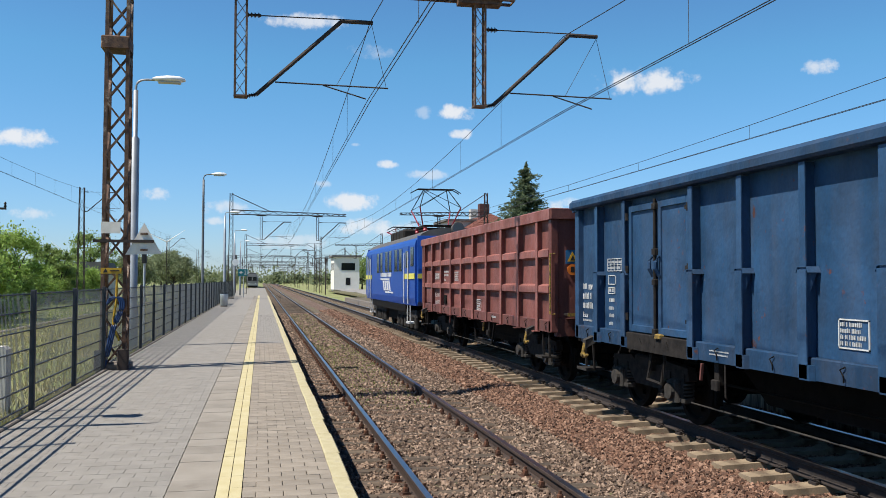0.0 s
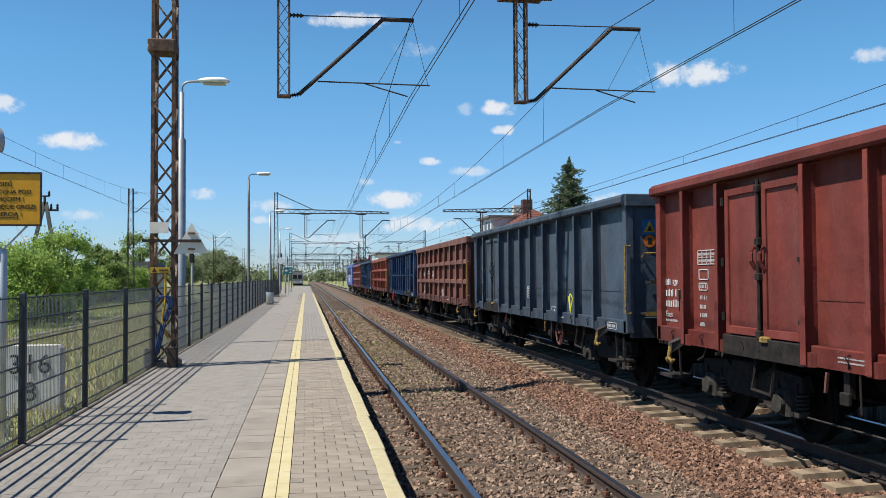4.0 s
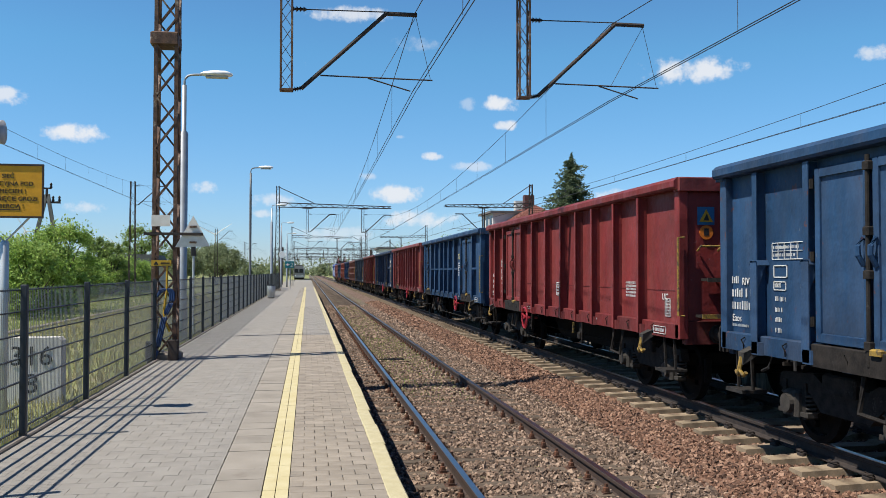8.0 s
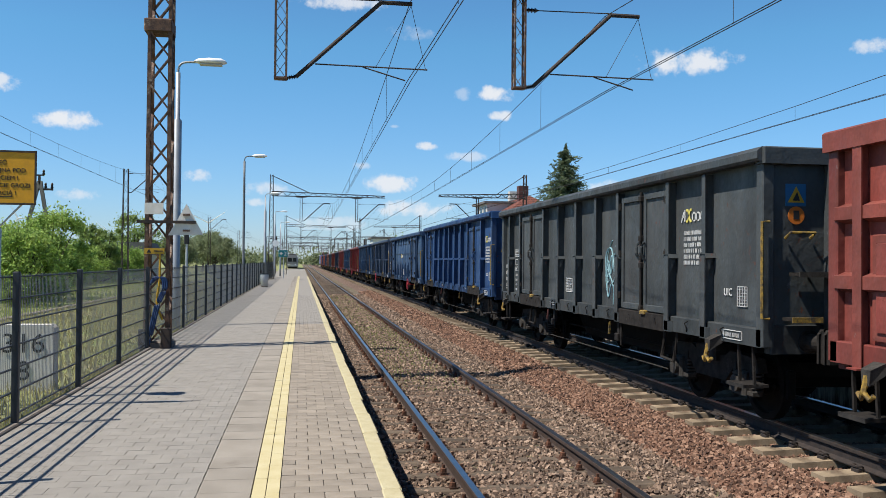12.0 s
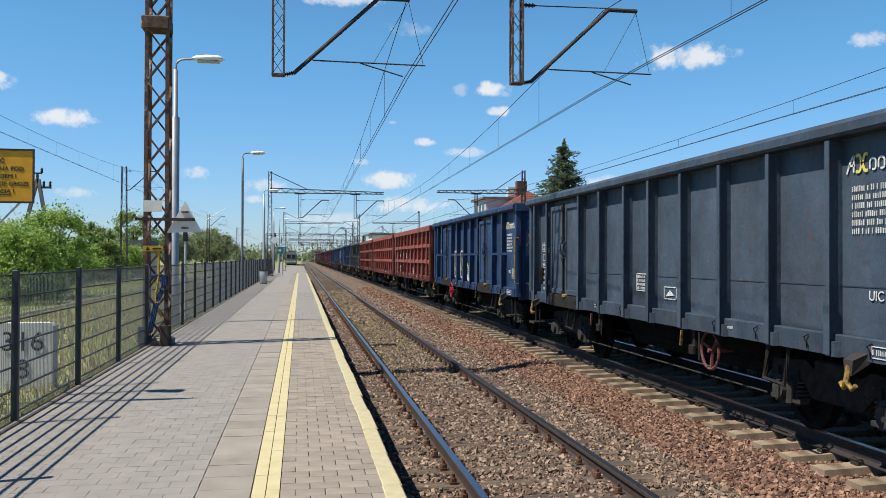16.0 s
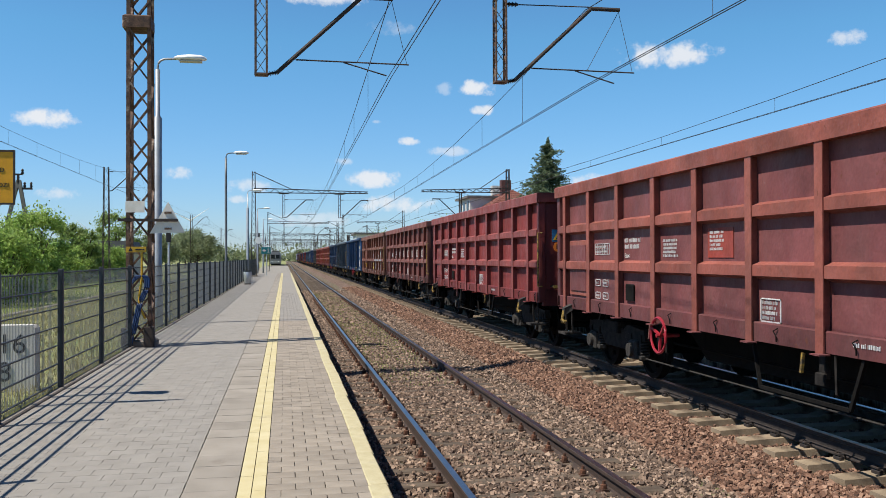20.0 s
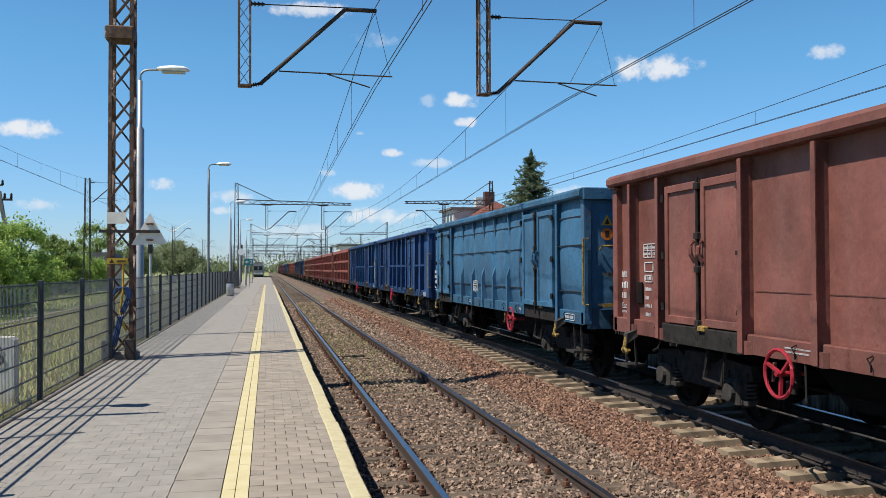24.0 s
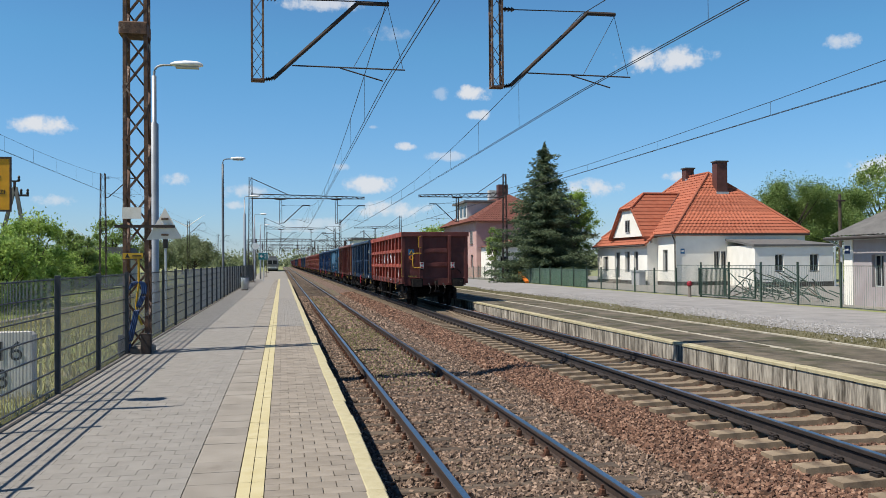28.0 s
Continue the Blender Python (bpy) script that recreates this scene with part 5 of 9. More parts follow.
def wagon_b(label, colour, rib=None, group="open wagons of the freight train", front=False, wheel=False, ribs=RIBS_B, plates=()):
    """High-sided open wagon with a grid of ribs and rails on its sides."""
    top = 3.215
    root = thing("open_wagon", label, "freight wagon", group)
    rib = rib or (1.45 * colour[0], 1.4 * colour[1], 1.3 * colour[2])
    underframe(root, colour, top)
    for s in (-1, 1):
        a, b = sorted((s * 1.33, s * 1.36))
        part("side_wall", Geo().box(a, b, -BODY + 0.02, -0.02, 1.19, top - 0.1), M_PAINT, root, colour=colour)
        prof = [(s * 1.3, top - 0.2), (s * 1.48, top - 0.2), (s * 1.485, top - 0.02), (s * 1.46, top), (s * 1.3, top)]
        part("top_rail", Geo().prism(prof if s < 0 else prof[::-1], "y", -BODY - 0.06, 0.06), M_PAINT, root, colour=rib)
        if s > 0:
            g = Geo()
            for y in ribs:
                upright(g, s, y, 0.13, 1.47, 0.98, top - 0.18)
            for z in (1.68, 2.33):
                g.box(1.35, 1.455, -BODY + 0.02, -0.02, z, z + 0.16)
            tagged(part("ribs", g, M_PAINT, root, colour=rib), kind="stuff")
            continue
        for y in ribs:
            part("rib", upright(Geo(), s, y, 0.13, 1.47, 0.98, top - 0.18), M_PAINT, root, colour=rib)
            part("rib_foot", Geo().box(-1.56, -1.44, y - 0.13, y + 0.02, 0.97, 0.985), M_PAINT, root, colour=colour)
        for z in (1.68, 2.33):
            ends = (-0.02,) + tuple(ribs) + (-BODY + 0.02,)
            for y1, y0 in zip(ends, ends[1:]):
                a, b = s * 1.35, s * 1.455
                p = [(a, z - 0.02), (b, z + 0.02), (b, z + 0.14), (a, z + 0.18)]
                part("side_rail", Geo().prism(p if s < 0 else p[::-1], "y", y0 + 0.066, y1 - 0.066), M_PAINT, root, colour=rib)
        if front:
            g = Geo()
            for y in (-2.66, -3.77):
                g.box(-1.5, -1.462, y - 0.035, y + 0.035, 1.2, 3.0)
            for z in (1.2, 1.72, 2.36, 2.93):
                g.box(-1.5, -1.462, -3.735, -2.695, z, z + 0.07)
            g.bar((-1.482, -2.72, 2.34), (-1.482, -3.7, 2.95), 0.06, 0.03), g.bar((-1.482, -2.72, 1.28), (-1.482, -3.7, 1.74), 0.06, 0.03)
            leaf = part("side_door", Geo().box(-1.462, -1.44, -3.77, -2.63, 1.2, 3.0), M_PAINT, root, "tall framed side door", colour=rib)
            part("door_frame", g, M_PAINT, leaf, colour=rib)
            part("door_latch", Geo().box(-1.53, -1.5, -3.95, -3.62, 1.5, 1.56).box(-1.53, -1.5, -3.9, -3.82, 1.3, 1.56), M_YELLOW, leaf)
            continue
        part("flap_frame", Geo().box(min(s * 1.36, s * 1.4), max(s * 1.36, s * 1.4), -1.55, -0.58, 1.24, 2.2, 0.01), M_PAINT, root, colour=rib)
        part("flap_door", Geo().box(min(s * 1.4, s * 1.42), max(s * 1.4, s * 1.42), -1.47, -0.66, 1.32, 2.12, 0.008), M_PAINT, root, colour=colour)
    # end walls: the shade of the end faces is put in as a darker colour
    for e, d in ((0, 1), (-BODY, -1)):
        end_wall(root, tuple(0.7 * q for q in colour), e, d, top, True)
    for y in (-BODY - 0.07,):
        part("hand_rail", Geo().tube([(-1.38, y * 1.0, 2.4), (-1.47, y, 2.4), (-1.47, y, 1.32), (-1.38, y, 1.32)], 0.017, 6), M_OCHRE, root, "worn yellow-painted handrail")
    if wheel and not front:
        part("brake_wheel", wheel_geo(), M_RED, root, "red brake handwheel", at=(-1.5, -4.62, 0.84))
    g = Geo()
    for y in (-6.9, -8.8):
        g.bar((-1.4, y, 0.98), (-1.42, y - 0.18 if y > -8 else y + 0.18, 0.5), 0.035)
    g.bar((-1.42, -7.08, 0.5), (-1.42, -8.62, 0.5), 0.035)
    part("step_hoop", g, M_GREASE_SHADE, root, "dark steel step frame")
    x = -1.366
    lettering("class_lettering", "Eaos", 0.1, M_WHITE, root, side_pose(x - 0.003, -3.12, 1.9))
    if front:
        outline(root, "capacity_mark", x, -0.62, 1.93, 0.34, 0.14, 0.01)
        lettering("capacity_lettering", "27 000 kg", 0.075, M_WHITE, root, side_pose(x - 0.003, -0.64, 1.97))
        lettering("length_lettering", "14.04 m", 0.085, M_WHITE, root, side_pose(x - 0.003, -1.14, 2.02))
        outline(root, "capacity_mark", x, -0.62, 1.36, 0.34, 0.15, 0.012)
        lettering("capacity_lettering", "72.0 m3", 0.1, M_WHITE, root, side_pose(x - 0.003, -0.64, 1.395))
        outline(root, "capacity_mark", x, -1.14, 1.24, 0.34, 0.12, 0.01)
        lettering("capacity_lettering", "35.0 m2", 0.085, M_WHITE, root, side_pose(x - 0.003, -1.17, 1.265))
        marking(root, "number_lettering", x, -0.7, 2.2, 0.85, 0.1, 1)
    outline(root, "load_table", x, -1.82, 1.95, 0.66, 0.18, 0.008, 2, 6)
    marking(root, "load_table", x, -1.84, 1.96, 0.6, 0.16, 2)
    marking(root, "number_lettering", x, -3.12, 2.02, 0.68, 0.19, 2, full=True)
    marking(root, "owner_lettering", x, -4.5, 1.9, 0.55, 0.26, 5, full=True)
    outline(root, "inspection_grid", x, -7.0, 1.2, 0.4, 0.26, 0.013)
    marking(root, "inspection_lettering", x, -7.03, 1.22, 0.34, 0.22, 4, full=True)
    for z in (1.43, 1.22):
        for u in (0.0, 0.34):
            outline(root, "capacity_mark", x, -1.83 - u, z, 0.24, 0.11, 0.01)
            marking(root, "capacity_lettering", x, -1.86 - u, z + 0.025, 0.18, 0.06, 1, full=True)
    for y, z, w, h in plates:
        p = part("painted_plate", Geo().box(x - 0.004, x + 0.001, y - w, y, z, z + h), M_PAINT, root, "repainted red panel", colour=(0.21, 0.04, 0.03))
        marking(p, "owner_lettering", x - 0.006, y - 0.06, z + 0.08, w * 0.6, h * 0.7, 5, full=True)
    part("label_holder", Geo().box(x - 0.03, x, -3.5, -3.2, 1.25, 1.5, 0.01), M_GREASE_SHADE, root)
    marking(root, "sill_lettering", -1.446, -8.7, 1.06, 0.5, 0.1, 1)
    g = Geo()
    for y in ribs:
        g.tube([(-1.45, y - 0.55, 1.16), (-1.47, y - 0.5, 1.13), (-1.47, y - 0.55, 1.08), (-1.46, y - 0.54, 1.02)], 0.008, 5)
    tagged(part("tarpaulin_hook", g, M_GREASE_SHADE, root), kind="stuff")
    return root


BLUE, NAVY, GREYBLUE, DARK, LIGHT = (0.016, 0.0467, 0.103), (0.0149, 0.0279, 0.0598), (0.0383, 0.0558, 0.0785), (0.0437, 0.0508, 0.0541), (0.0287, 0.0943, 0.168)
RED, BROWN, RUST, MAROON, CRIMSON = (0.168, 0.0615, 0.0525), (0.122, 0.0476, 0.0385), (0.176, 0.041, 0.0328), (0.218, 0.0377, 0.0328), (0.16, 0.0287, 0.0279)


def build_wagons():
    w = {}
    a, b = wagon_a, wagon_b
    w[1] = b("brown-red open freight wagon with gridded steel sides", RED, (0.217, 0.0836, 0.0707))
    w[2] = a("blue open freight wagon with worn doors and owner logo", (0.0177, 0.0528, 0.113), logo=True, ribs=tuple(y - 0.1 for y in RIBS_A), doors=((-2.02, -4.0), (-8.42, -10.38)), grid_at=(-6.58, 1.31), wheel_at=-7.85)
    w[3] = b("faded orange-red open freight wagon with gridded sides", (0.113, 0.0406, 0.0355), (0.205, 0.0535, 0.036))
    w[4] = a("deep blue open freight wagon with worn splice plates", (0.0139, 0.0377, 0.0935), logo=True, wheel_at=-3.45, logo_at=-8.5, logo_z=2.34, ribs=(-0.62, -2.48, -3.65, -5.0, -6.1, -7.1, -8.3, -9.6, -11.62), doors=((-0.62, -2.48), (-9.6, -11.62)), grid_at=(-4.15, 1.36), plate_at=(-6.35, 1.36))
    w[5] = b("dull brown open freight wagon with rusty rib grid", BROWN, (0.138, 0.0577, 0.0424))
    w[6] = a("grey-blue open freight wagon with yellow scrawl", GREYBLUE, ribs=RIBS_D, doors=((-1.55, -3.63),), deep=True, grid_at=(-6.1, 1.42), plate_at=(-8.15, 1.1), wheel_at=-8.54, wheel=M_WHEEL_OLD)
    w[7] = a("brown-red ribbed open freight wagon with double doors", (0.126, 0.0262, 0.0197), ribs=RIBS_E, doors=((-2.0, -3.9),), deep=True, grid_at=(-6.44, 1.44), owner_at=(-10.5, 1.5))
    w[8] = a("navy blue open freight wagon with owner logo", NAVY, logo=True, logo_at=-10.85, ribs=(-1.35, -3.4, -5.2, -6.88, -8.66, -10.62), doors=((-1.35, -3.4), (-8.66, -10.62)), deep=True, grid_at=(-5.4, 1.45), plate_at=(-7.1, 1.35), wheel_at=-7.64, ledge=True)
    w[9] = a("maroon ribbed open freight wagon with double doors", (0.16, 0.036, 0.034), wheel_at=-7.95, ribs=RIBS_E, doors=((-2.0, -3.9),), deep=True, grid_at=(-5.2, 1.36), owner_at=(-10.48, 1.47), top=3.26)
    w[10] = a("blue open freight wagon with worn splice plates", BLUE, logo=True, wheel_at=-8.8, logo_at=-8.33, logo_z=2.38, ribs=(-0.62, -2.4, -3.58, -4.9, -5.9, -6.95, -8.17, -9.46, -11.5), doors=((-0.62, -2.4), (-9.46, -11.5)), grid_at=(-5.05, 1.36))
    w[11] = a("clean maroon ribbed open freight wagon", (0.147, 0.0226, 0.0226), ribs=RIBS_E, doors=((-2.0, -3.9),), deep=True, grid_at=(-6.44, 1.44), owner_at=(-10.52, 1.52), wheel_at=-4.4)
    w[12] = a("blue ribbed open freight wagon with yellow handrails", BLUE, logo=True, logo_at=-10.4, logo_z=2.48, grid_at=(-5.28, 1.38))
    w[13] = a("dark slate-blue open freight wagon with white scrawl", (0.0256, 0.0476, 0.0898), wheel_at=-4.7, logo=True, logo_z=2.42)
    w[14] = a("blue bulging-sided open freight wagon", (0.0223, 0.0508, 0.106), bulge=True, wheel_at=-8.65, logo=True, logo_at=-5.58, logo_z=2.14, grid_at=(-6.53, 1.29), ribs=RIBS_C, doors=DOORS_C)
    w[15] = a("strong blue ribbed open freight wagon with owner logo", (0.0149, 0.0459, 0.12), logo=True, logo_at=-11.55, ribs=(-0.75, -2.65, -3.84, -5.03, -5.99, -7.09, -8.22, -9.38, -11.43), doors=((-0.75, -2.65), (-9.38, -11.43)), grid_at=(-5.2, 1.4), top=3.31)
    w[16] = a("dark grey ribbed open freight wagon with pale scrawl", DARK, logo=True, logo_at=-10.5)
    w[17] = b("bright rust-red open freight wagon with gridded sides", RUST, (0.16, 0.0418, 0.0321))
    w[18] = b("dull red open freight wagon with gridded sides", (0.174, 0.0451, 0.0385), (0.232, 0.0577, 0.0424))
    w[19] = b("red-brown open freight wagon with gridded steel sides", (0.137, 0.0369, 0.0287))
    w[20] = a("blue open freight wagon with white framed graffiti", (0.017, 0.041, 0.0972), wheel_at=-4.25, logo=True, logo_at=-11.45, logo_z=2.66, grid_at=(-6.3, 1.42))
    w[21] = a("grey-blue ribbed open freight wagon with owner logo", GREYBLUE, logo=True, logo_at=-11.4, logo_z=2.74, ribs=RIBS_D, doors=((-1.55, -3.63),), deep=True, grid_at=(-6.1, 1.42), plate_at=(-7.14, 1.34), wheel_at=-8.46, wheel=M_WHEEL_OLD)
    w[22] = a("blue open freight wagon covered in yellow graffiti", (0.017, 0.0476, 0.112), logo=True, logo_at=-10.8, logo_z=2.53, wheel_at=-7.22, ribs=(-1.2, -3.25, -4.97, -6.7, -8.46, -10.5), doors=((-1.2, -3.25), (-8.46, -10.5)), deep=True, grid_at=(-5.5, 1.3), plate_at=(-6.8, 1.25))
    w[23] = b("brown gridded open freight wagon with silver graffiti", (0.155, 0.0631, 0.0451), (0.156, 0.0627, 0.0434), front=True, ribs=(-1.4, -2.57, -3.84, -5.13, -6.48, -7.83, -9.18, -10.49, -11.8), plates=((-5.56, 1.2, 0.74, 0.36), (-4.18, 1.9, 0.56, 0.34)))
    w[24] = b("dark brown gridded wagon with pale lettered graffiti", (0.118, 0.0451, 0.0394), (0.156, 0.0552, 0.0453), plates=((-4.47, 1.2, 0.59, 0.38),))
    w[25] = b("crimson open freight wagon with gridded steel sides", CRIMSON, (0.181, 0.0468, 0.0434))
    w[26] = b("maroon-brown open freight wagon with rusty rib grid", (0.13, 0.0426, 0.0426), (0.204, 0.0627, 0.0471), wheel=True, plates=((-5.8, 1.9, 0.62, 0.36),))
    w[27] = b("red-brown open freight wagon with faint scrawl", (0.161, 0.0476, 0.0426), (0.214, 0.0627, 0.0471))
    w[28] = a("bright blue open freight wagon with white scrawl", (0.0136, 0.0558, 0.138), door=(0.0102, 0.0328, 0.126), logo=True, logo_z=2.07, wheel_at=-4.75)
    w[29] = a("bright blue ribbed open freight wagon", (0.0145, 0.0488, 0.133), wheel_at=-4.74)
    w[30] = a("light blue bulging-sided open freight wagon", LIGHT, bulge=True, wheel_at=-8.65, ribs=RIBS_C, doors=DOORS_C)
    w[31] = a("brown ribbed open freight wagon with double doors", (0.148, 0.056, 0.044), ribs=RIBS_F, doors=((-1.6, -3.66),), deep=True, grid_at=(-6.6, 1.36), owner_at=(-10.4, 1.4), wheel_at=-4.4, top=3.28)
    w[32] = a("dark blue open freight wagon with large owner logo", (0.0234, 0.0508, 0.0972), logo=True, wheel_at=-7.7, grid_at=(-5.33, 1.44))
    w[33] = b("red-orange last freight wagon with white graffiti", (0.149, 0.0442, 0.0381), (0.266, 0.0548, 0.035))
    return w


WAGONS = build_wagons()
M_SPRAY = plain("yellow_spray_paint", (0.62, 0.6, 0.03), 0.6)
M_SILVER = surf("silver_spray_paint", (0.2, 0.225, 0.25), (0.28, 0.31, 0.335), 4, 0.5)
M_SPRAYWHITE = surf("patchy_white_spray", (0.3, 0.28, 0.29), (0.6, 0.6, 0.62), 14, 0.7)
M_RUSTFILL = surf("brown_spray_paint", (0.12, 0.05, 0.035), (0.18, 0.08, 0.05), 5, 0.6)
M_INK = surf("dark_blue_marker", (0.02, 0.022, 0.04), (0.04, 0.04, 0.06), 5, 0.6)
M_CHALK = surf("pale_spray_paint", (0.34, 0.32, 0.3), (0.5, 0.48, 0.46), 5, 0.7)
M_CYAN = surf("pale_cyan_spray_paint", (0.16, 0.3, 0.34), (0.26, 0.42, 0.46), 5, 0.6)


def bend(pts, n):
    pts = [Vector(p) for p in pts]
    out = []
    for i in range(len(pts)):
        p0, p1, p2, p3 = pts[i - 1], pts[i], pts[(i + 1) % len(pts)], pts[(i + 2) % len(pts)]
        for k in range(n):
            u = k / n
            out.append(0.5 * ((2 * p1) + (p2 - p0) * u + (2 * p0 - 5 * p1 + 4 * p2 - p3) * u * u + (3 * p1 - p0 - 3 * p2 + p3) * u ** 3))
    return out


def scrawl(k, y, z, w, h, seed, material, count=3, r=0.014, x=-1.353):
    """Sprayed loops: rounded outlines with smaller loops inside, flat on the side."""
    rng = random.Random(seed)
    for i in range(count):
        c = y - w * (i + 0.5) / count
        cw = w / count * 0.56
        tall = h * rng.uniform(0.8, 1.1)
        ring = []
        for j in range(9):
            a = 6.2832 * j / 9
            f = rng.uniform(0.85, 1.12) if j % 2 else rng.uniform(0.62, 0.95)
            ring.append((x, c + cw * f * math.cos(a), z + tall * 0.5 * (1 + f * math.sin(a) * 0.98)))
        g = Geo().tube(bend(ring, 4), r, 5, closed=True)
        for q in ring[::4]:
            b = [(x, c + (q[1] - c) * 0.45 + cw * 0.24 * rng.uniform(0.6, 1.2) * math.cos(1.0472 * j), z + tall * 0.5 + (q[2] - z - tall * 0.5) * 0.45 + tall * 0.15 * rng.uniform(0.5, 1.4) * math.sin(1.0472 * j)) for j in range(6)]
            g.tube(bend(b, 4), r * 0.8, 5, closed=True)
        tail = [(x, c + cw * rng.uniform(-0.9, 0.9), z + tall * u) for u in (-0.1, 0.2, 0.45, 0.75, 1.0)]
        g.tube(bend(tail, 4)[:-4], r * 0.8, 5)
        tagged(part("graffiti", g, material, WAGONS[k], "sprayed looping outline"), kind="stuff")


def blob(k, y, z, w, h, seed, material, x=-1.352):
    rng = random.Random(seed)
    ring = []
    for j in range(10):
        a = 6.2832 * j / 10
        f = rng.uniform(0.5, 1.15)
        ring.append((x, y + w / 2 * f * math.cos(a), z + h / 2 * f * math.sin(a)))
    ring = bend(ring, 4)
    v = [tuple(p) for p in ring] + [(p.x + 0.008, p.y, p.z) for p in ring]
    n = len(ring)
    g = Geo().add(v, [tuple(range(n)), tuple(reversed(range(n, 2 * n)))] + [(i, n + i, n + (i + 1) % n, (i + 1) % n) for i in range(n)])
    part("graffiti", g, material, WAGONS[k], "sprayed fill")
    part("graffiti", Geo().tube(ring, 0.012, 5, closed=True), M_WHITE if material is not M_WHITE else M_BLACK, WAGONS[k])


def sprayed_letters(x):
    """Tall silver shapes with dark shade and thin white outlines, across the bays of one wagon."""
    def grown(pts, f):
        cy, cz = sum(p[0] for p in pts) / len(pts), sum(p[1] for p in pts) / len(pts)
        return [(cy + (a - cy) * f, max(1.2, cz + (b - cz) * f)) for a, b in pts]
    def oval(ry, rz):
        return [(-8.43 + ry * math.cos(0.3927 * k), 1.62 + rz * math.sin(0.3927 * k)) for k in range(16)]
    shapes = [
        oval(0.42, 0.42),
        [(-9.26, 2.07), (-9.6, 1.9), (-9.92, 1.87), (-9.9, 2.13), (-10.4, 2.13), (-10.4, 1.22), (-9.98, 1.4), (-9.66, 1.56), (-9.76, 1.24), (-9.42, 1.22), (-9.36, 1.67)],
        [(-10.6, 2.17), (-12.26, 2.02), (-12.14, 1.75), (-11.91, 1.39), (-11.84, 1.55), (-11.88, 1.75), (-11.63, 1.67), (-11.41, 1.22), (-10.95, 1.28), (-11.09, 1.51), (-10.7, 1.68), (-11.0, 1.83)],
        [(-6.58, 2.06), (-7.36, 2.12), (-7.32, 1.86), (-6.6, 1.86)]]
    for pts in shapes:
        edge = grown(pts, 1.14)
        shade = part("graffiti", Geo().prism(edge, "x", x - 0.002, x + 0.004), M_INK, WAGONS[23], "dark sprayed shade")
        part("graffiti", Geo().prism(pts, "x", x - 0.005, x - 0.0025), M_SILVER, shade, "silver sprayed fill")
        rim = grown(pts, 1.2)
        stroke(shade, "graffiti", rim + rim[:1], 0.018, M_WHITE, x - 0.004, n=2)
        stroke(shade, "graffiti", grown(pts, 0.78)[: len(pts) * 3 // 4], 0.014, M_INK, x - 0.009, n=3)
    part("graffiti", Geo().prism([(-8.43 + 0.1 * math.cos(0.5236 * k), 1.6 + 0.2 * math.sin(0.5236 * k)) for k in range(12)], "x", x - 0.008, x - 0.0055), M_INK, WAGONS[23])
    for pts in (((-7.2, 2.35), (-7.6, 2.45), (-7.9, 2.52), (-8.05, 2.65), (-8.3, 2.7)), ((-10.05, 2.68), (-10.26, 2.58), (-10.4, 2.42)), ((-5.6, 1.9), (-5.9, 2.05), (-6.2, 1.98), (-6.4, 2.1)), ((-12.0, 2.32), (-12.1, 2.6), (-12.2, 2.5), (-12.05, 2.34), (-12.3, 2.34), (-12.36, 2.58))):
        stroke(WAGONS[23], "graffiti", pts, 0.02, M_WHITE, x - 0.004, "thin white sprayed stroke", 3)
    part("graffiti", Geo().box(-1.459, -1.4555, -12.0, -8.0, 1.72, 1.8), M_SILVER, WAGONS[23], "silver sprayed band")


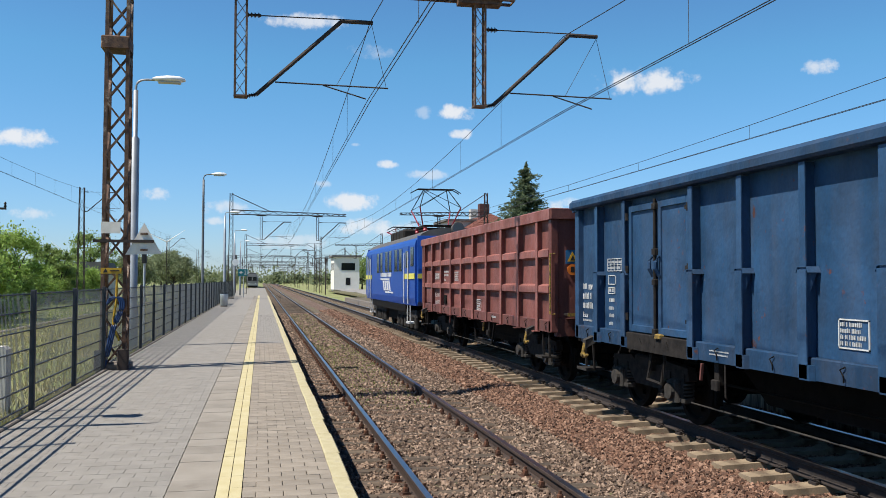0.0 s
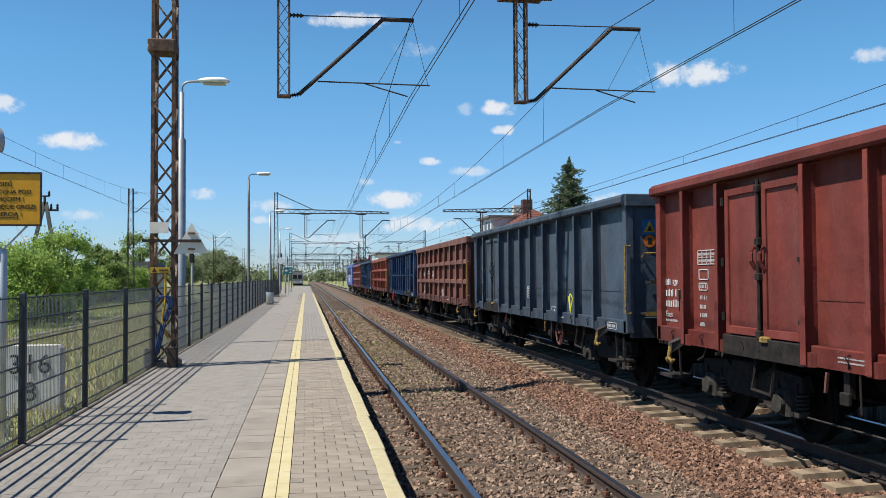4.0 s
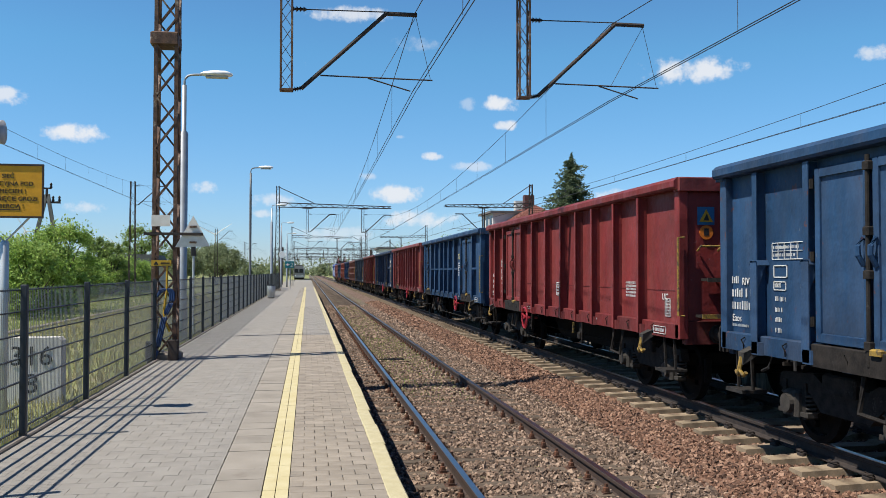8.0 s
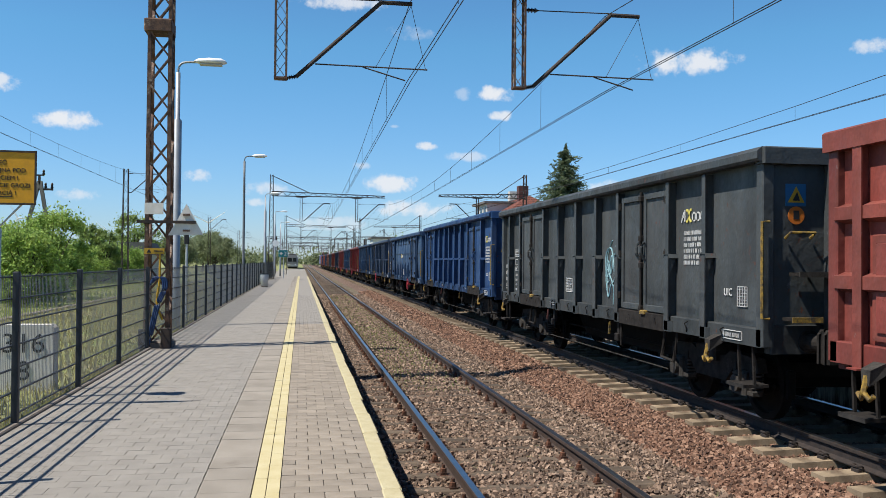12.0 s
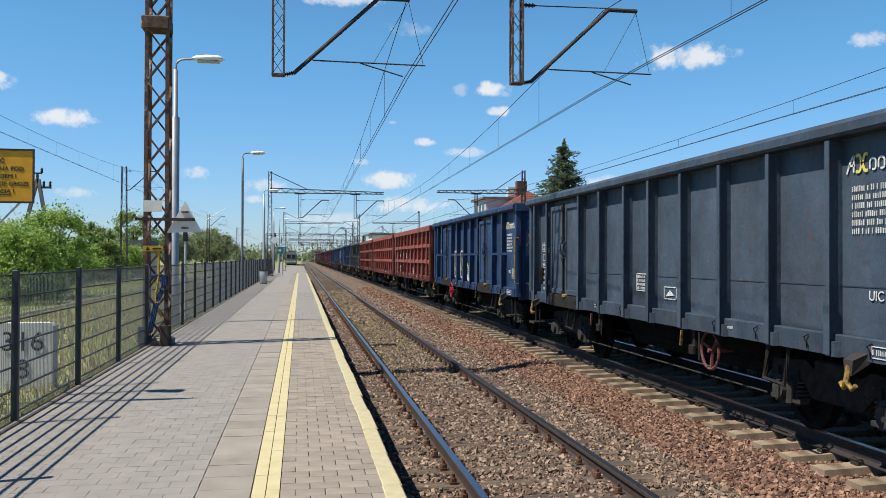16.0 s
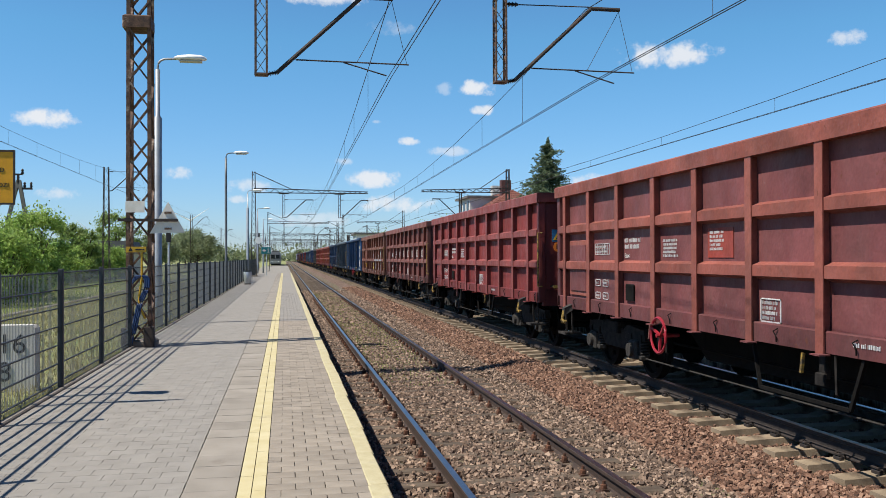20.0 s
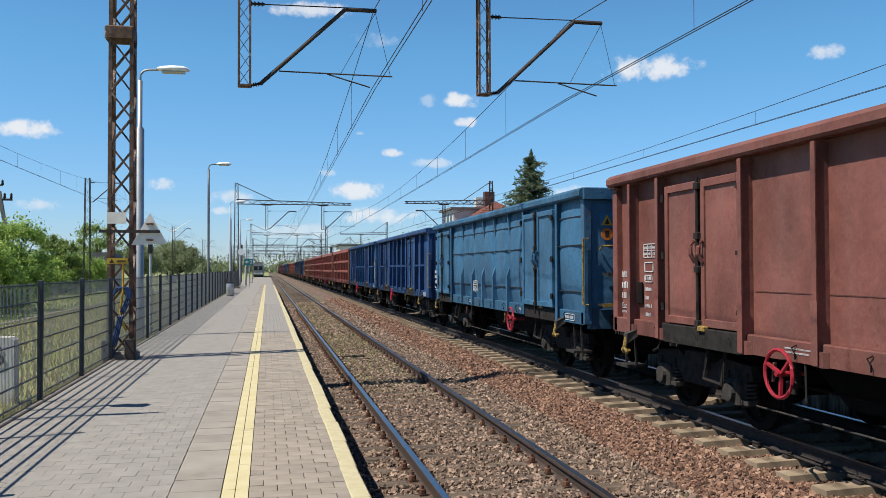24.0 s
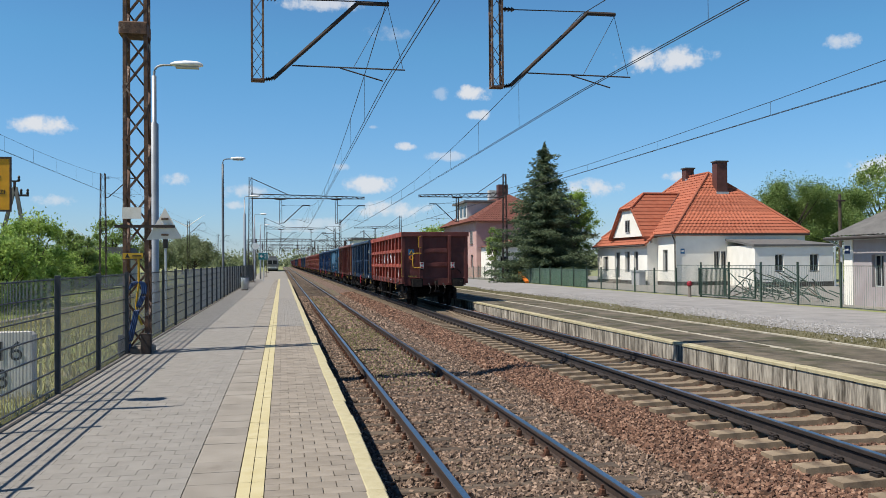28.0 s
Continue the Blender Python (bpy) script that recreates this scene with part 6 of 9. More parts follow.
def graffiti():
    for y, w, c, z, h in ((-1.55, 0.6, 1, 1.55, 0.72), (-2.45, 0.55, 2, 1.5, 0.62), (-3.45, 1.25, 3, 1.5, 0.8), (-6.95, 1.3, 2, 1.45, 0.85), (-8.75, 0.65, 1, 1.4, 1.0), (-9.6, 0.8, 1, 1.4, 0.95)):
        scrawl(22, y, z, w, h, round(-y * 31), M_SPRAY, c, 0.012, -1.353 if y < -3.3 and y > -8.4 else -1.412)
    blob(22, -5.7, 2.2, 0.95, 0.5, 5, M_CYAN), blob(22, -5.45, 1.75, 0.35, 0.75, 6, M_CYAN), blob(22, -6.0, 1.85, 0.3, 0.6, 7, M_CYAN)
    scrawl(22, -10.75, 1.3, 1.2, 0.42, 9, M_CHALK, 4, 0.017)
    xb = -1.364
    scrawl(23, -0.12, 1.75, 0.26, 0.5, 11, M_INK, 1, 0.012, xb), scrawl(23, -0.1, 1.35, 0.26, 0.4, 16, M_INK, 1, 0.012, xb), scrawl(23, -0.55, 1.22, 0.75, 0.32, 19, M_INK, 4, 0.012, xb), scrawl(23, -1.55, 1.22, 0.75, 0.4, 12, M_SPRAY, 3, 0.018, xb), scrawl(23, -4.3, 1.22, 0.6, 0.44, 13, M_SPRAY, 2, 0.018, xb), scrawl(23, -6.72, 1.22, 0.85, 0.4, 15, M_SPRAY, 2, 0.018, xb)
    sprayed_letters(xb)
    scrawl(23, -12.1, 2.5, 0.5, 0.3, 14, M_CHALK, 2, 0.01, xb)
    for y in (-5.8, -7.05, -8.35, -9.65, -10.9):
        lettering("graffiti", "LONT", 0.4, M_CHALK, WAGONS[24], side_pose(xb - 0.004, y, 1.93))
    strokes = (
        ((-5.86, 2.28), (-5.8, 2.1), (-5.78, 1.9)), ((-5.84, 2.26), (-6.08, 2.27), (-6.28, 2.3)), ((-5.8, 2.1), (-5.97, 2.09), (-6.1, 2.12)), ((-5.78, 1.9), (-5.95, 1.89), (-6.08, 1.95), (-6.1, 2.02)),
        ((-7.6, 2.2), (-7.45, 2.29), (-7.2, 2.24), (-7.1, 2.1), (-7.2, 2.0), (-7.45, 2.08), (-7.6, 2.02), (-7.57, 1.9), (-7.43, 1.88), (-7.37, 1.96)),
        ((-8.4, 2.28), (-8.55, 2.1), (-8.76, 1.9)), ((-9.05, 2.3), (-8.9, 2.2), (-8.66, 2.05)), ((-8.66, 2.06), (-8.9, 2.04), (-9.08, 1.95), (-9.16, 1.88)))
    for pts in strokes:
        path = smooth_line([(xb - 0.004, a, b) for a, b in pts], 5)
        part("graffiti", Geo().tube(path, 0.036, 6), M_SPRAYWHITE, WAGONS[33], "white sprayed stroke")
    ring = bend([(xb, -9.95 + 0.29 * (1 + 0.07 * math.sin(3 * a)) * math.cos(a), 2.07 + 0.22 * math.sin(a)) for a in [0.5236 * q for q in range(12)]], 3)
    n = len(ring)
    v = [tuple(p) for p in ring] + [(p.x + 0.006, p.y, p.z) for p in ring]
    f = part("graffiti", Geo().add(v, [tuple(range(n)), tuple(reversed(range(n, 2 * n)))] + [(q, n + q, n + (q + 1) % n, (q + 1) % n) for q in range(n)]), M_SPRAYWHITE, WAGONS[33], "white sprayed round face shape")
    part("graffiti", Geo().disc((xb - 0.006, -9.95, 2.1), 0.15, "x", 0.008, 20), M_RUSTFILL, f)
    for d in (-0.055, 0.055):
        part("graffiti", Geo().disc((xb - 0.012, -9.95 + d, 2.16), 0.032, "x", 0.008, 10), M_SPRAYWHITE, f)
    part("graffiti", Geo().tube([(xb - 0.012, -9.95 + 0.1 * math.cos(a), 2.1 + 0.09 * math.sin(a)) for a in (3.3, 3.8, 4.3, 4.71, 5.1, 5.6, 6.1)], 0.018, 5), M_SPRAYWHITE, f)
    scrawl(33, -11.0, 1.25, 0.8, 0.35, 17, M_CHALK, 3, 0.007, xb)
    for pts in (((-7.7, 2.1), (-7.62, 1.98), (-7.68, 1.84), (-7.8, 1.86), (-7.82, 2.0), (-7.74, 2.1)), ((-7.64, 1.76), (-7.66, 1.55)), ((-7.64, 1.74), (-7.74, 1.7), (-7.66, 1.64), (-7.76, 1.6), (-7.67, 1.55)), ((-7.84, 1.76), (-7.84, 1.54)), ((-7.94, 1.68), (-7.85, 1.63), (-7.94, 1.54))):
        stroke(WAGONS[28], "graffiti", pts, 0.03, M_SPRAYWHITE, -1.354, "thin white sprayed stroke")
    for pts in (((-10.44, 2.28), (-10.52, 1.98), (-10.6, 2.14), (-10.68, 1.92), (-10.74, 2.2)), ((-10.62, 1.82), (-10.78, 1.86), (-10.76, 1.72), (-10.66, 1.68), (-10.82, 1.62)),
                ((-10.78, 1.66), (-10.84, 1.42)), ((-10.94, 1.68), (-10.82, 1.54), (-10.96, 1.44)), ((-11.02, 1.4), (-10.9, 1.36), (-11.04, 1.28), (-10.9, 1.22))):
        stroke(WAGONS[13], "graffiti", pts, 0.05, M_SPRAYWHITE, -1.353, "white sprayed stroke")
    for y, w in ((-3.98, 0.62), (-5.06, 0.6)):
        part("graffiti", Geo().box(-1.353, -1.347, y - w, y, 1.3, 2.14), M_INK, WAGONS[20], "black sprayed field")
        outline(WAGONS[20], "graffiti", -1.354, y, 1.28, w, 0.88, 0.055)
        stroke(WAGONS[20], "graffiti", ((y - 0.12, 1.5), (y - 0.3, 1.75), (y - 0.2, 1.9), (y - 0.48, 1.65)), 0.03, M_WHITE if y > -4.5 else M_SPRAY, -1.357)
    stroke(WAGONS[20], "graffiti", ((-6.22, 1.75), (-6.42, 1.6), (-6.6, 1.9), (-6.8, 1.62)), 0.035, M_SPRAY, -1.355)
    for pts in (((-9.35, 1.52), (-9.5, 1.2), (-9.44, 1.55), (-9.62, 1.48), (-9.52, 1.3)), ((-9.66, 1.38), (-9.74, 1.18), (-9.84, 1.32), (-9.7, 1.36)), ((-9.86, 1.6), (-9.87, 1.24)), ((-9.92, 1.42), (-9.98, 1.26), (-10.06, 1.4), (-10.1, 1.62))):
        stroke(WAGONS[6], "graffiti", pts, 0.035, M_SPRAY, -1.353, "yellow sprayed stroke")
    scrawl(20, -6.22, 1.22, 0.6, 0.18, 24, M_WHITE, 3, 0.012), scrawl(20, -1.15, 1.4, 0.7, 0.4, 25, M_WHITE, 2, 0.014)
    scrawl(16, -7.45, 1.35, 0.85, 0.9, 26, M_CYAN, 2, 0.014)
    scrawl(27, -10.9, 1.92, 0.9, 0.34, 28, M_CHALK, 3, 0.008, xb), scrawl(27, -10.95, 1.3, 0.8, 0.3, 29, M_CHALK, 2, 0.008, xb), scrawl(9, -5.35, 1.5, 0.5, 0.6, 30, M_GREASE_SHADE, 2, 0.012)


graffiti()


def tail_markers():
    e = -BODY - 0.135
    for x in (-0.6, 0.74):
        b = part("tail_marker", Geo().box(x - 0.08, x + 0.08, e - 0.03, e, 1.65, 1.91, 0.004), M_FRAME, WAGONS[33], "red and white tail marker plate")
        part("bracket", Geo().box(x - 0.04, x + 0.04, e - 0.028, e - 0.005, 1.91, 1.97).box(x - 0.05, x + 0.05, e - 0.028, e - 0.005, 1.57, 1.65), M_GEAR_SHADE, b)
        for p in (((x - 0.068, 1.895), (x + 0.068, 1.895), (x, 1.79)), ((x - 0.068, 1.665), (x, 1.77), (x + 0.068, 1.665))):
            part("red_triangle", Geo().prism(p, "y", e - 0.036, e - 0.03), M_RED, b)
    part("marker_bracket", Geo().box(0.69, 0.79, -BODY - 0.14, -BODY, 1.6, 1.65), M_GEAR_SHADE, WAGONS[33])
    part("uncoupling_lever", Geo().tube([(0.95, -BODY - 0.06, 1.62), (1.08, -BODY - 0.1, 1.5), (1.1, -BODY - 0.1, 1.42)], 0.018, 6), M_GREASE_SHADE, WAGONS[33])


tail_markers()


# ---- the electric locomotive ----
def locomotive():
    root = thing("electric_locomotive", "blue electric locomotive with yellow band and raised pantograph", "locomotive")
    y0, y1 = 1.28, 15.2
    prof = [(-1.42, 1.05), (-1.46, 1.3), (-1.46, 3.12), (-1.42, 3.26), (-1.32, 3.36), (1.32, 3.36), (1.42, 3.26), (1.46, 3.12), (1.46, 1.3), (1.42, 1.05)]
    part("body", Geo().prism(prof, "y", y0, y1), M_LOCO, root, "glossy blue body shell")
    roof = [(-1.32, 3.355), (-1.2, 3.5), (-0.95, 3.62), (-0.5, 3.7), (0.5, 3.7), (0.95, 3.62), (1.2, 3.5), (1.32, 3.355)]
    part("roof", Geo().prism(roof, "y", y0 + 0.1, y1 - 0.1), M_LOCO_ROOF, root, "grey roof")
    for e, d in ((y0, -1), (y1, 1)):
        part("cab_front", Geo().prism([(e, 1.05), (e + d * 0.22, 1.2), (e + d * 0.22, 2.3), (e + d * 0.02, 3.4), (e, 3.42)] if d > 0 else [(e, 3.42), (e + d * 0.02, 3.4), (e + d * 0.22, 2.3), (e + d * 0.22, 1.2), (e, 1.05)], "x", -1.38, 1.38), M_LOCO, root)
        for x in (-0.68, 0.68):
            w = part("windscreen", Geo().add([(x - 0.55, e + d * 0.21, 2.4), (x + 0.55, e + d * 0.21, 2.4), (x + 0.55, e + d * 0.07, 3.2), (x - 0.55, e + d * 0.07, 3.2), (x - 0.55, e + d * 0.235, 2.4), (x + 0.55, e + d * 0.235, 2.4), (x + 0.55, e + d * 0.095, 3.2), (x - 0.55, e + d * 0.095, 3.2)], [(0, 1, 2, 3), (7, 6, 5, 4), (0, 4, 5, 1), (2, 6, 7, 3)]), M_GLASS, root)
        for x in (-0.95, 0.95):
            part("headlight", Geo().disc((x, e + d * 0.25, 1.55), 0.12, "y", 0.08, 14), M_LAMP, root)
            g = Geo()
            g.lathe([(r, e + d * h) for r, h in ((0.12, 0.2), (0.1, 0.25), (0.08, 0.6), (0.22, 0.62), (0.22, 0.66))], (x, 0, 1.06), 14, "y")
            part("buffer", g, M_GEAR_SHADE, root)
        part("band", Geo().box(-1.4, 1.4, min(e + d * 0.2, e + d * 0.235), max(e + d * 0.2, e + d * 0.235), 1.98, 2.14), M_BAND, root)
        part("headlight_glass", Geo().disc((0, e + d * 0.15, 3.68), 0.18, "y", 0.03, 16), M_SPEAKER_GLASS, root, "pale round headlight glass")
        part("roof_headlight", Geo().lathe([(0.2, e - d * 0.1), (0.22, e + d * 0.12), (0.21, e + d * 0.14)], (0, 0, 3.68), 16, "y"), M_LOCO_ROOF, root)
    for s in (-1, 1):
        x = s * 1.462
        for yy in (4.0, 5.05, 6.6, 7.65, 9.2, 10.3):
            w = part("side_window", Geo().box(min(x, x + s * 0.012), max(x, x + s * 0.012), yy, yy + 0.8, 2.25, 3.08), M_GLASS, root)
            g = Geo()
            g.box(min(x, x + s * 0.02), max(x, x + s * 0.02), yy - 0.05, yy, 2.3, 3.05), g.box(min(x, x + s * 0.02), max(x, x + s * 0.02), yy + 0.75, yy + 0.8, 2.3, 3.05)
            part("window_frame", g, M_LOCO, w)
        for yy in (y0 + 1.2, y1 - 2.0):
            d = part("cab_door", Geo().box(min(x, x + s * 0.02), max(x, x + s * 0.02), yy, yy + 0.7, 1.25, 3.1), M_LOCO, root)
            part("door_window", Geo().box(min(x, x + s * 0.03), max(x, x + s * 0.03), yy + 0.12, yy + 0.58, 2.35, 2.95), M_GLASS, d)
            g = Geo()
            for q in (-0.08, 0.78):
                g.tube([(x + s * 0.05, yy + q, 1.1), (x + s * 0.05, yy + q, 2.9)], 0.022, 6)
            part("hand_rail", g, M_WHITE, d, "white handrails")
            part("cab_steps", Geo().box(min(s * 1.2, s * 1.45), max(s * 1.2, s * 1.45), yy + 0.05, yy + 0.65, 0.4, 0.46).bar((s * 1.4, yy + 0.05, 0.4), (s * 1.4, yy + 0.05, 1.1), 0.035).bar((s * 1.4, yy + 0.65, 0.4), (s * 1.4, yy + 0.65, 1.1), 0.035), M_WHITE, root, "white-edged cab steps")
        for a, b in ((y0, y0 + 2.15), (y1 - 2.25, y1)):
            part("band", Geo().box(min(x, x + s * 0.026), max(x, x + s * 0.026), a, b, 1.96, 2.15), M_BAND, root)
        for a, b in ((y0, y0 + 1.1), (y1 - 1.1, y1)):
            part("cab_window", Geo().box(min(x, x + s * 0.012), max(x, x + s * 0.012), a + 0.25, b - 0.25, 2.4, 3.05), M_GLASS, root)
        g = Geo()
        for k in range(4):
            p = [(6.9 + 0.55 * k, 1.5), (7.2 + 0.55 * k, 1.5), (7.55 + 0.55 * k, 1.9), (7.25 + 0.55 * k, 1.9)]
            g.prism(p, "x", min(x, x + s * 0.008), max(x, x + s * 0.008))
        g.box(min(x, x + s * 0.008), max(x, x + s * 0.008), 7.2, 9.9, 1.93, 1.99).box(min(x, x + s * 0.008), max(x, x + s * 0.008), 6.2, 8.4, 1.4, 1.46)
        part("owner_logo", g, M_WHITE, root, "white slanted logo bars")
        marks = Geo()
        for k in range(9):
            marks.box(min(x, x + s * 0.008), max(x, x + s * 0.008), 6.7 + 0.36 * k, 6.94 + 0.36 * k, 2.06, 2.22)
        part("owner_lettering", marks, M_WHITE, root)
        part("side_skirt", Geo().box(min(s * 1.2, s * 1.42), max(s * 1.2, s * 1.42), y0 + 2.2, y1 - 2.2, 0.78, 1.05, 0.02), M_GREASE_SHADE, root)
    for y in (y0 + 3.2, y1 - 3.2):
        b = part("bogie", Geo().box(-1.0, 1.0, y - 1.9, y + 1.9, 0.55, 0.8, 0.03), M_GEAR_SHADE, root)
        for s in (-1, 1):
            g = Geo().box(min(s * 1.02, s * 1.2), max(s * 1.02, s * 1.2), y - 2.1, y + 2.1, 0.6, 0.86, 0.03)
            for q in (-1.9, -1.1, -0.3, 0.3, 1.1, 1.9):
                g.lathe([(0.09, 0.2), (0.1, 0.25), (0.1, 0.55), (0.09, 0.6)], (s * 1.16, y + q, 0), 10)
            part("side_frame", g, M_BOX, b)
        for q in (-1.5, 1.5):
            part("wheelset", MESH["wheelset"], None, b, at=Matrix.LocRotScale((0, y + q, 0.62), None, (1.0, 1.34, 1.34)))
    part("transformer_box", Geo().box(-1.1, 1.1, 6.4, 10.0, 0.35, 1.05, 0.05), M_GREASE_SHADE, root)
    for y, up in ((5.1, 1.42), (11.5, 0.35)):
        zt = 3.95 + up
        p = part("pantograph", Geo().box(-0.6, 0.6, y - 0.9, y - 0.82, 3.9, 3.98).box(-0.6, 0.6, y + 0.82, y + 0.9, 3.9, 3.98).box(-0.6, -0.52, y - 0.82, y + 0.82, 3.9, 3.98).box(0.52, 0.6, y - 0.82, y + 0.82, 3.9, 3.98), M_GREASE_SHADE, root, "scissor pantograph, dark steel")
        g, low = Geo(), Geo()
        for s in (-0.5, 0.5):
            for d in (-1, 1):
                k = (s * 1.55, y + d * (0.95 if up > 1 else 1.3), 3.98 + up * 0.46)
                low.tube([(s * 1.1, y + d * 0.35, 3.95), k], 0.026, 6)
                g.tube([k, (s * 0.9, y + d * 0.14, zt)], 0.018, 6)
                g.tube([k, (-s * 0.9, y + d * 0.14, zt)], 0.011, 5)
        part("arm", g, M_GREASE_SHADE, p)
        part("lower_arm", low, M_RED, p, "red lower pantograph arms")
        g = Geo()
        for d in (-0.16, 0.16):
            g.tube([(-0.95, y + d, zt - 0.12), (-0.7, y + d, zt + 0.02), (0.7, y + d, zt + 0.02), (0.95, y + d, zt - 0.12)], 0.02, 6)
        part("contact_strip", g, M_GREASE_SHADE, p)
        for s in (-0.56, 0.56):
            for d in (-0.86, 0.86):
                part("insulator", Geo().lathe([(0.06, 3.6), (0.1, 3.66), (0.06, 3.72), (0.1, 3.78), (0.06, 3.84), (0.08, 3.9)], (s, y + d, 0), 10), M_RED, p, "red insulator")
    for y in (7.4, 8.3, 9.2, 10.1):
        part("roof_grille", Geo().box(-0.95, 0.95, y - 0.4, y + 0.4, 3.6, 3.98, 0.08), M_GEAR_SHADE, root)
    return root


M_SPEAKER_GLASS = plain("dark_lamp_glass", (0.06, 0.07, 0.085), 0.15)
LOCO = locomotive()


# ---- catenary masts, arms and wires ----
def lattice(g, base, top, w0, w1, step, bar, brace):
    """A square lattice column with one angle at each corner and zigzag bracing."""
    (x, y, z0), z1 = base, top
    n = max(2, round((z1 - z0) / step))
    def corner(i, k):
        w = w0 + (w1 - w0) * k / n
        return (x + w / 2 * (-1, 1, 1, -1)[i], y + w / 2 * (-1, -1, 1, 1)[i], z0 + (z1 - z0) * k / n)
    for i in range(4):
        g.bar(corner(i, 0), corner(i, n), bar)
        for k in range(n):
            a, b = (i, (i + 1) % 4) if (k + i) % 2 == 0 else ((i + 1) % 4, i)
            g.bar(corner(a, k), corner(b, k + 1), brace, brace * 0.4)
    return g


def girder(g, p, q, h, w, n, bar, brace):
    """A level lattice girder from p to q (lower chord)."""
    p, q = Vector(p), Vector(q)
    side = (q - p).normalized().cross(Vector((0, 0, 1))) * w / 2
    up = Vector((0, 0, h))
    for s in (-1, 1):
        g.bar(p + s * side, q + s * side, bar), g.bar(p + s * side + up, q + s * side * 0.6 + up * 0.4, bar)
        for k in range(n):
            a, b = p.lerp(q, k / n), p.lerp(q, (k + 1) / n)
            ua, ub = up * (1 - 0.6 * k / n), up * (1 - 0.6 * (k + 1) / n)
            if k % 2:
                g.bar(a + s * side, b + s * side + ub, brace)
            else:
                g.bar(a + s * side + ua, b + s * side, brace)
    for k in range(n + 1):
        a = p.lerp(q, k / n)
        g.bar(a - side, a + side, brace)
    return g


def insulator(g, p, q, r=0.05, n=6):
    p, q = Vector(p), Vector(q)
    for k in range(n):
        a, b = p.lerp(q, (k + 0.15) / n), p.lerp(q, (k + 0.6) / n)
        g.tube([a, b], r, 8, r * 0.6)
    g.tube([p, q], r * 0.45, 6)
    return g


def cantilever(parent, x, y, low, s=1, fine=True):
    """A tube cantilever hung on a drop post at x: diagonal tube, tie, registration arm, steady arm."""
    c = part("cantilever", Geo().tube([(x + s * 0.28, y, low + 0.03), (x + s * 1.85, y, low + 1.5)], 0.038, 8).tube([(x + s * 1.82, y, low + 1.49), (x + s * 2.42, y, low + 1.49)], 0.042, 8), M_DARK_MAST, parent, "dark steel tube cantilever")
    g = Geo().tube([(x + s * 0.35, y, low + 1.5), (x + s * 1.85, y, low + 1.52)], 0.011, 6)
    g.tube([(x + s * 0.62, y, low + 0.28), (x + s * 2.72, y, low + 0.26)], 0.014, 6)
    g.tube([(x + s * 1.5, y, low + 0.26), (x + s * 2.3, y, low + 0.04)], 0.013, 6)
    g.tube([(x + s * 2.4, y, low + 1.45), (x + s * 1.75, y, low + 0.28)], 0.005, 4).tube([(x + s * 2.4, y, low + 1.45), (x + s * 2.68, y, low + 0.28)], 0.005, 4)
    part("tie_rod", g, M_DARK_MAST, c)
    g = insulator(Geo(), (x + s * 0.06, y, low - 0.01), (x + s * 0.32, y, low + 0.04))
    insulator(g, (x + s * 0.1, y, low + 1.5), (x + s * 0.36, y, low + 1.5), 0.055, 4)
    tagged(part("insulator", g, M_INSUL, c, "brown insulator"), kind="stuff")
    return c


def portal(y, mast_x, foot, mast_top, drops, low, arm_z, arm_end, w0, label, fine=True, material=None, tie=True, s=1):
    root = thing("catenary_mast", label, "catenary mast", "catenary masts along the line")
    material = material or M_DARK_MAST
    part("mast", lattice(Geo(), (mast_x, y, foot), mast_top, w0, w0 * 0.92 if y < 20 else w0 * 0.55, 0.46 if fine else 0.6, 0.062 if y < 20 else 0.055, 0.075 if y < 20 else 0.05 if fine else 0.035), material, root)
    part("footing", Geo().box(mast_x - w0 * 0.75, mast_x + w0 * 0.75, y - w0 * 0.75, y + w0 * 0.75, foot - 0.6, foot + 0.12, 0.03), M_KERB, root, "concrete footing")
    part("arm", girder(Geo(), (mast_x, y, arm_z), (arm_end, y, arm_z), 0.38, 0.3, 22, 0.05, 0.03), material, root, "lattice arm over the tracks")
    if tie:
        part("stay", Geo().tube([(mast_x, y, mast_top - 0.05), (mast_x + 0.33 * (arm_end - mast_x), y, arm_z + 0.3)], 0.035, 6), material, root)
    for x in drops:
        g = lattice(Geo(), (x, y, low), arm_z, 0.2, 0.2, 0.3, 0.035, 0.022)
        g.box(x - 0.12, x + 0.12, y - 0.12, y + 0.12, low - 0.03, low)
        p = part("drop_post", g, material, root, "hanging lattice post")
        part("bracket", Geo().box(x - 0.42, x + 0.42, y - 0.14, y + 0.14, arm_z - 0.1, arm_z), material, p)
        cantilever(root, x, y, low, s, fine)
    return root


CONTACT = 4.95
SUPPORTS = (-44.0, 16.3, 74.5, 141.0, 205.0, 270.0, 335.0, 400.0)
portal(16.3, -2.52, 0.0, 8.9, (-0.41, 4.08), 4.92, 6.98, 4.75, 0.37, "rusty lattice catenary mast with blue cables on the platform", material=M_RUSTY_MAST)
for y, lo in ((74.5, 4.92), (141.0, 4.9), (205.0, 4.9), (270.0, 4.9), (335.0, 4.9)):
    portal(y, -2.5 if y < 200 else -3.2, 0.0 if y < 80 else -0.6, 8.75, (-0.05, 4.6), lo, 6.98, 7.0, 0.42, "dark lattice catenary mast with arm across both tracks", fine=y < 100)
portal(73.0, 18.9, -0.25, 9.1, (14.75,), 5.0, 7.08, 11.4, 0.42, "weathered lattice catenary mast beside the garden fence", s=-1)
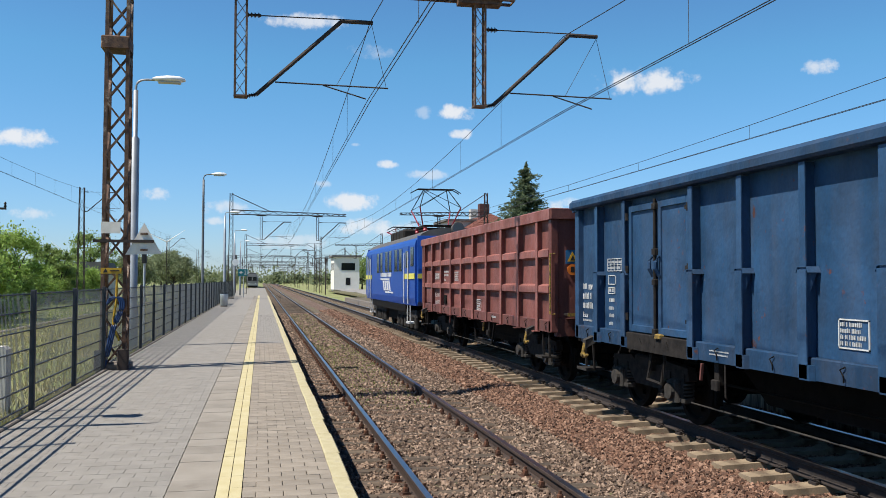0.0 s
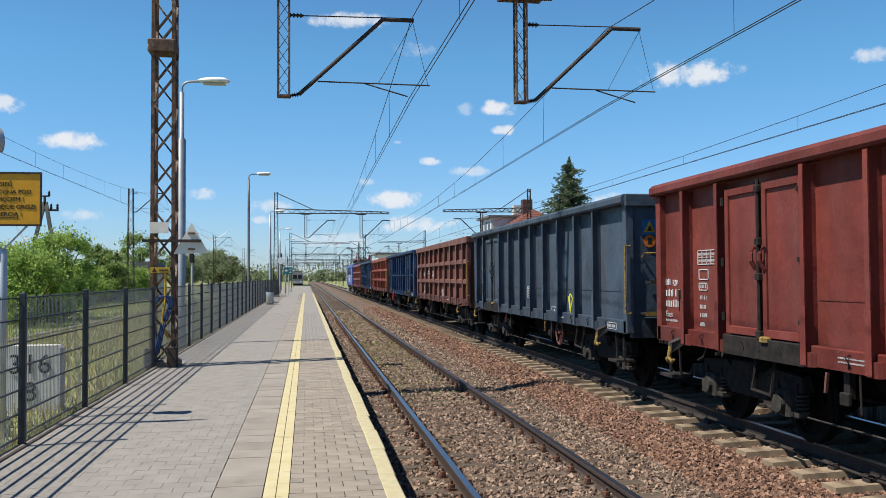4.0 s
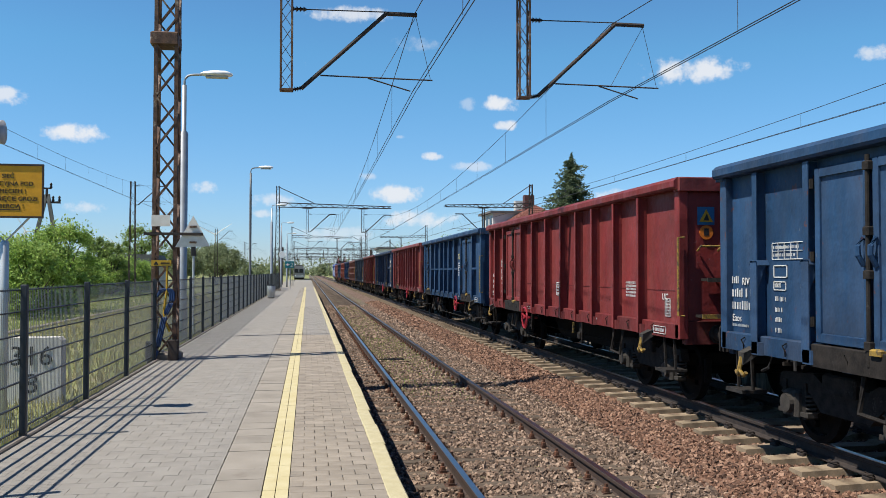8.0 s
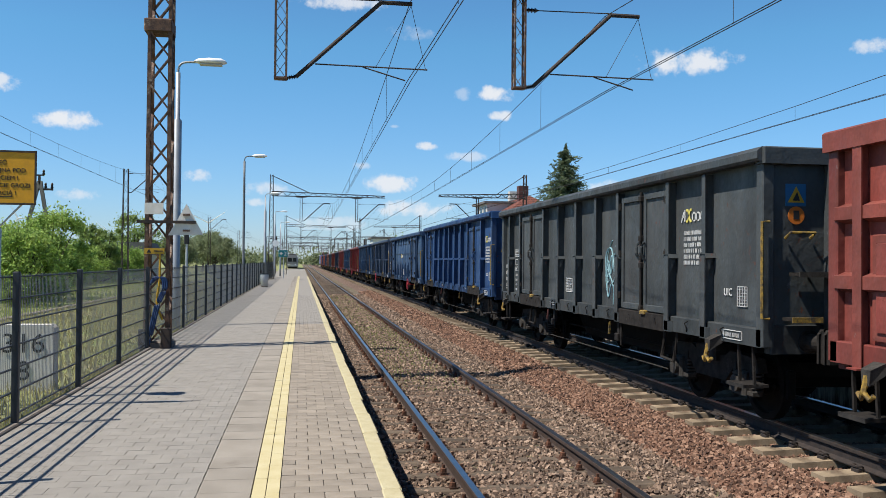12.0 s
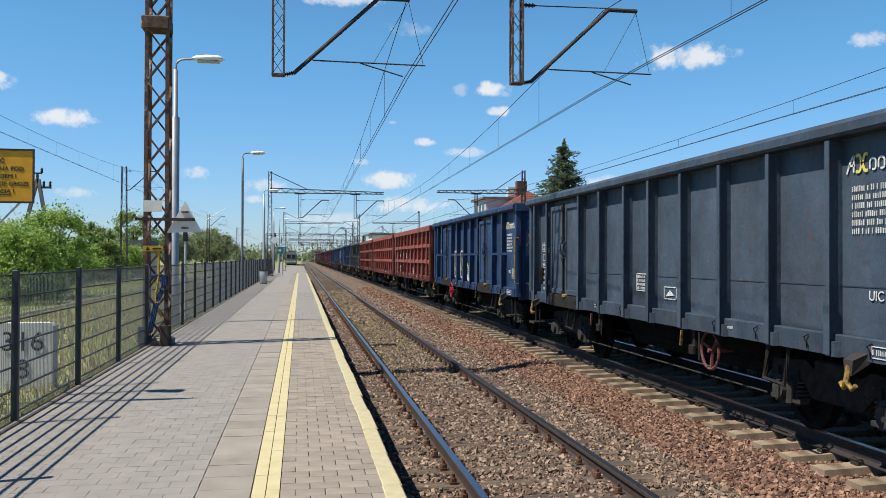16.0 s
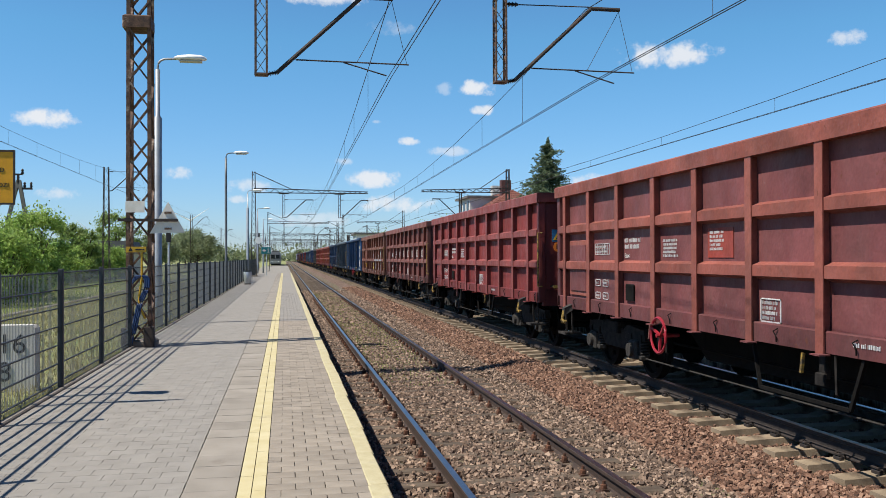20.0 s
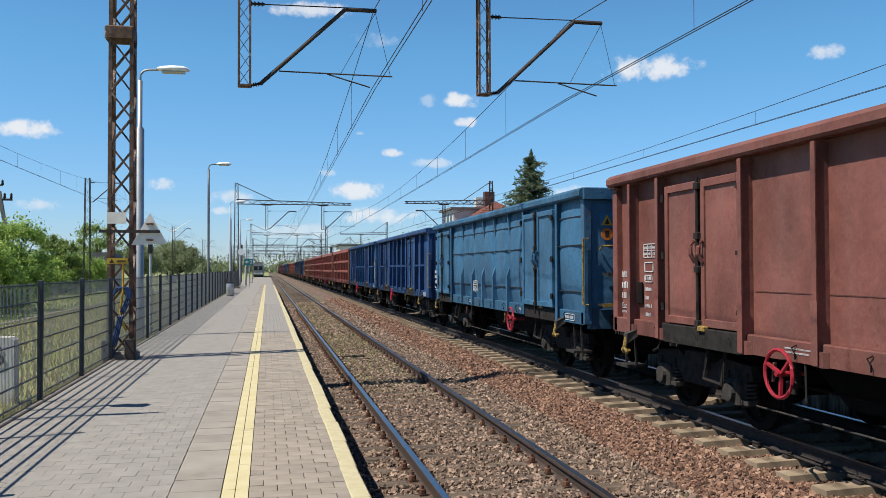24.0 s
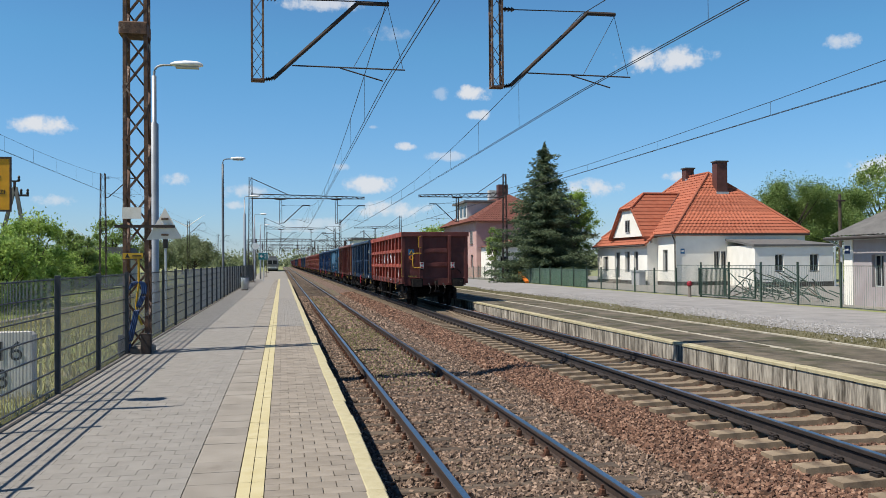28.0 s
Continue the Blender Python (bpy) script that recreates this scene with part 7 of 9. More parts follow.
portal(140.0, 18.9, -0.4, 9.1, (14.75,), 5.0, 7.08, 11.4, 0.42, "weathered lattice catenary mast beside the road", fine=False, s=-1)
portal(203.0, 18.9, -0.6, 9.1, (14.75,), 5.0, 7.08, 11.4, 0.42, "weathered lattice catenary mast beside the road", fine=False, s=-1)


def catenary(name, x, supports, zc, zm, sag, zig, label):
    """Messenger wire, two contact wires and droppers over one track."""
    root = thing(name, label, "overhead wire", "overhead wires", "structure")
    mess, con, drop = Geo(), (Geo(), Geo()), Geo()
    for k, (a, b) in enumerate(zip(supports, supports[1:])):
        xa, xb = x + (zig if k % 2 else -zig), x + (-zig if k % 2 else zig)
        pts = []
        for i in range(13):
            u = i / 12
            pts.append((xa + (xb - xa) * u, a + (b - a) * u, zm - sag * 4 * u * (1 - u)))
        mess.tube(pts, 0.0085, 5)
        for g, d in zip(con, (-0.03, 0.03)):
            g.tube([(xa + d, a, zc), ((xa + xb) / 2 + d, (a + b) / 2, zc - 0.02), (xb + d, b, zc)], 0.0075, 5)
        for i in range(1, 12):
            p = pts[i]
            drop.tube([p, (p[0], p[1], zc)], 0.0045, 4)
    part("messenger_wire", mess, M_WIRE, root)
    for g in con:
        part("contact_wire", g, M_WIRE, root)
    part("droppers", drop, M_WIRE, root)
    return root


catenary("catenary_1", 2.2, SUPPORTS, CONTACT, 6.42, 1.05, -0.24, "overhead line above the platform track")
catenary("catenary_2", 6.2, SUPPORTS, CONTACT - 0.06, 6.38, 1.05, -0.4, "overhead line above the main track")
catenary("catenary_3", 12.0, (-86.0, -6.6, 73.0, 140.0, 203.0, 270.0), 5.16, 6.3, 0.915, 0.05, "overhead line above the far platform")


def left_mast(x, y, top):
    root = thing("catenary_mast", "slim lattice catenary mast in the grass", "catenary mast", "catenary masts along the line")
    part("mast", lattice(Geo(), (x, y, -0.4), top, 0.5, 0.32, 0.7, 0.05, 0.03), M_DARK_MAST, root)
    cantilever(root, x + 0.15, y, top - 1.85, 1, False)
    return root


for y, x, top in ((71, -13.5, 8.6), (143, -14.4, 8.4), (205, -14.2, 8.4), (14, -14.8, 8.6)):
    left_mast(x, y, top)
catenary("catenary_4", -12.3, (-50, 14, 71, 143, 205, 270), 6.75, 8.2, 0.8, 0.1, "overhead line above the overgrown siding")


# ---- mast furniture ----
def mast_fittings():
    y = 16.3
    t = thing("triangle_sign", "pale triangular plate seen from behind on a bracket", "sign")
    part("plate", Geo().prism([(-1.72, 2.01), (-2.32, 1.99), (-2.01, 2.55)], "y", y - 0.3, y - 0.285), M_SIGNBACK, t)
    part("bracket", Geo().box(-2.85, -1.84, y - 0.335, y - 0.305, 2.2, 2.25), M_DARK_MAST, t, "dark flat bracket")
    part("clamp", Geo().box(-2.74, -2.64, y - 0.31, y - 0.16, 2.19, 2.26), M_DARK_MAST, t)
    for z in (2.06, 2.34):
        part("clip", Geo().box(-2.07, -1.95, y - 0.325, y - 0.3, z, z + 0.035), M_RUSTY_MAST, t)
    b = thing("mast_plate", "weathered plate fixed to the mast", "sign")
    part("board", Geo().box(-2.73, -2.41, y - 0.275, y - 0.262, 2.36, 2.56), M_SIGNBACK, b)
    w = thing("warning_plate", "small yellow high-voltage warning plate", "sign")
    part("board", Geo().box(-2.72, -2.38, y - 0.3, y - 0.288, 1.66, 1.76), M_YELLOW, w)
    part("symbol", Geo().prism([(-2.68, 1.68), (-2.6, 1.68), (-2.64, 1.75)], "y", y - 0.306, y - 0.3), M_BLACK, w)
    part("symbol", Geo().box(-2.56, -2.41, y - 0.306, y - 0.3, 1.7, 1.72), M_BLACK, w)
    c = thing("mast_collar", "rusty steel collar plate bolted round the mast", "mast collar")
    part("plate", Geo().box(-2.79, -2.31, y - 0.25, y + 0.25, 5.62, 5.84, 0.02), M_RUSTY_MAST, c)
    cable = thing("blue_cables", "blue and yellow insulated cables looped down the mast foot", "cable")
    for k, (dx, m) in enumerate(((0.0, M_BLUE), (0.03, M_BLUE), (0.06, M_BLUE))):
        pts = [(-2.7 + dx, y - 0.3, 0.02), (-2.6 + dx, y - 0.34, 0.35), (-2.52 + dx, y - 0.3, 0.75), (-2.4 + dx, y - 0.28, 1.05), (-2.42 + dx, y - 0.27, 1.22), (-2.55 + dx, y - 0.27, 1.24), (-2.62, y - 0.27, 1.12)]
        part("cable", Geo().tube(smooth_path(pts, 4), 0.02, 8), m, cable)
    part("cable", Geo().tube(smooth_path([(-2.46, y - 0.27, 1.7), (-2.46, y - 0.27, 1.2), (-2.5, y - 0.29, 0.8), (-2.4, y - 0.28, 0.5)], 4), 0.02, 8), M_YELLOW, cable, "yellow sleeve")
    shoe = thing("mast_shoe", "dark steel foot plates of the mast", "mast foot")
    part("plate", Geo().box(-2.8, -2.62, y - 0.34, y - 0.24, 0.0, 0.34, 0.01), M_DARK_MAST, shoe)
    part("plate", Geo().box(-2.42, -2.24, y - 0.34, y - 0.24, 0.0, 0.36, 0.01), M_DARK_MAST, shoe)


def smooth_path(pts, n):
    pts = [Vector(p) for p in pts]
    out = []
    for i in range(len(pts) - 1):
        p0, p1, p2, p3 = pts[max(i - 1, 0)], pts[i], pts[i + 1], pts[min(i + 2, len(pts) - 1)]
        for k in range(n):
            u = k / n
            out.append(0.5 * ((2 * p1) + (p2 - p0) * u + (2 * p0 - 5 * p1 + 4 * p2 - p3) * u * u + (3 * p1 - p0 - 3 * p2 + p3) * u ** 3))
    return out + [pts[-1]]


M_SIGNBACK = surf("aged_white_plate", (0.66, 0.62, 0.54), (0.78, 0.74, 0.67), 6, 0.7, dirt=(0.3, 0.18, 0.1), dirt_at=0.62)
M_BLUE = plain("blue_cable", (0.01, 0.035, 0.11), 0.5)
M_SIGN = plain("amber_sign_face", (0.62, 0.3, 0.01), 0.5)
mast_fittings()


# ---- platform furniture ----
def lamp(x, y, top, reach, label, slim=False):
    steel = M_POLE_DARK if slim else M_POLE
    r = 0.06 if slim else 0.1
    root = thing("platform_lamp", label, "street lamp", "platform lamps")
    part("pole", Geo().lathe([(r * 1.2, -0.6), (r * 1.2, 0.9), (r, 0.95), (r, top - 1.4), (0.055, top - 1.35), (0.055, top - 0.25)], (x, y, 0), 16), steel, root, "slim dark steel pole" if slim else "galvanised steel pole", True)
    part("arm", Geo().tube(smooth_path([(x, y, top - 0.3), (x + 0.02, y, top - 0.1), (x + 0.14, y, top), (x + reach, y, top + 0.02)], 5), 0.028, 8), steel, root)
    g = Geo()
    sec = [(0.0, 0.05), (0.1, 0.11), (0.35, 0.15), (0.62, 0.14), (0.74, 0.07), (0.76, 0.02)]
    n = 10
    for dx, w in sec:
        for j in range(n):
            a = 6.2832 * j / n
            z = math.sin(a)
            g.v.append((x + reach + dx - 0.05, y + w * 1.15 * math.cos(a), top + 0.03 + w * (0.7 if z > 0 else 0.35) * z))
    for i in range(len(sec) - 1):
        g.f += [(i * n + j, i * n + (j + 1) % n, (i + 1) * n + (j + 1) % n, (i + 1) * n + j) for j in range(n)]
    g.f += [tuple(range(n)), tuple(reversed(range((len(sec) - 1) * n, len(sec) * n)))]
    h = part("lamp_head", g, M_LAMP, root, "white lamp housing", True)
    part("diffuser", Geo().box(x + reach + 0.08, x + reach + 0.6, y - 0.11, y + 0.11, top - 0.045, top - 0.02), M_FRAME, h)
    return root


lamp(-2.95, 21.6, 6.28, 0.42, "tall galvanised lamp post with white head behind the fence")
lamp(-2.9, 45.5, 6.85, 0.42, "slim dark lamp post with white head behind the fence", True)
lamp(-2.9, 72.0, 6.95, 0.42, "far galvanised platform lamp post")
lamp(-2.9, 98.0, 6.95, 0.65, "far galvanised platform lamp post")
lamp(-2.9, 125.0, 6.95, 0.65, "far galvanised platform lamp post")


def fence():
    root = thing("platform_fence", "grey steel mesh panel fence along the platform", "fence")
    x, y0, y1, top = -2.67, -14.0, PLATFORM_END - 1, 1.405
    posts = [8.74 + 2.367 * k for k in range(-9, 33)]
    post = Geo().box(-0.03, 0.03, -0.03, 0.03, -0.35, top + 0.03, 0.006).mesh("post", M_FENCE)
    wires = Geo()
    for k in range(47):
        wires.bar((0, 0.025 + 0.05 * k, 0.03), (0, 0.025 + 0.05 * k, top), 0.004)
    wires = wires.mesh("wire_mesh", M_FENCE_WIRE)
    rod = Geo()
    for d in (-0.008, 0.008):
        rod.bar((d, 0, 0), (d, 2.367, 0), 0.009, 0.012)
    rod = rod.mesh("rod", M_FENCE)
    for k, y in enumerate(posts):
        part("post", post, None, root, at=(x + 0.042, y, 0))
        p = tagged(part("panel", wires, None, root, at=(x, y, 0)), kind="stuff")
        for z in (0.08, 0.3, 0.52, 0.74, 0.96, 1.18, 1.385):
            part("rod", rod, None, p, at=(0, 0, z))
    return root


fence()


def km_stone():
    root = thing("kilometre_stone", "weathered white kilometre stone behind the fence", "kilometre post")
    part("stone", Geo().prism([(-3.72, -0.4), (-3.02, -0.4), (-3.02, 0.7), (-3.06, 0.74), (-3.68, 0.74), (-3.72, 0.7)], "y", 11.5, 11.72), M_KMSTONE, root)
    lettering("numeral", "316", 0.34, M_BLACK, root, pose(-3.37, 11.49, 0.4, 90, 0, 0), "CENTER")
    lettering("numeral", "8", 0.34, M_BLACK, root, pose(-3.37, 11.49, 0.06, 90, 0, 0), "CENTER")
    return root


M_KMSTONE = surf("chalky_white_stone", (0.5, 0.48, 0.44), (0.6, 0.58, 0.54), 5, 0.9, 0, 0.3, dirt=(0.3, 0.27, 0.22), dirt_at=0.6)
km_stone()


def near(x, y, z):
    """The warning board's place, drawn a little nearer than first planned."""
    return (0.955 * x, 0.955 * y, 1.559 + 0.955 * (z - 1.559))


def slab_at(a, b, y0, y1, z0, z1, bevel=0.0):
    (xa, ya, za), (xb, yb, zb) = near(a, y0, z0), near(b, y1, z1)
    return Geo().box(xa, xb, ya, yb, za, zb, bevel)


def warning_post():
    root = thing("warning_post", "galvanised post with amber high-voltage warning board", "post")
    x, y = -3.28, 10.2
    px_, py_, _ = near(x, y, 0)
    part("pole", Geo().lathe([(0.045, -0.4), (0.045, 1.86), (0.03, 1.88)], (px_, py_, 0), 12), M_GALV, root, "", True)
    s = part("warning_board", slab_at(-3.58, -2.87, y - 0.09, y - 0.075, 2.15, 2.72, 0.004), M_SIGN, root, "amber board with black warning text")
    for a, b, c, d in ((-3.59, -2.86, 2.71, 2.73), (-3.59, -2.86, 2.14, 2.16), (-3.59, -3.575, 2.16, 2.71), (-2.875, -2.86, 2.16, 2.71)):
        part("board_edge", slab_at(a, b, y - 0.1, y - 0.07, c, d), M_DARK_MAST, s)
    for k, line in enumerate(("SIEĆ", "TRAKCYJNA POD", "NAPIĘCIEM !", "DOTKNIĘCIE GROZI", "ŚMIERCIĄ !")):
        lettering("text", line, 0.063, M_BLACK, s, pose(*near(-3.225, y - 0.092, 2.575 - 0.082 * k), 90, 0, 0), "CENTER")
    part("underline", slab_at(-3.36, -3.1, y - 0.093, y - 0.09, 2.225, 2.233), M_BLACK, s)
    part("stay", Geo().tube([near(-3.0, y - 0.06, 2.16), near(x, y, 1.88), near(-3.55, y - 0.06, 2.16)], 0.012, 6), M_GALV, root)
    root = thing("loudspeaker_post", "galvanised post with grey horn loudspeaker", "post")
    x, y = -3.58, 10.25
    part("pole", Geo().lathe([(0.045, -0.4), (0.045, 3.24), (0.03, 3.26)], (x, y, 0), 12), M_GALV, root, "", True)
    h = part("loudspeaker", Geo().lathe([(0.04, -0.16), (0.08, -0.14), (0.09, 0.0), (0.1, 0.02), (0.13, 0.15), (0.135, 0.17)], (x + 0.11, y - 0.09, 3.08), 18, "x"), M_SPEAKER, root, "grey horn loudspeaker", True)
    part("bracket", Geo().tube([(x, y, 3.2), (x + 0.1, y - 0.06, 3.24), (x + 0.11, y - 0.09, 3.17)], 0.012, 6), M_GALV, h)


M_SPEAKER = plain("pale_grey_plastic", (0.37, 0.37, 0.37), 0.5)
warning_post()


def bin_():
    root = thing("litter_bin", "grey round platform litter bin", "litter bin")
    x, y = -2.12, 52.5
    part("body", Geo().lathe([(0.17, 0.06), (0.22, 0.1), (0.24, 0.72), (0.22, 0.76)], (x, y, 0), 16), M_GALV, root, "", True)
    part("rim", Geo().disc((x, y, 0.78), 0.25, "z", 0.05, 16, 0.17), M_FENCE, root)
    part("base", Geo().disc((x, y, 0.03), 0.2, "z", 0.06, 16), M_KERB, root)
    return root


bin_()


def bench_and_sign():
    b = thing("platform_bench", "dark platform bench beside the fence", "bench")
    part("seat", Geo().box(-2.5, -2.05, 56.2, 58.2, 0.42, 0.47), M_BLACK, b)
    part("backrest", Geo().box(-2.55, -2.5, 56.2, 58.2, 0.5, 0.95), M_BLACK, b)
    for y in (56.4, 58.0):
        part("leg", Geo().box(-2.45, -2.1, y - 0.03, y + 0.03, 0, 0.42), M_FENCE, b)
    s = thing("track_sign", "green and blue track number sign on a pole", "sign")
    y = 79.0
    part("pole", Geo().tube([(-1.55, y, 0), (-1.55, y, 2.5)], 0.04, 8), M_GALV, s)
    p = part("panel", Geo().box(-2.0, -1.2, y - 0.06, y - 0.02, 1.9, 2.5), M_TEAL, s)
    lettering("numeral", "2", 0.5, M_WHITE, p, pose(-1.4, y - 0.07, 2.02, 90, 0, 0), "CENTER")
    part("arrow", Geo().prism([(-1.92, 2.2), (-1.72, 2.36), (-1.72, 2.24), (-1.58, 2.24), (-1.58, 2.16), (-1.72, 2.16), (-1.72, 2.04)], "y", y - 0.07, y - 0.06), M_WHITE, p)
    c = thing("platform_clock", "round station clock on the mast", "clock")
    part("face", Geo().disc((-2.1, 74.0, 3.0), 0.28, "y", 0.12, 18), M_LAMP, c)
    part("bracket", Geo().bar((-2.4, 74.2, 3.0), (-2.1, 74.05, 3.0), 0.05), M_DARK_MAST, c)
    sg = thing("signal_box_post", "dark signal head on a slim post beside the fence", "signal")
    part("post", Geo().tube([(-3.0, 24.0, -0.3), (-3.0, 24.0, 2.0)], 0.03, 8), M_GALV, sg)
    part("head", Geo().box(-3.06, -2.94, 23.9, 24.02, 1.98, 2.28, 0.02), M_BLACK, sg)


M_TEAL = plain("teal_sign_face", (0.0074, 0.148, 0.178), 0.5)
bench_and_sign()


# ---- houses, fences and trees across the line ----
def window(parent, wall, a, b, z0, z1, at, sill=True):
    """A window let into a wall: wall is 'x' or 'y', the face lies at 'at' and looks to the lower side."""
    def bx(a0, a1, d0, d1, c0, c1):
        return (at + d0, at + d1, a0, a1, c0, c1) if wall == "x" else (a0, a1, at + d0, at + d1, c0, c1)
    w = part("window", Geo().box(*bx(a, b, 0.06, 0.08, z0, z1)), M_GLASS, parent)
    g = Geo()
    t = 0.045
    for a0, a1, c0, c1 in ((a, a + t, z0, z1), (b - t, b, z0, z1), (a + t, b - t, z0, z0 + t), (a + t, b - t, z1 - t, z1), ((a + b) / 2 - 0.02, (a + b) / 2 + 0.02, z0 + t, z1 - t)):
        g.box(*bx(a0, a1, 0.02, 0.07, c0, c1))
    part("frame", g, M_FRAME, w)
    if sill:
        part("sill", Geo().box(*bx(a - 0.05, b + 0.05, -0.1, 0.05, z0 - 0.06, z0)), M_PLINTH, w)
    return w


def wall_with_holes(axis, at, thick, a0, a1, z0, z1, holes):
    """A wall as blocks round its openings."""
    g = Geo()
    def bx(p, q, c0, c1):
        if q - p > 1e-4 and c1 - c0 > 1e-4:
            g.box(*((at, at + thick, p, q, c0, c1) if axis == "x" else (p, q, at, at + thick, c0, c1)))
    cur = a0
    for p, q, c0, c1 in sorted(holes):
        bx(cur, p, z0, z1), bx(p, q, z0, c0), bx(p, q, c1, z1)
        cur = q
    bx(cur, a1, z0, z1)
    return g


def tiles(parent, p0, p1, p2, p3, rows, cols, name, material, thick=0.05):
    """Courses of roof tiles on a sloping face: eave from p0 to p1, ridge from p3 to p2."""
    p0, p1, p2, p3 = (Vector(p) for p in (p0, p1, p2, p3))
    n = (p1 - p0).cross(p3 - p0).normalized()
    for r in range(rows):
        u0, u1 = r / rows, min(1.0, (r + 1.12) / rows)
        a, b = p0.lerp(p3, u0), p1.lerp(p2, u0)
        c, d = p1.lerp(p2, u1), p0.lerp(p3, u1)
        lift, low = n * thick, n * 0.006
        g = Geo()
        m = max(1, round((b - a).length / 0.3))
        for k in range(m):
            s, e = k / m, (k + 1) / m
            q = [a.lerp(b, s), a.lerp(b, (s + e) / 2), a.lerp(b, e)]
            w = [d.lerp(c, s), d.lerp(c, (s + e) / 2), d.lerp(c, e)]
            v = [q[0] + lift * 0.6, q[1] + lift, q[2] + lift * 0.6, w[0] + low, w[1] + low + lift * 0.4, w[2] + low, q[0] + low, q[1] + low, q[2] + low]
            g.add(v, [(0, 1, 4, 3), (1, 2, 5, 4), (6, 7, 1, 0), (7, 8, 2, 1)])
        part(name, g, material, parent)


def house_white():
    root = thing("house", "cream rendered house with orange tiled hipped roof", "house")
    x0, x1, y0, y1, z0, e, bx, by = 27.0, 36.9, 57.0, 70.2, -0.6, 3.3, 26.2, 60.0
    wins = [(58.3, 59.1, 0.7, 2.3)]
    part("wall", wall_with_holes("x", x0, 0.35, y0, by, z0, e, wins), M_STUCCO, root)
    for a, b, c0, c1 in wins:
        window(root, "x", a, b, c0, c1, x0 + 0.12)
    # bay towards the tracks, one step forward
    wins = [(61.65, 62.48, 0.67, 2.25), (63.24, 64.17, 0.65, 2.25), (65.25, 66.35, 0.2, 2.22), (67.74, 68.85, 0.68, 1.9)]
    part("bay_wall", wall_with_holes("x", bx, 0.35, by, y1, z0, 2.85, wins), M_STUCCO, root)
    part("bay_wall", Geo().box(bx + 0.35, x0 + 0.3, by, by + 0.35, z0, 3.2), M_STUCCO, root)
    for a, b, c0, c1 in wins:
        window(root, "x", a, b, c0, c1, bx + 0.12)
    wins = [(29.88, 30.32, 0.9, 2.18), (30.42, 30.84, 0.9, 2.18)]
    part("wall", wall_with_holes("y", y0, 0.35, x0 + 0.35, x1, z0, e, wins), M_STUCCO, root)
    for a, b, c0, c1 in wins:
        window(root, "y", a, b, c0, c1, y0 + 0.12)
    part("wall", Geo().box(x1 - 0.35, x1, y0 + 0.35, y1, z0, e), M_STUCCO, root)
    part("wall", Geo().box(bx + 0.35, x1 - 0.35, y1 - 0.35, y1, z0, 2.85), M_STUCCO, root)
    part("plinth", Geo().box(bx - 0.03, bx, by, y1, z0, 0.05).box(x0 - 0.03, x0, y0 - 0.03, by, z0, 0.05).box(x0, x1, y0 - 0.03, y0, z0, 0.05), M_PLINTH, root)
    o, z, zr, slope = 0.3, e + 0.1, 8.16, 0.86
    rA, rB = (32.2, 62.2, zr), (32.2, 66.4, zr)
    c = [(x0 - o, y0 - 0.12, z), (x1 + o, y0 - 0.12, z), (x1 + o, y1 + o, z), (x0 - o, y1 + o, z)]
    roof = part("roof", Geo().add([*c, rA, rB, *[(p[0], p[1], p[2] - 0.14) for p in c]], [(0, 1, 4), (1, 2, 5, 4), (2, 3, 5), (3, 0, 4, 5), (6, 7, 1, 0), (7, 8, 2, 1), (8, 9, 3, 2), (9, 6, 0, 3), (9, 8, 7, 6)]), M_TILE, root, "orange tiled hipped roof")
    tiles(roof, c[0], c[1], rA, rA, 20, 1, "tile_course", M_TILE, 0.075)
    tiles(roof, c[3], c[0], rA, rB, 20, 1, "tile_course", M_TILE, 0.075)
    g = Geo()
    for p, q in ((c[0], rA), (c[1], rA), (rA, rB), (c[3], rB)):
        g.tube([Vector(p) + Vector((0, 0, 0.06)), Vector(q) + Vector((0, 0, 0.06))], 0.11, 8)
    part("ridge_tiles", g, M_TILE, roof)
    # lower skirt of the roof over the bay
    lo = bx - 0.3
    zl = z - slope * (x0 - o - lo)
    sk = [(lo, y1 + o, zl), (lo, by - 0.25, zl), (x0 - o + 0.35, by - 0.25, z + 0.31), (x0 - o + 0.35, y1 + o, z + 0.31)]
    skirt = part("skirt_roof", Geo().add([*sk, *[(a, b, h - 0.12) for a, b, h in sk]], [(0, 1, 2, 3), (7, 6, 5, 4), (0, 4, 5, 1), (1, 5, 6, 2), (3, 2, 6, 7), (0, 3, 7, 4)]), M_TILE, root, "orange tiled skirt over the bay")
    tiles(skirt, sk[0], sk[1], sk[2], sk[3], 4, 1, "tile_course", M_TILE, 0.07)
    part("gutter", Geo().tube([(lo - 0.06, y1 + o, zl - 0.07), (lo - 0.06, by - 0.25, zl - 0.07)], 0.06, 8), M_PLINTH, root)
    part("gutter", Geo().tube([(x0 - o - 0.06, by - 0.25, z - 0.09), (x0 - o - 0.06, y0 - 0.14, z - 0.07), (x1 + o, y0 - 0.14, z - 0.07)], 0.05, 8), M_PLINTH, root)
    part("downpipe", Geo().tube([(x0 - o, y0 - 0.1, z - 0.12), (x0 - 0.1, y0 - 0.08, z - 0.5), (x0 - 0.1, y0 - 0.08, z0)], 0.05, 8), M_PLINTH, root)
    # clipped gable over the bay
    ym, za, zt, za2 = 63.55, 3.35, 5.5, 6.66
    half = 3.3
    low, high = half, half * (za2 - zt) / (za2 - za)
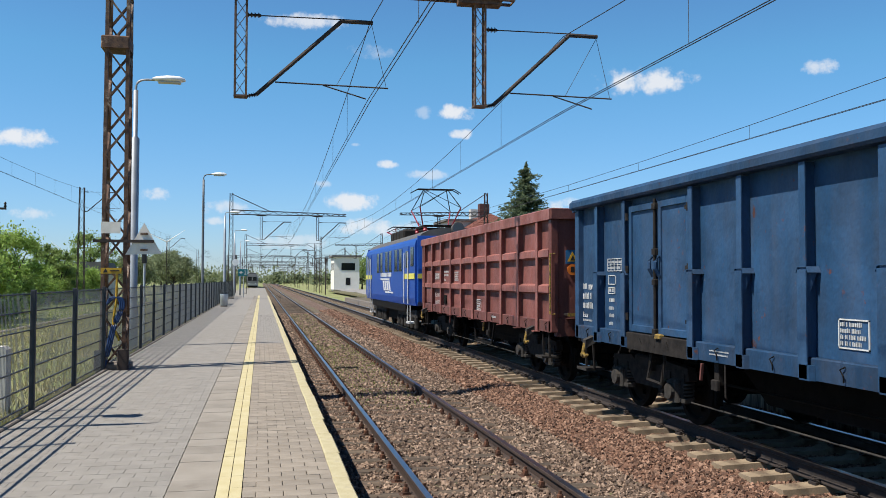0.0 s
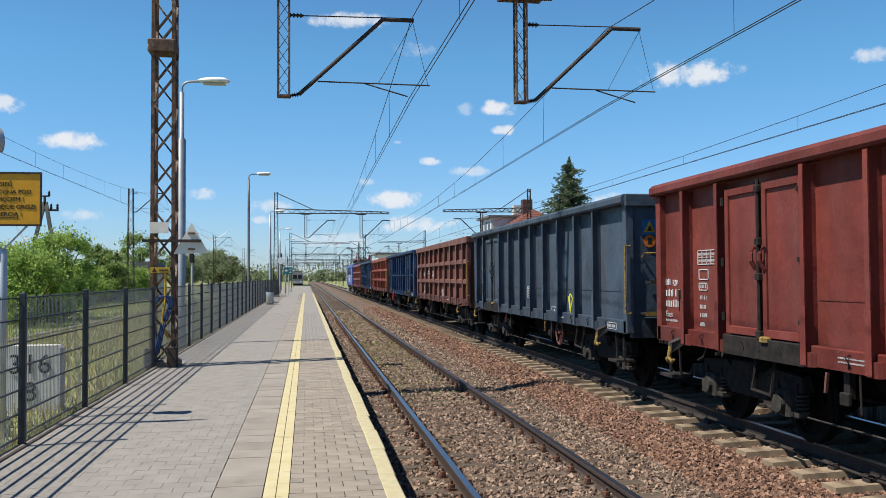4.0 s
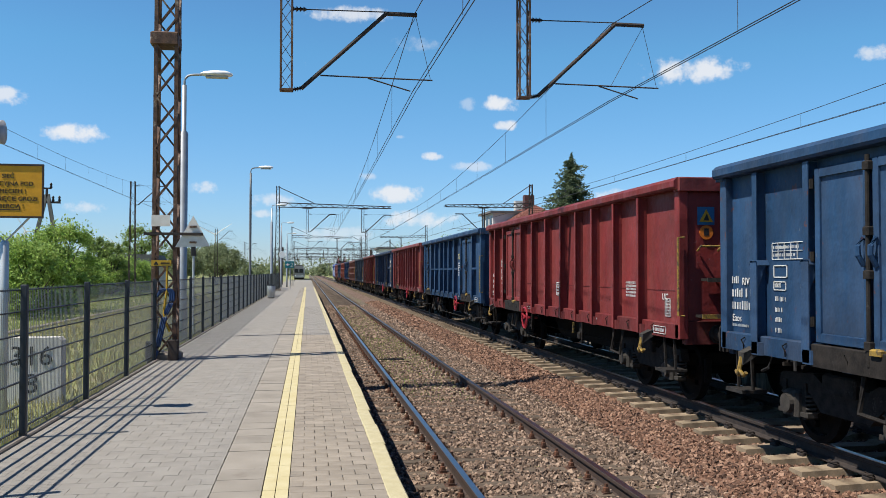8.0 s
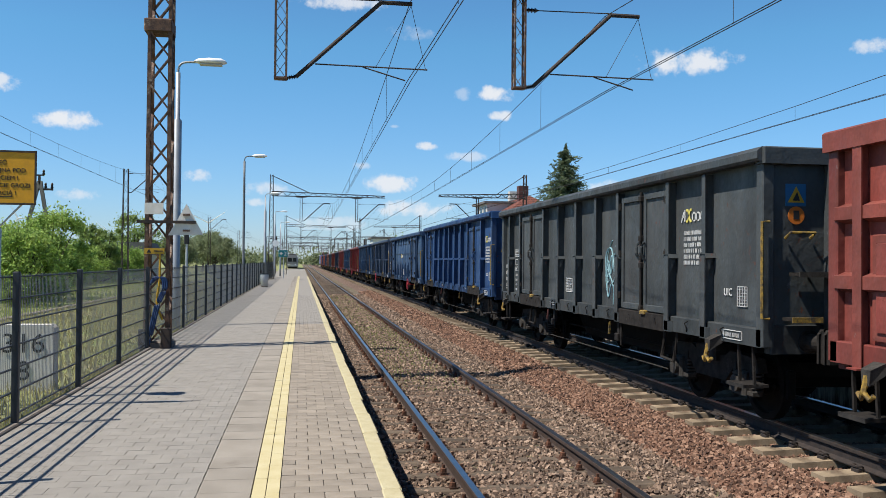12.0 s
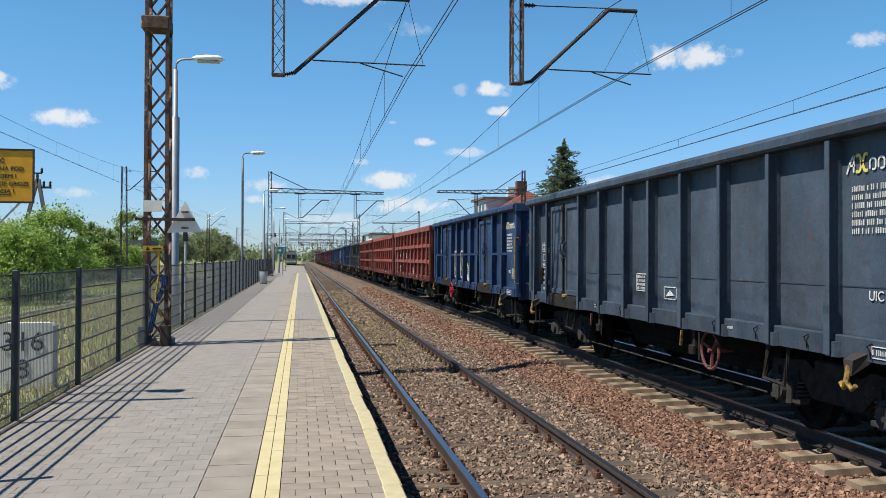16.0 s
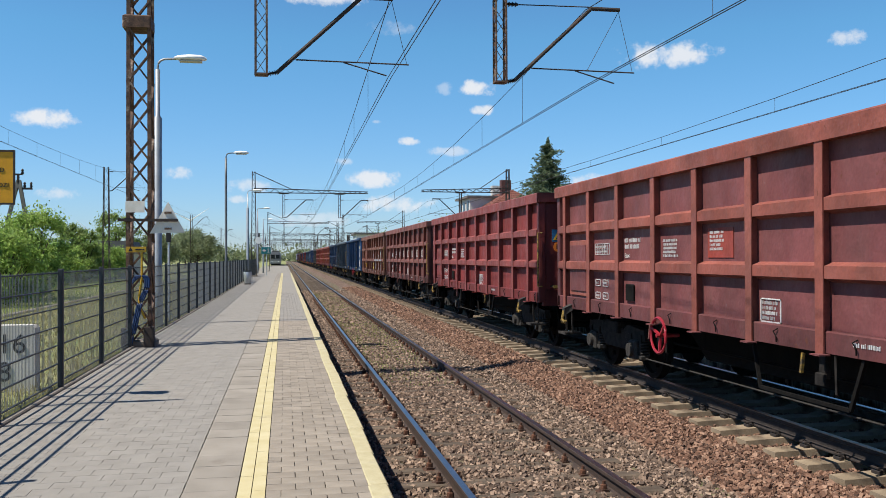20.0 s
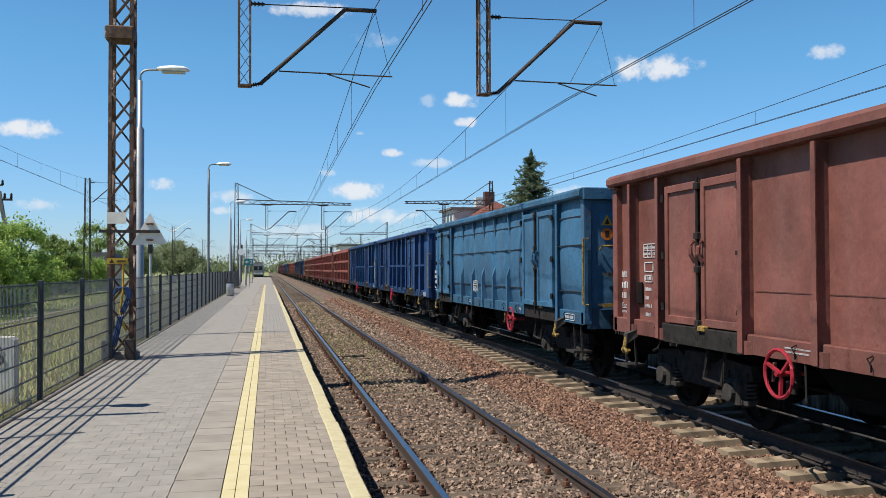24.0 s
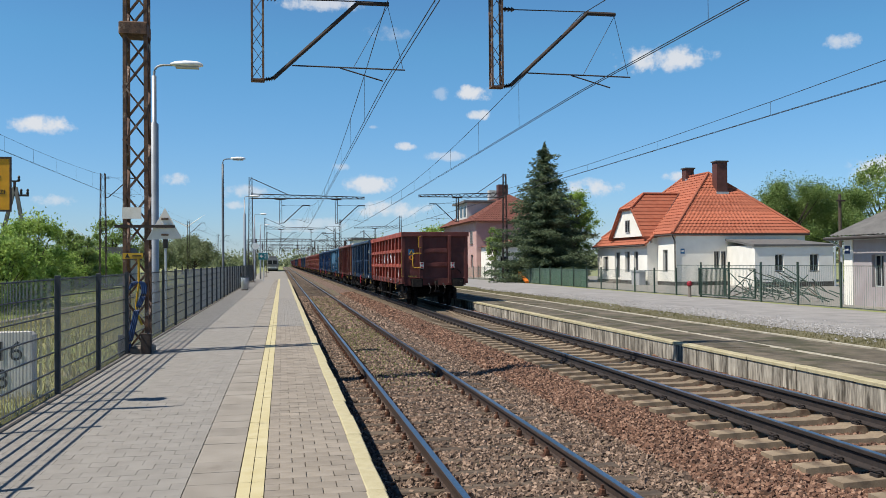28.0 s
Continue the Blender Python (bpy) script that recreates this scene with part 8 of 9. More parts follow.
    part("gable_wall", Geo().prism([(ym - low + 0.15, za), (ym + low - 0.15, za), (ym + high - 0.1, zt), (ym - high + 0.1, zt)], "x", bx, bx + 0.3), M_STUCCO, root)
    window(root, "x", ym - 0.42, ym + 0.42, 3.7, 4.65, bx - 0.1, False)
    gx, apex, back = bx - 0.22, 27.46, 30.5
    for d in (-1, 1):
        foot, knee = (gx, ym + d * (low + 0.15), za - 0.1), (gx, ym + d * high, zt)
        vs = [Vector(p) for p in (foot, (x0 - o + 0.1, ym + d * (low + 0.15), za - 0.1), (back, ym, za2), (apex, ym, za2), knee)]
        down = Vector((0, 0, -0.13))
        f = [(0, 1, 2, 3, 4), (9, 8, 7, 6, 5), (0, 4, 9, 5), (4, 3, 8, 9), (0, 5, 6, 1)]
        r2 = part("gable_roof", Geo().add([*vs, *[q + down for q in vs]], f if d < 0 else [q[::-1] for q in f]), M_TILE, root)
        n = 12
        for k in range(n):
            u = k / n
            zz = za - 0.1 + (za2 - za + 0.1) * u
            yy = ym + d * (low + 0.15) * (1 - u)
            xa = gx if zz < zt else gx + (apex - gx) * (zz - zt) / (za2 - zt)
            xb = x0 - o + 0.1 + (back - x0 + o - 0.1) * u
            part("tile_course", Geo().box(xa, xb, min(yy, yy - d * 0.3), max(yy, yy - d * 0.3), zz + 0.0, zz + 0.06) if xb > xa + 0.1 else Geo().box(xa, xa + 0.1, yy - 0.05, yy + 0.05, zz, zz + 0.03), M_TILE, r2)
        part("verge", Geo().bar(vs[0], vs[4], 0.1), M_TILE, r2)
        part("ridge_tiles", Geo().tube([vs[4] + Vector((0, 0, 0.05)), vs[3] + Vector((0, 0, 0.05))], 0.09, 8), M_TILE, r2)
        part("valley", Geo().tube([vs[1] + Vector((-0.1, d * 0.1, 0.06)), vs[2] + Vector((-0.1, d * 0.05, 0.06))], 0.05, 6), M_CHIM, r2)
    part("ridge_tiles", Geo().tube([(apex, ym, za2 + 0.05), (back, ym, za2 + 0.05)], 0.1, 8), M_TILE, root)
    vs = [Vector(p) for p in ((gx, ym - high, zt), (gx, ym + high, zt), (apex, ym, za2))]
    hip = part("gable_hip", Geo().add([*vs, *[q + Vector((0.1, 0, -0.12)) for q in vs]], [(0, 2, 1), (3, 4, 5), (0, 1, 4, 3)]), M_TILE, root)
    tiles(hip, vs[1], vs[0], vs[2], vs[2], 5, 1, "tile_course", M_TILE, 0.06)
    for x, y, w, top, low in ((32.35, 60.7, 0.42, 8.85, 6.6), (32.2, 65.6, 0.34, 8.85, 8.0)):
        ch = part("chimney", Geo().box(x - w, x + w, y - 0.36, y + 0.36, low - 1.2, top), M_CHIM, root, "brown clad chimney")
        part("cap", Geo().box(x - w - 0.08, x + w + 0.08, y - 0.44, y + 0.44, top, top + 0.1), M_PLINTH, ch)
        part("flashing", Geo().box(x - w - 0.06, x + w + 0.06, y - 0.46, y - 0.36, low - 0.3, low + 0.02), M_GALV, ch)
    # flat-roofed annex, set a little askew to the house
    ax0, ax1, ay0, at_, askew = 29.75, 35.3, 51.4, 2.38, 1.1
    wins = [(31.16, 31.76, 0.8, 1.88), (33.63, 34.26, 0.8, 1.88)]
    part("annex_wall", wall_with_holes("y", ay0, 0.3, ax0, ax1, z0, at_, wins), M_STUCCO, root)
    for a, b, c0, c1 in wins:
        window(root, "y", a, b, c0, c1, ay0 + 0.1)
    part("annex_wall", Geo().prism([(ax0 + 0.06, ay0 + 0.3), (ax0 + 0.36, ay0 + 0.3), (ax0 + askew + 0.3, y0 - 0.05), (ax0 + askew, y0 - 0.05)], "z", z0, at_ + 0.1), M_STUCCO, root)
    part("annex_wall", Geo().box(ax1 - 0.3, ax1, ay0 + 0.3, y0 - 0.05, z0, at_), M_STUCCO, root)
    rf = [(ax0 - 0.12, ay0 - 0.09, at_), (ax1 + 0.25, ay0 - 0.09, at_), (ax1 + 0.25, y0 - 0.04, at_ + 0.5), (ax0 + askew - 0.12, y0 - 0.04, at_ + 0.5)]
    part("annex_roof", Geo().add([*rf, *[(a, b, h + 0.14) for a, b, h in rf]], [(3, 2, 1, 0), (4, 5, 6, 7), (0, 1, 5, 4), (1, 2, 6, 5), (2, 3, 7, 6), (3, 0, 4, 7)]), M_SLATE, root)
    part("annex_plinth", Geo().box(ax0 - 0.02, ax1, ay0 - 0.02, ay0, z0, 0.1), M_PLINTH, root)
    part("annex_downpipe", Geo().tube([(ax1 + 0.1, ay0 - 0.1, at_), (ax1 + 0.06, ay0 - 0.08, at_ - 0.4), (ax1 + 0.06, ay0 - 0.08, z0)], 0.06, 8), M_GALV, root)
    p = part("wall_plate", Geo().box(27.35, 27.65, y0 - 0.03, y0, 2.0, 2.35, 0.005), M_SIGN_BLUE, root, "small blue plate")
    part("plate_bar", Geo().box(27.4, 27.6, y0 - 0.036, y0 - 0.03, 2.12, 2.24), M_WHITE, p)
    for k in range(4):
        part("step", Geo().box(24.9 + 0.3 * k, bx - 0.03, 65.0, 66.6, z0 + 0.17 * k, z0 + 0.17 * (k + 1)), M_KERB, root)
    return root


house_white()


def house_grey():
    root = thing("outbuilding", "grey rendered outbuilding with corrugated roof", "building")
    x0, x1, y0, y1, z0, e = 21.6, 29.6, 10.0, 30.7, -0.4, 2.36
    wins = [(28.5, 29.15, 0.5, 1.7), (22.0, 22.9, 0.5, 1.7)]
    part("wall", wall_with_holes("x", x0, 0.35, y0, y1, z0, e, wins), M_STUCCO_ROSE, root)
    for a, b, c0, c1 in wins:
        window(root, "x", a, b, c0, c1, x0 + 0.12)
    part("wall", Geo().box(x0 + 0.35, x1, y1 - 0.35, y1, z0, e), M_STUCCO_GREY, root)
    part("wall", Geo().box(x0 + 0.35, x1, y0, y0 + 0.35, z0, e), M_STUCCO_GREY, root)
    part("wall", Geo().box(x1 - 0.35, x1, y0 + 0.35, y1 - 0.35, z0, e), M_STUCCO_GREY, root)
    part("corner_pier", Geo().box(x0 - 0.05, x0, y1 - 0.5, y1 + 0.02, z0, e), M_STUCCO, root, "white painted corner pier")
    xm, zr = 25.6, 4.15
    for s, xe in ((-1, x0 - 0.4), (1, x1 + 0.4)):
        g = Geo()
        n = int((y1 - y0 + 1.2) / 0.13)
        v, f = [], []
        for k in range(n + 1):
            y = y0 - 0.6 + k * 0.13
            h = 0.07 + 0.045 * (k % 2)
            v += [(xe, y, e + 0.0 + h), (xm, y, zr + h)]
        f = [(2 * k, 2 * k + 1, 2 * k + 3, 2 * k + 2) for k in range(n)]
        g.add(v, f)
        part("roof", g, M_SLATE, root, "grey corrugated roof sheet")
    part("gable", Geo().prism([(x0, e), (x1, e), (xm, zr - 0.1)], "y", y1 - 0.3, y1 - 0.02), M_STUCCO_GREY, root)
    part("fascia", Geo().box(x0 - 0.44, x0 - 0.4, y0 - 0.6, y1 + 0.6, e - 0.1, e + 0.05), M_FRAME, root)
    part("gutter", Geo().tube([(x0 - 0.5, y0 - 0.6, e - 0.02), (x0 - 0.5, y1 + 0.6, e - 0.02)], 0.06, 8), M_PLINTH, root)
    part("downpipe", Geo().tube([(x0 - 0.48, y1 + 0.3, e - 0.08), (x0 - 0.1, y1 + 0.08, e - 0.4), (x0 - 0.1, y1 + 0.08, z0)], 0.045, 8), M_GALV, root)
    n = part("wall_plate", Geo().box(x0 - 0.07, x0 - 0.05, y1 - 0.36, y1 - 0.06, 1.75, 2.05), M_BLUE, root, "small blue and white plate")
    part("plate_bar", Geo().box(x0 - 0.075, x0 - 0.07, y1 - 0.3, y1 - 0.12, 1.86, 1.94), M_WHITE, n)
    l = part("wall_lamp", Geo().bar((x0, 26.9, 1.9), (x0 - 0.4, 26.9, 2.05), 0.05), M_GALV, root)
    return root


house_grey()


def house_pink():
    root = thing("house", "old pinkish house with brown tiled roof and dormer", "house")
    x0, x1, y0, y1, z0, e = 22.0, 32.0, 98.0, 118.0, -0.4, 6.2
    wins = [(100.0 + 3.2 * k, 101.2 + 3.2 * k, z, z + 1.5) for k in range(6) for z in (0.9,)]
    part("wall", wall_with_holes("x", x0, 0.4, y0, y1, z0, e, wins), M_PINK, root)
    for a, b, c0, c1 in wins:
        window(root, "x", a, b, c0, c1, x0 + 0.15)
        window(root, "x", a, b, c0 + 2.8, c1 + 2.8, x0 - 0.07)
    part("wall", Geo().box(x0 + 0.4, x1, y0, y0 + 0.4, z0, e), M_PINK, root)
    window(root, "y", 24.0, 25.0, 3.6, 5.0, y0 - 0.09)
    part("wall", Geo().box(x0 + 0.4, x1, y1 - 0.4, y1, z0, e), M_PINK, root)
    part("wall", Geo().box(x1 - 0.4, x1, y0 + 0.4, y1 - 0.4, z0, e), M_PINK, root)
    o, zr = 0.7, 9.6
    c = [(x0 - o, y0 - o, e), (x1 + o, y0 - o, e), (x1 + o, y1 + o, e), (x0 - o, y1 + o, e)]
    rA, rB = (27, y0 + 4.0, zr), (27, y1 - 4.0, zr)
    roof = part("roof", Geo().add([*c, rA, rB], [(0, 1, 4), (1, 2, 5, 4), (2, 3, 5), (3, 0, 4, 5), (3, 2, 1, 0)]), M_OLDTILE, root, "brown tiled hipped roof")
    tiles(roof, c[0], c[1], rA, rA, 14, 1, "tile_course", M_OLDTILE, 0.07)
    tiles(roof, c[3], c[0], rA, rB, 14, 1, "tile_course", M_OLDTILE, 0.07)
    d = part("dormer", Geo().box(x0 + 0.3, x0 + 3.4, 104.5, 111.5, e, e + 2.6), M_STUCCO_GREY, root, "pale dormer")
    part("dormer_roof", Geo().box(x0 - 0.1, x0 + 3.9, 104.1, 111.9, e + 2.6, e + 2.85), M_SLATE, d)
    for k in range(3):
        part("dormer_window", Geo().box(x0 + 0.26, x0 + 0.3, 105.2 + 2.1 * k, 106.4 + 2.1 * k, e + 0.9, e + 2.2), M_GLASS, d)
    a = part("annex", Geo().box(22.5, 27.5, 92.0, 97.9, -0.4, 3.2), M_STUCCO, root, "low white annex")
    part("annex_roof", Geo().prism([(22.2, 3.2), (27.8, 3.2), (27.8, 4.6)], "y", 91.7, 97.95), M_OLDTILE, a)
    part("annex_window", Geo().box(23.3, 24.1, 91.97, 92.0, 0.9, 2.1), M_GLASS, a)
    for x, y in ((26.5, 103.5), (27.4, 112.0), (23.4, 112.5)):
        part("chimney", Geo().box(x - 0.6, x + 0.6, y - 0.5, y + 0.5, 7.0, 10.9 if x > 25 else 9.0), M_STUCCO_GREY if x > 27 else M_CHIM, root)
    return root


house_pink()


def signal_box():
    root = thing("signal_box", "white two-storey signal box beside the far tracks", "building")
    x0, x1, y0, y1, z0, t = 13.4, 18.2, 166.0, 174.0, -0.6, 5.9
    wins = [(14.8, 17.4, 3.4, 4.8), (15.6, 16.5, 0.6, 2.0)]
    part("wall", wall_with_holes("y", y0, 0.35, x0, x1, z0, t, [(14.8, 17.4, 3.4, 4.8)]), M_STUCCO, root)
    part("window", Geo().box(14.8, 17.4, y0 + 0.15, y0 + 0.18, 3.4, 4.8), M_GLASS, root)
    part("window", Geo().box(15.6, 16.5, y0 - 0.02, y0, 0.6, 2.0), M_GLASS, root)
    part("wall", Geo().box(x0, x0 + 0.35, y0 + 0.35, y1, z0, t), M_STUCCO, root)
    for k in range(3):
        part("window", Geo().box(x0 - 0.02, x0, y0 + 1 + 2.2 * k, y0 + 2.2 + 2.2 * k, 3.4, 4.8), M_GLASS, root)
    part("wall", Geo().box(x1 - 0.35, x1, y0 + 0.35, y1, z0, t).box(x0 + 0.35, x1 - 0.35, y1 - 0.35, y1, z0, t), M_STUCCO, root)
    part("roof", Geo().box(x0 - 0.4, x1 + 0.4, y0 - 0.4, y1 + 0.4, t, t + 0.35), M_SLATE, root, "flat grey roof")
    return root


signal_box()


def far_train():
    root = thing("electric_train", "pale blue-grey passenger train standing far down the line", "train")
    x, y = -2.45, 247.0
    prof = [(x - 1.4, -0.1), (x - 1.45, 1.4), (x - 1.4, 2.6), (x - 1.0, 3.2), (x + 1.0, 3.2), (x + 1.4, 2.6), (x + 1.45, 1.4), (x + 1.4, -0.1)]
    part("body", Geo().prism(prof, "y", y, y + 60), M_EMU, root)
    part("windscreen", Geo().box(x - 1.15, x + 1.15, y - 0.06, y - 0.02, 1.3, 2.4), M_GLASS, root)
    part("pillar", Geo().box(x - 0.1, x + 0.1, y - 0.09, y - 0.06, 1.4, 2.35), M_EMU, root)
    part("band", Geo().box(x - 1.42, x + 1.42, y - 0.05, y - 0.01, 0.25, 0.5), M_GALV, root)
    part("skirt", Geo().box(x - 1.3, x + 1.3, y, y + 60, -0.55, -0.1), M_GREASE_SHADE, root)
    part("roof", Geo().box(x - 1.0, x + 1.0, y + 0.6, y + 59, 3.2, 3.55, 0.1), M_LOCO_ROOF, root)
    for s in (-0.9, 0.9):
        part("headlight", Geo().disc((x + s, y - 0.05, 0.5), 0.14, "y", 0.08, 12), M_LAMP, root)
    return root


M_EMU = plain("pale_train_paint", (0.2, 0.2, 0.21), 0.5)
far_train()


def garden_fence():
    root = thing("garden_fence", "green steel fence with slender pale bars along the road", "fence")
    x, z0 = 20.0, -0.3
    y, k = 15.2, 0
    while y < 96:
        tall = y < 41
        top = 1.4 if tall else 1.1
        part("post", Geo().box(x - 0.035, x + 0.035, y - 0.035, y + 0.035, z0 - 0.3, top + 0.05, 0.006), M_GREEN, root, "dark green fence post" if k == 0 else "")
        g = Geo()
        for i in range(1, 23):
            yy = y + 2.7 * i / 23
            g.bar((x, yy, z0 + 0.08), (x, yy, top - 0.1), 0.008)
        tagged(part("panel", g, M_PALE_BAR, root, "pale green fence bars" if k == 0 else ""), kind="stuff")
        part("top_bar", Geo().bar((x, y, top - 0.1), (x, y + 2.7, top - 0.1), 0.022), M_GREEN, root)
        part("low_bar", Geo().bar((x, y, z0 + 0.1), (x, y + 2.7, z0 + 0.1), 0.022), M_GREEN, root)
        if 54 < y < 79:
            g = Geo()
            for i in range(18):
                g.box(x + 0.06, x + 0.075 + 0.006 * (i % 2), y + 0.15 * i + 0.003, y + 0.15 * i + 0.147, z0 + 0.1, 1.0)
            tagged(part("screen_boards", g, M_BOARD, root, "green screening boards behind the fence bars"), kind="stuff")
        y += 2.7
        k += 1
    return root


M_BOARD = surf("weathered_green_board", (0.035, 0.085, 0.055), (0.06, 0.125, 0.082), 3, 0.75, vary=0.15, island=True)
M_PALE_BAR = surf("pale_green_fence_bar", (0.192, 0.237, 0.2), (0.266, 0.303, 0.266), 4, 0.6)
garden_fence()


# ---- trees and bushes ----
def leaves(name, centres, radii, count, size, material, seed, parent, up=0.3):
    """Many small leaf cards in clumps, each card a folded pair of triangles."""
    rng = np.random.default_rng(seed)
    c, r = np.array(centres, float), np.array(radii, float)
    pick = rng.choice(len(c), count, p=(r ** 2) / (r ** 2).sum())
    d = rng.normal(size=(count, 3))
    d /= np.linalg.norm(d, axis=1)[:, None]
    p = c[pick] + d * (r[pick] * np.abs(rng.normal(0, 0.85, count)).clip(0.1, 1.9))[:, None] * np.array([1, 1, 0.9])
    a = rng.normal(size=(count, 3))
    a /= np.linalg.norm(a, axis=1)[:, None]
    b = np.cross(a, d + rng.normal(size=(count, 3)) * 0.6)
    b /= np.linalg.norm(b, axis=1)[:, None] + 1e-9
    s = size * rng.uniform(0.6, 1.4, count)[:, None]
    q = np.stack([p - a * s, p + b * s * 0.55, p + a * s, p - b * s * 0.55], 1)
    me = bpy.data.meshes.new(name)
    me.from_pydata(q.reshape(-1, 3).tolist(), [], (np.arange(count * 4).reshape(-1, 4)).tolist())
    me.materials.append(material)
    return part(name, me, None, parent)


def broadleaf(x, y, z, h, w, count, size, material, seed, label, name="tree", group="trees"):
    rng = random.Random(seed)
    root = thing(name, label, "tree" if name == "tree" else "bush", group)
    g = Geo()
    tall = h * (0.3 if name == "tree" else 0.02)
    g.tube([(x, y, z - 0.2), (x + 0.05, y, z + tall * 0.6), (x, y + 0.05, z + h * 0.6)], 0.035 * h + 0.02, 8, 0.02)
    cs, rs = [], []
    for k in range(64):
        a, u = rng.uniform(0, 6.283), rng.uniform(0, 1)
        rad = w * (0.2 + 0.72 * math.sin(math.pi * (0.18 + 0.75 * u))) * rng.uniform(0.45, 0.95)
        c = (x + rad * math.cos(a), y + rad * math.sin(a), z + tall + (h - tall) * (0.1 + 0.82 * u))
        cs.append(c), rs.append(w * rng.uniform(0.1, 0.24))
        if k % 3 == 0:
            g.tube([(x, y, z + tall * 0.7 + 0.3 * h * u), c], 0.011 * h, 5, 0.01)
    part("trunk", g, M_BARK, root)
    leaves("crown", cs, rs, int(count * 2.2), size * 0.58, material, seed, root)
    return root


def spruce(x, y, z, h, w, seed):
    root = thing("spruce", "tall grey-green spruce tree behind the garden fence", "tree", "trees")
    part("trunk", Geo().tube([(x, y, z - 0.2), (x, y, z + h * 0.98)], 0.2, 8, 0.02), M_BARK, root)
    rng = np.random.default_rng(seed)
    pts = []
    n = 84
    for i in range(n):
        u = (i + rng.random()) / n
        zz = z + h * (0.05 + 0.94 * u)
        a = 6.283 * rng.random() + i * 2.4
        L = (w * (1 - u) ** 0.8 + 0.15) * rng.uniform(0.45, 1.12)
        for b in range(4):
            a2 = a + b * 1.571 + rng.normal(0, 0.4)
            lift = rng.normal(0, 0.35)
            m = int(18 + 16 * L + 9 * L * L)
            for j in range(m):
                f = (j + rng.random()) / m
                side = rng.normal(0, 0.11 * L * (1 - 0.6 * f))
                r = L * f
                pts.append((x + r * math.cos(a2) - side * math.sin(a2), y + r * math.sin(a2) + side * math.cos(a2), zz + lift - 0.22 * L * f + 0.17 * L * f * f + rng.normal(0, 0.05) - abs(rng.normal(0, 0.16)), a2, 0.19 * (1.15 - 0.4 * f)))
    P = np.array(pts)
    m = len(P)
    a = P[:, 3] + rng.normal(0, 0.8, m)
    d = np.stack([np.cos(a), np.sin(a), rng.normal(-0.1, 0.45, m)], 1)
    s = np.cross(d, rng.normal(size=(m, 3)))
    s /= np.linalg.norm(s, axis=1)[:, None]
    L, c = P[:, 4:5], P[:, :3]
    quad = np.stack([c - d * L, c + s * L * 0.3, c + d * L, c - s * L * 0.3], 1)
    me = bpy.data.meshes.new("needles")
    me.from_pydata(quad.reshape(-1, 3).tolist(), [], np.arange(m * 4).reshape(-1, 4).tolist())
    me.materials.append(M_NEEDLE)
    part("needles", me, None, root)
    return root


spruce(22.2, 72.0, -0.3, 11.75, 5.6, 5)
spruce(24.6, 76.0, -0.3, 7.4, 3.8, 6)
broadleaf(25.6, 74.8, -0.3, 8.2, 2.5, 9000, 0.13, M_LEAF, 11, "leafy green tree beside the spruce")
broadleaf(21.7, 88.0, -0.3, 5.6, 1.1, 3500, 0.12, M_LEAF_DARK, 12, "small dark tree in front of the pink house")
broadleaf(41.6, 66.0, -0.3, 8.6, 4.3, 32500, 0.115, M_LEAF_TREE, 13, "broad green tree behind the annex")
broadleaf(45.6, 67.0, -0.3, 8.4, 4.3, 30000, 0.115, M_LEAF_TREE, 14, "broad green tree behind the annex")
broadleaf(51.5, 68.0, -0.3, 10.4, 4.2, 7000, 0.17, M_LEAF_DARK, 15, "darker tree behind the outbuilding")
broadleaf(21.0, 120.0, -0.4, 7.0, 4.5, 3500, 0.22, M_LEAF, 16, "green trees beyond the pink house")
broadleaf(20.5, 182.0, -0.6, 7.0, 6.0, 4000, 0.3, M_LEAF_DARK, 17, "dark green trees beside the signal box")
broadleaf(27.0, 190.0, -0.6, 7.5, 6.0, 3000, 0.3, M_LEAF_DARK, 18, "dark green trees beside the signal box")


def hedge():
    rng = random.Random(21)
    for k in range(24):
        y = 31 + 3.3 * k + rng.uniform(-1, 1)
        x = -13.4 - 0.05 * y + rng.uniform(-1.8, 1.2)
        h = rng.uniform(2.6, 3.7)
        broadleaf(x, y, -0.45, h, h * 0.62, 6500, 0.13, M_LEAF if k % 4 else M_LEAF_DARK, 100 + k, "wild green bush in the strip beyond the siding", "bush", "bushes along the siding")
    for x, y, h, w in ((-11.9, 45.0, 4.4, 2.2), (-13.2, 42.0, 3.6, 1.8), (-11.2, 38.5, 3.3, 1.7), (-17.3, 75.0, 5.2, 1.5), (-15.9, 75.0, 4.6, 1.5)):
        broadleaf(x, y, -0.45, h, w, 9500, 0.115, M_LEAF if y < 60 else M_LEAF_DARK, round(y * 7 + x), "tall wild green bush beyond the siding", "bush", "bushes along the siding")
    broadleaf(-19.8, 110.0, -0.5, 7.6, 3.4, 3500, 0.22, M_LEAF_DARK, 171, "dark round tree behind the cottage", "tree", "far trees")
    for k in range(9):
        y = 135 + 14 * k
        broadleaf(-16 - 1.5 * k + rng.uniform(-4, 4), y, -0.6, rng.uniform(5, 8.5), rng.uniform(3.5, 5), 5200, 0.24, M_HAZY_LEAF, 200 + k, "grey-green trees far beyond the platform", "tree", "far trees")


hedge()


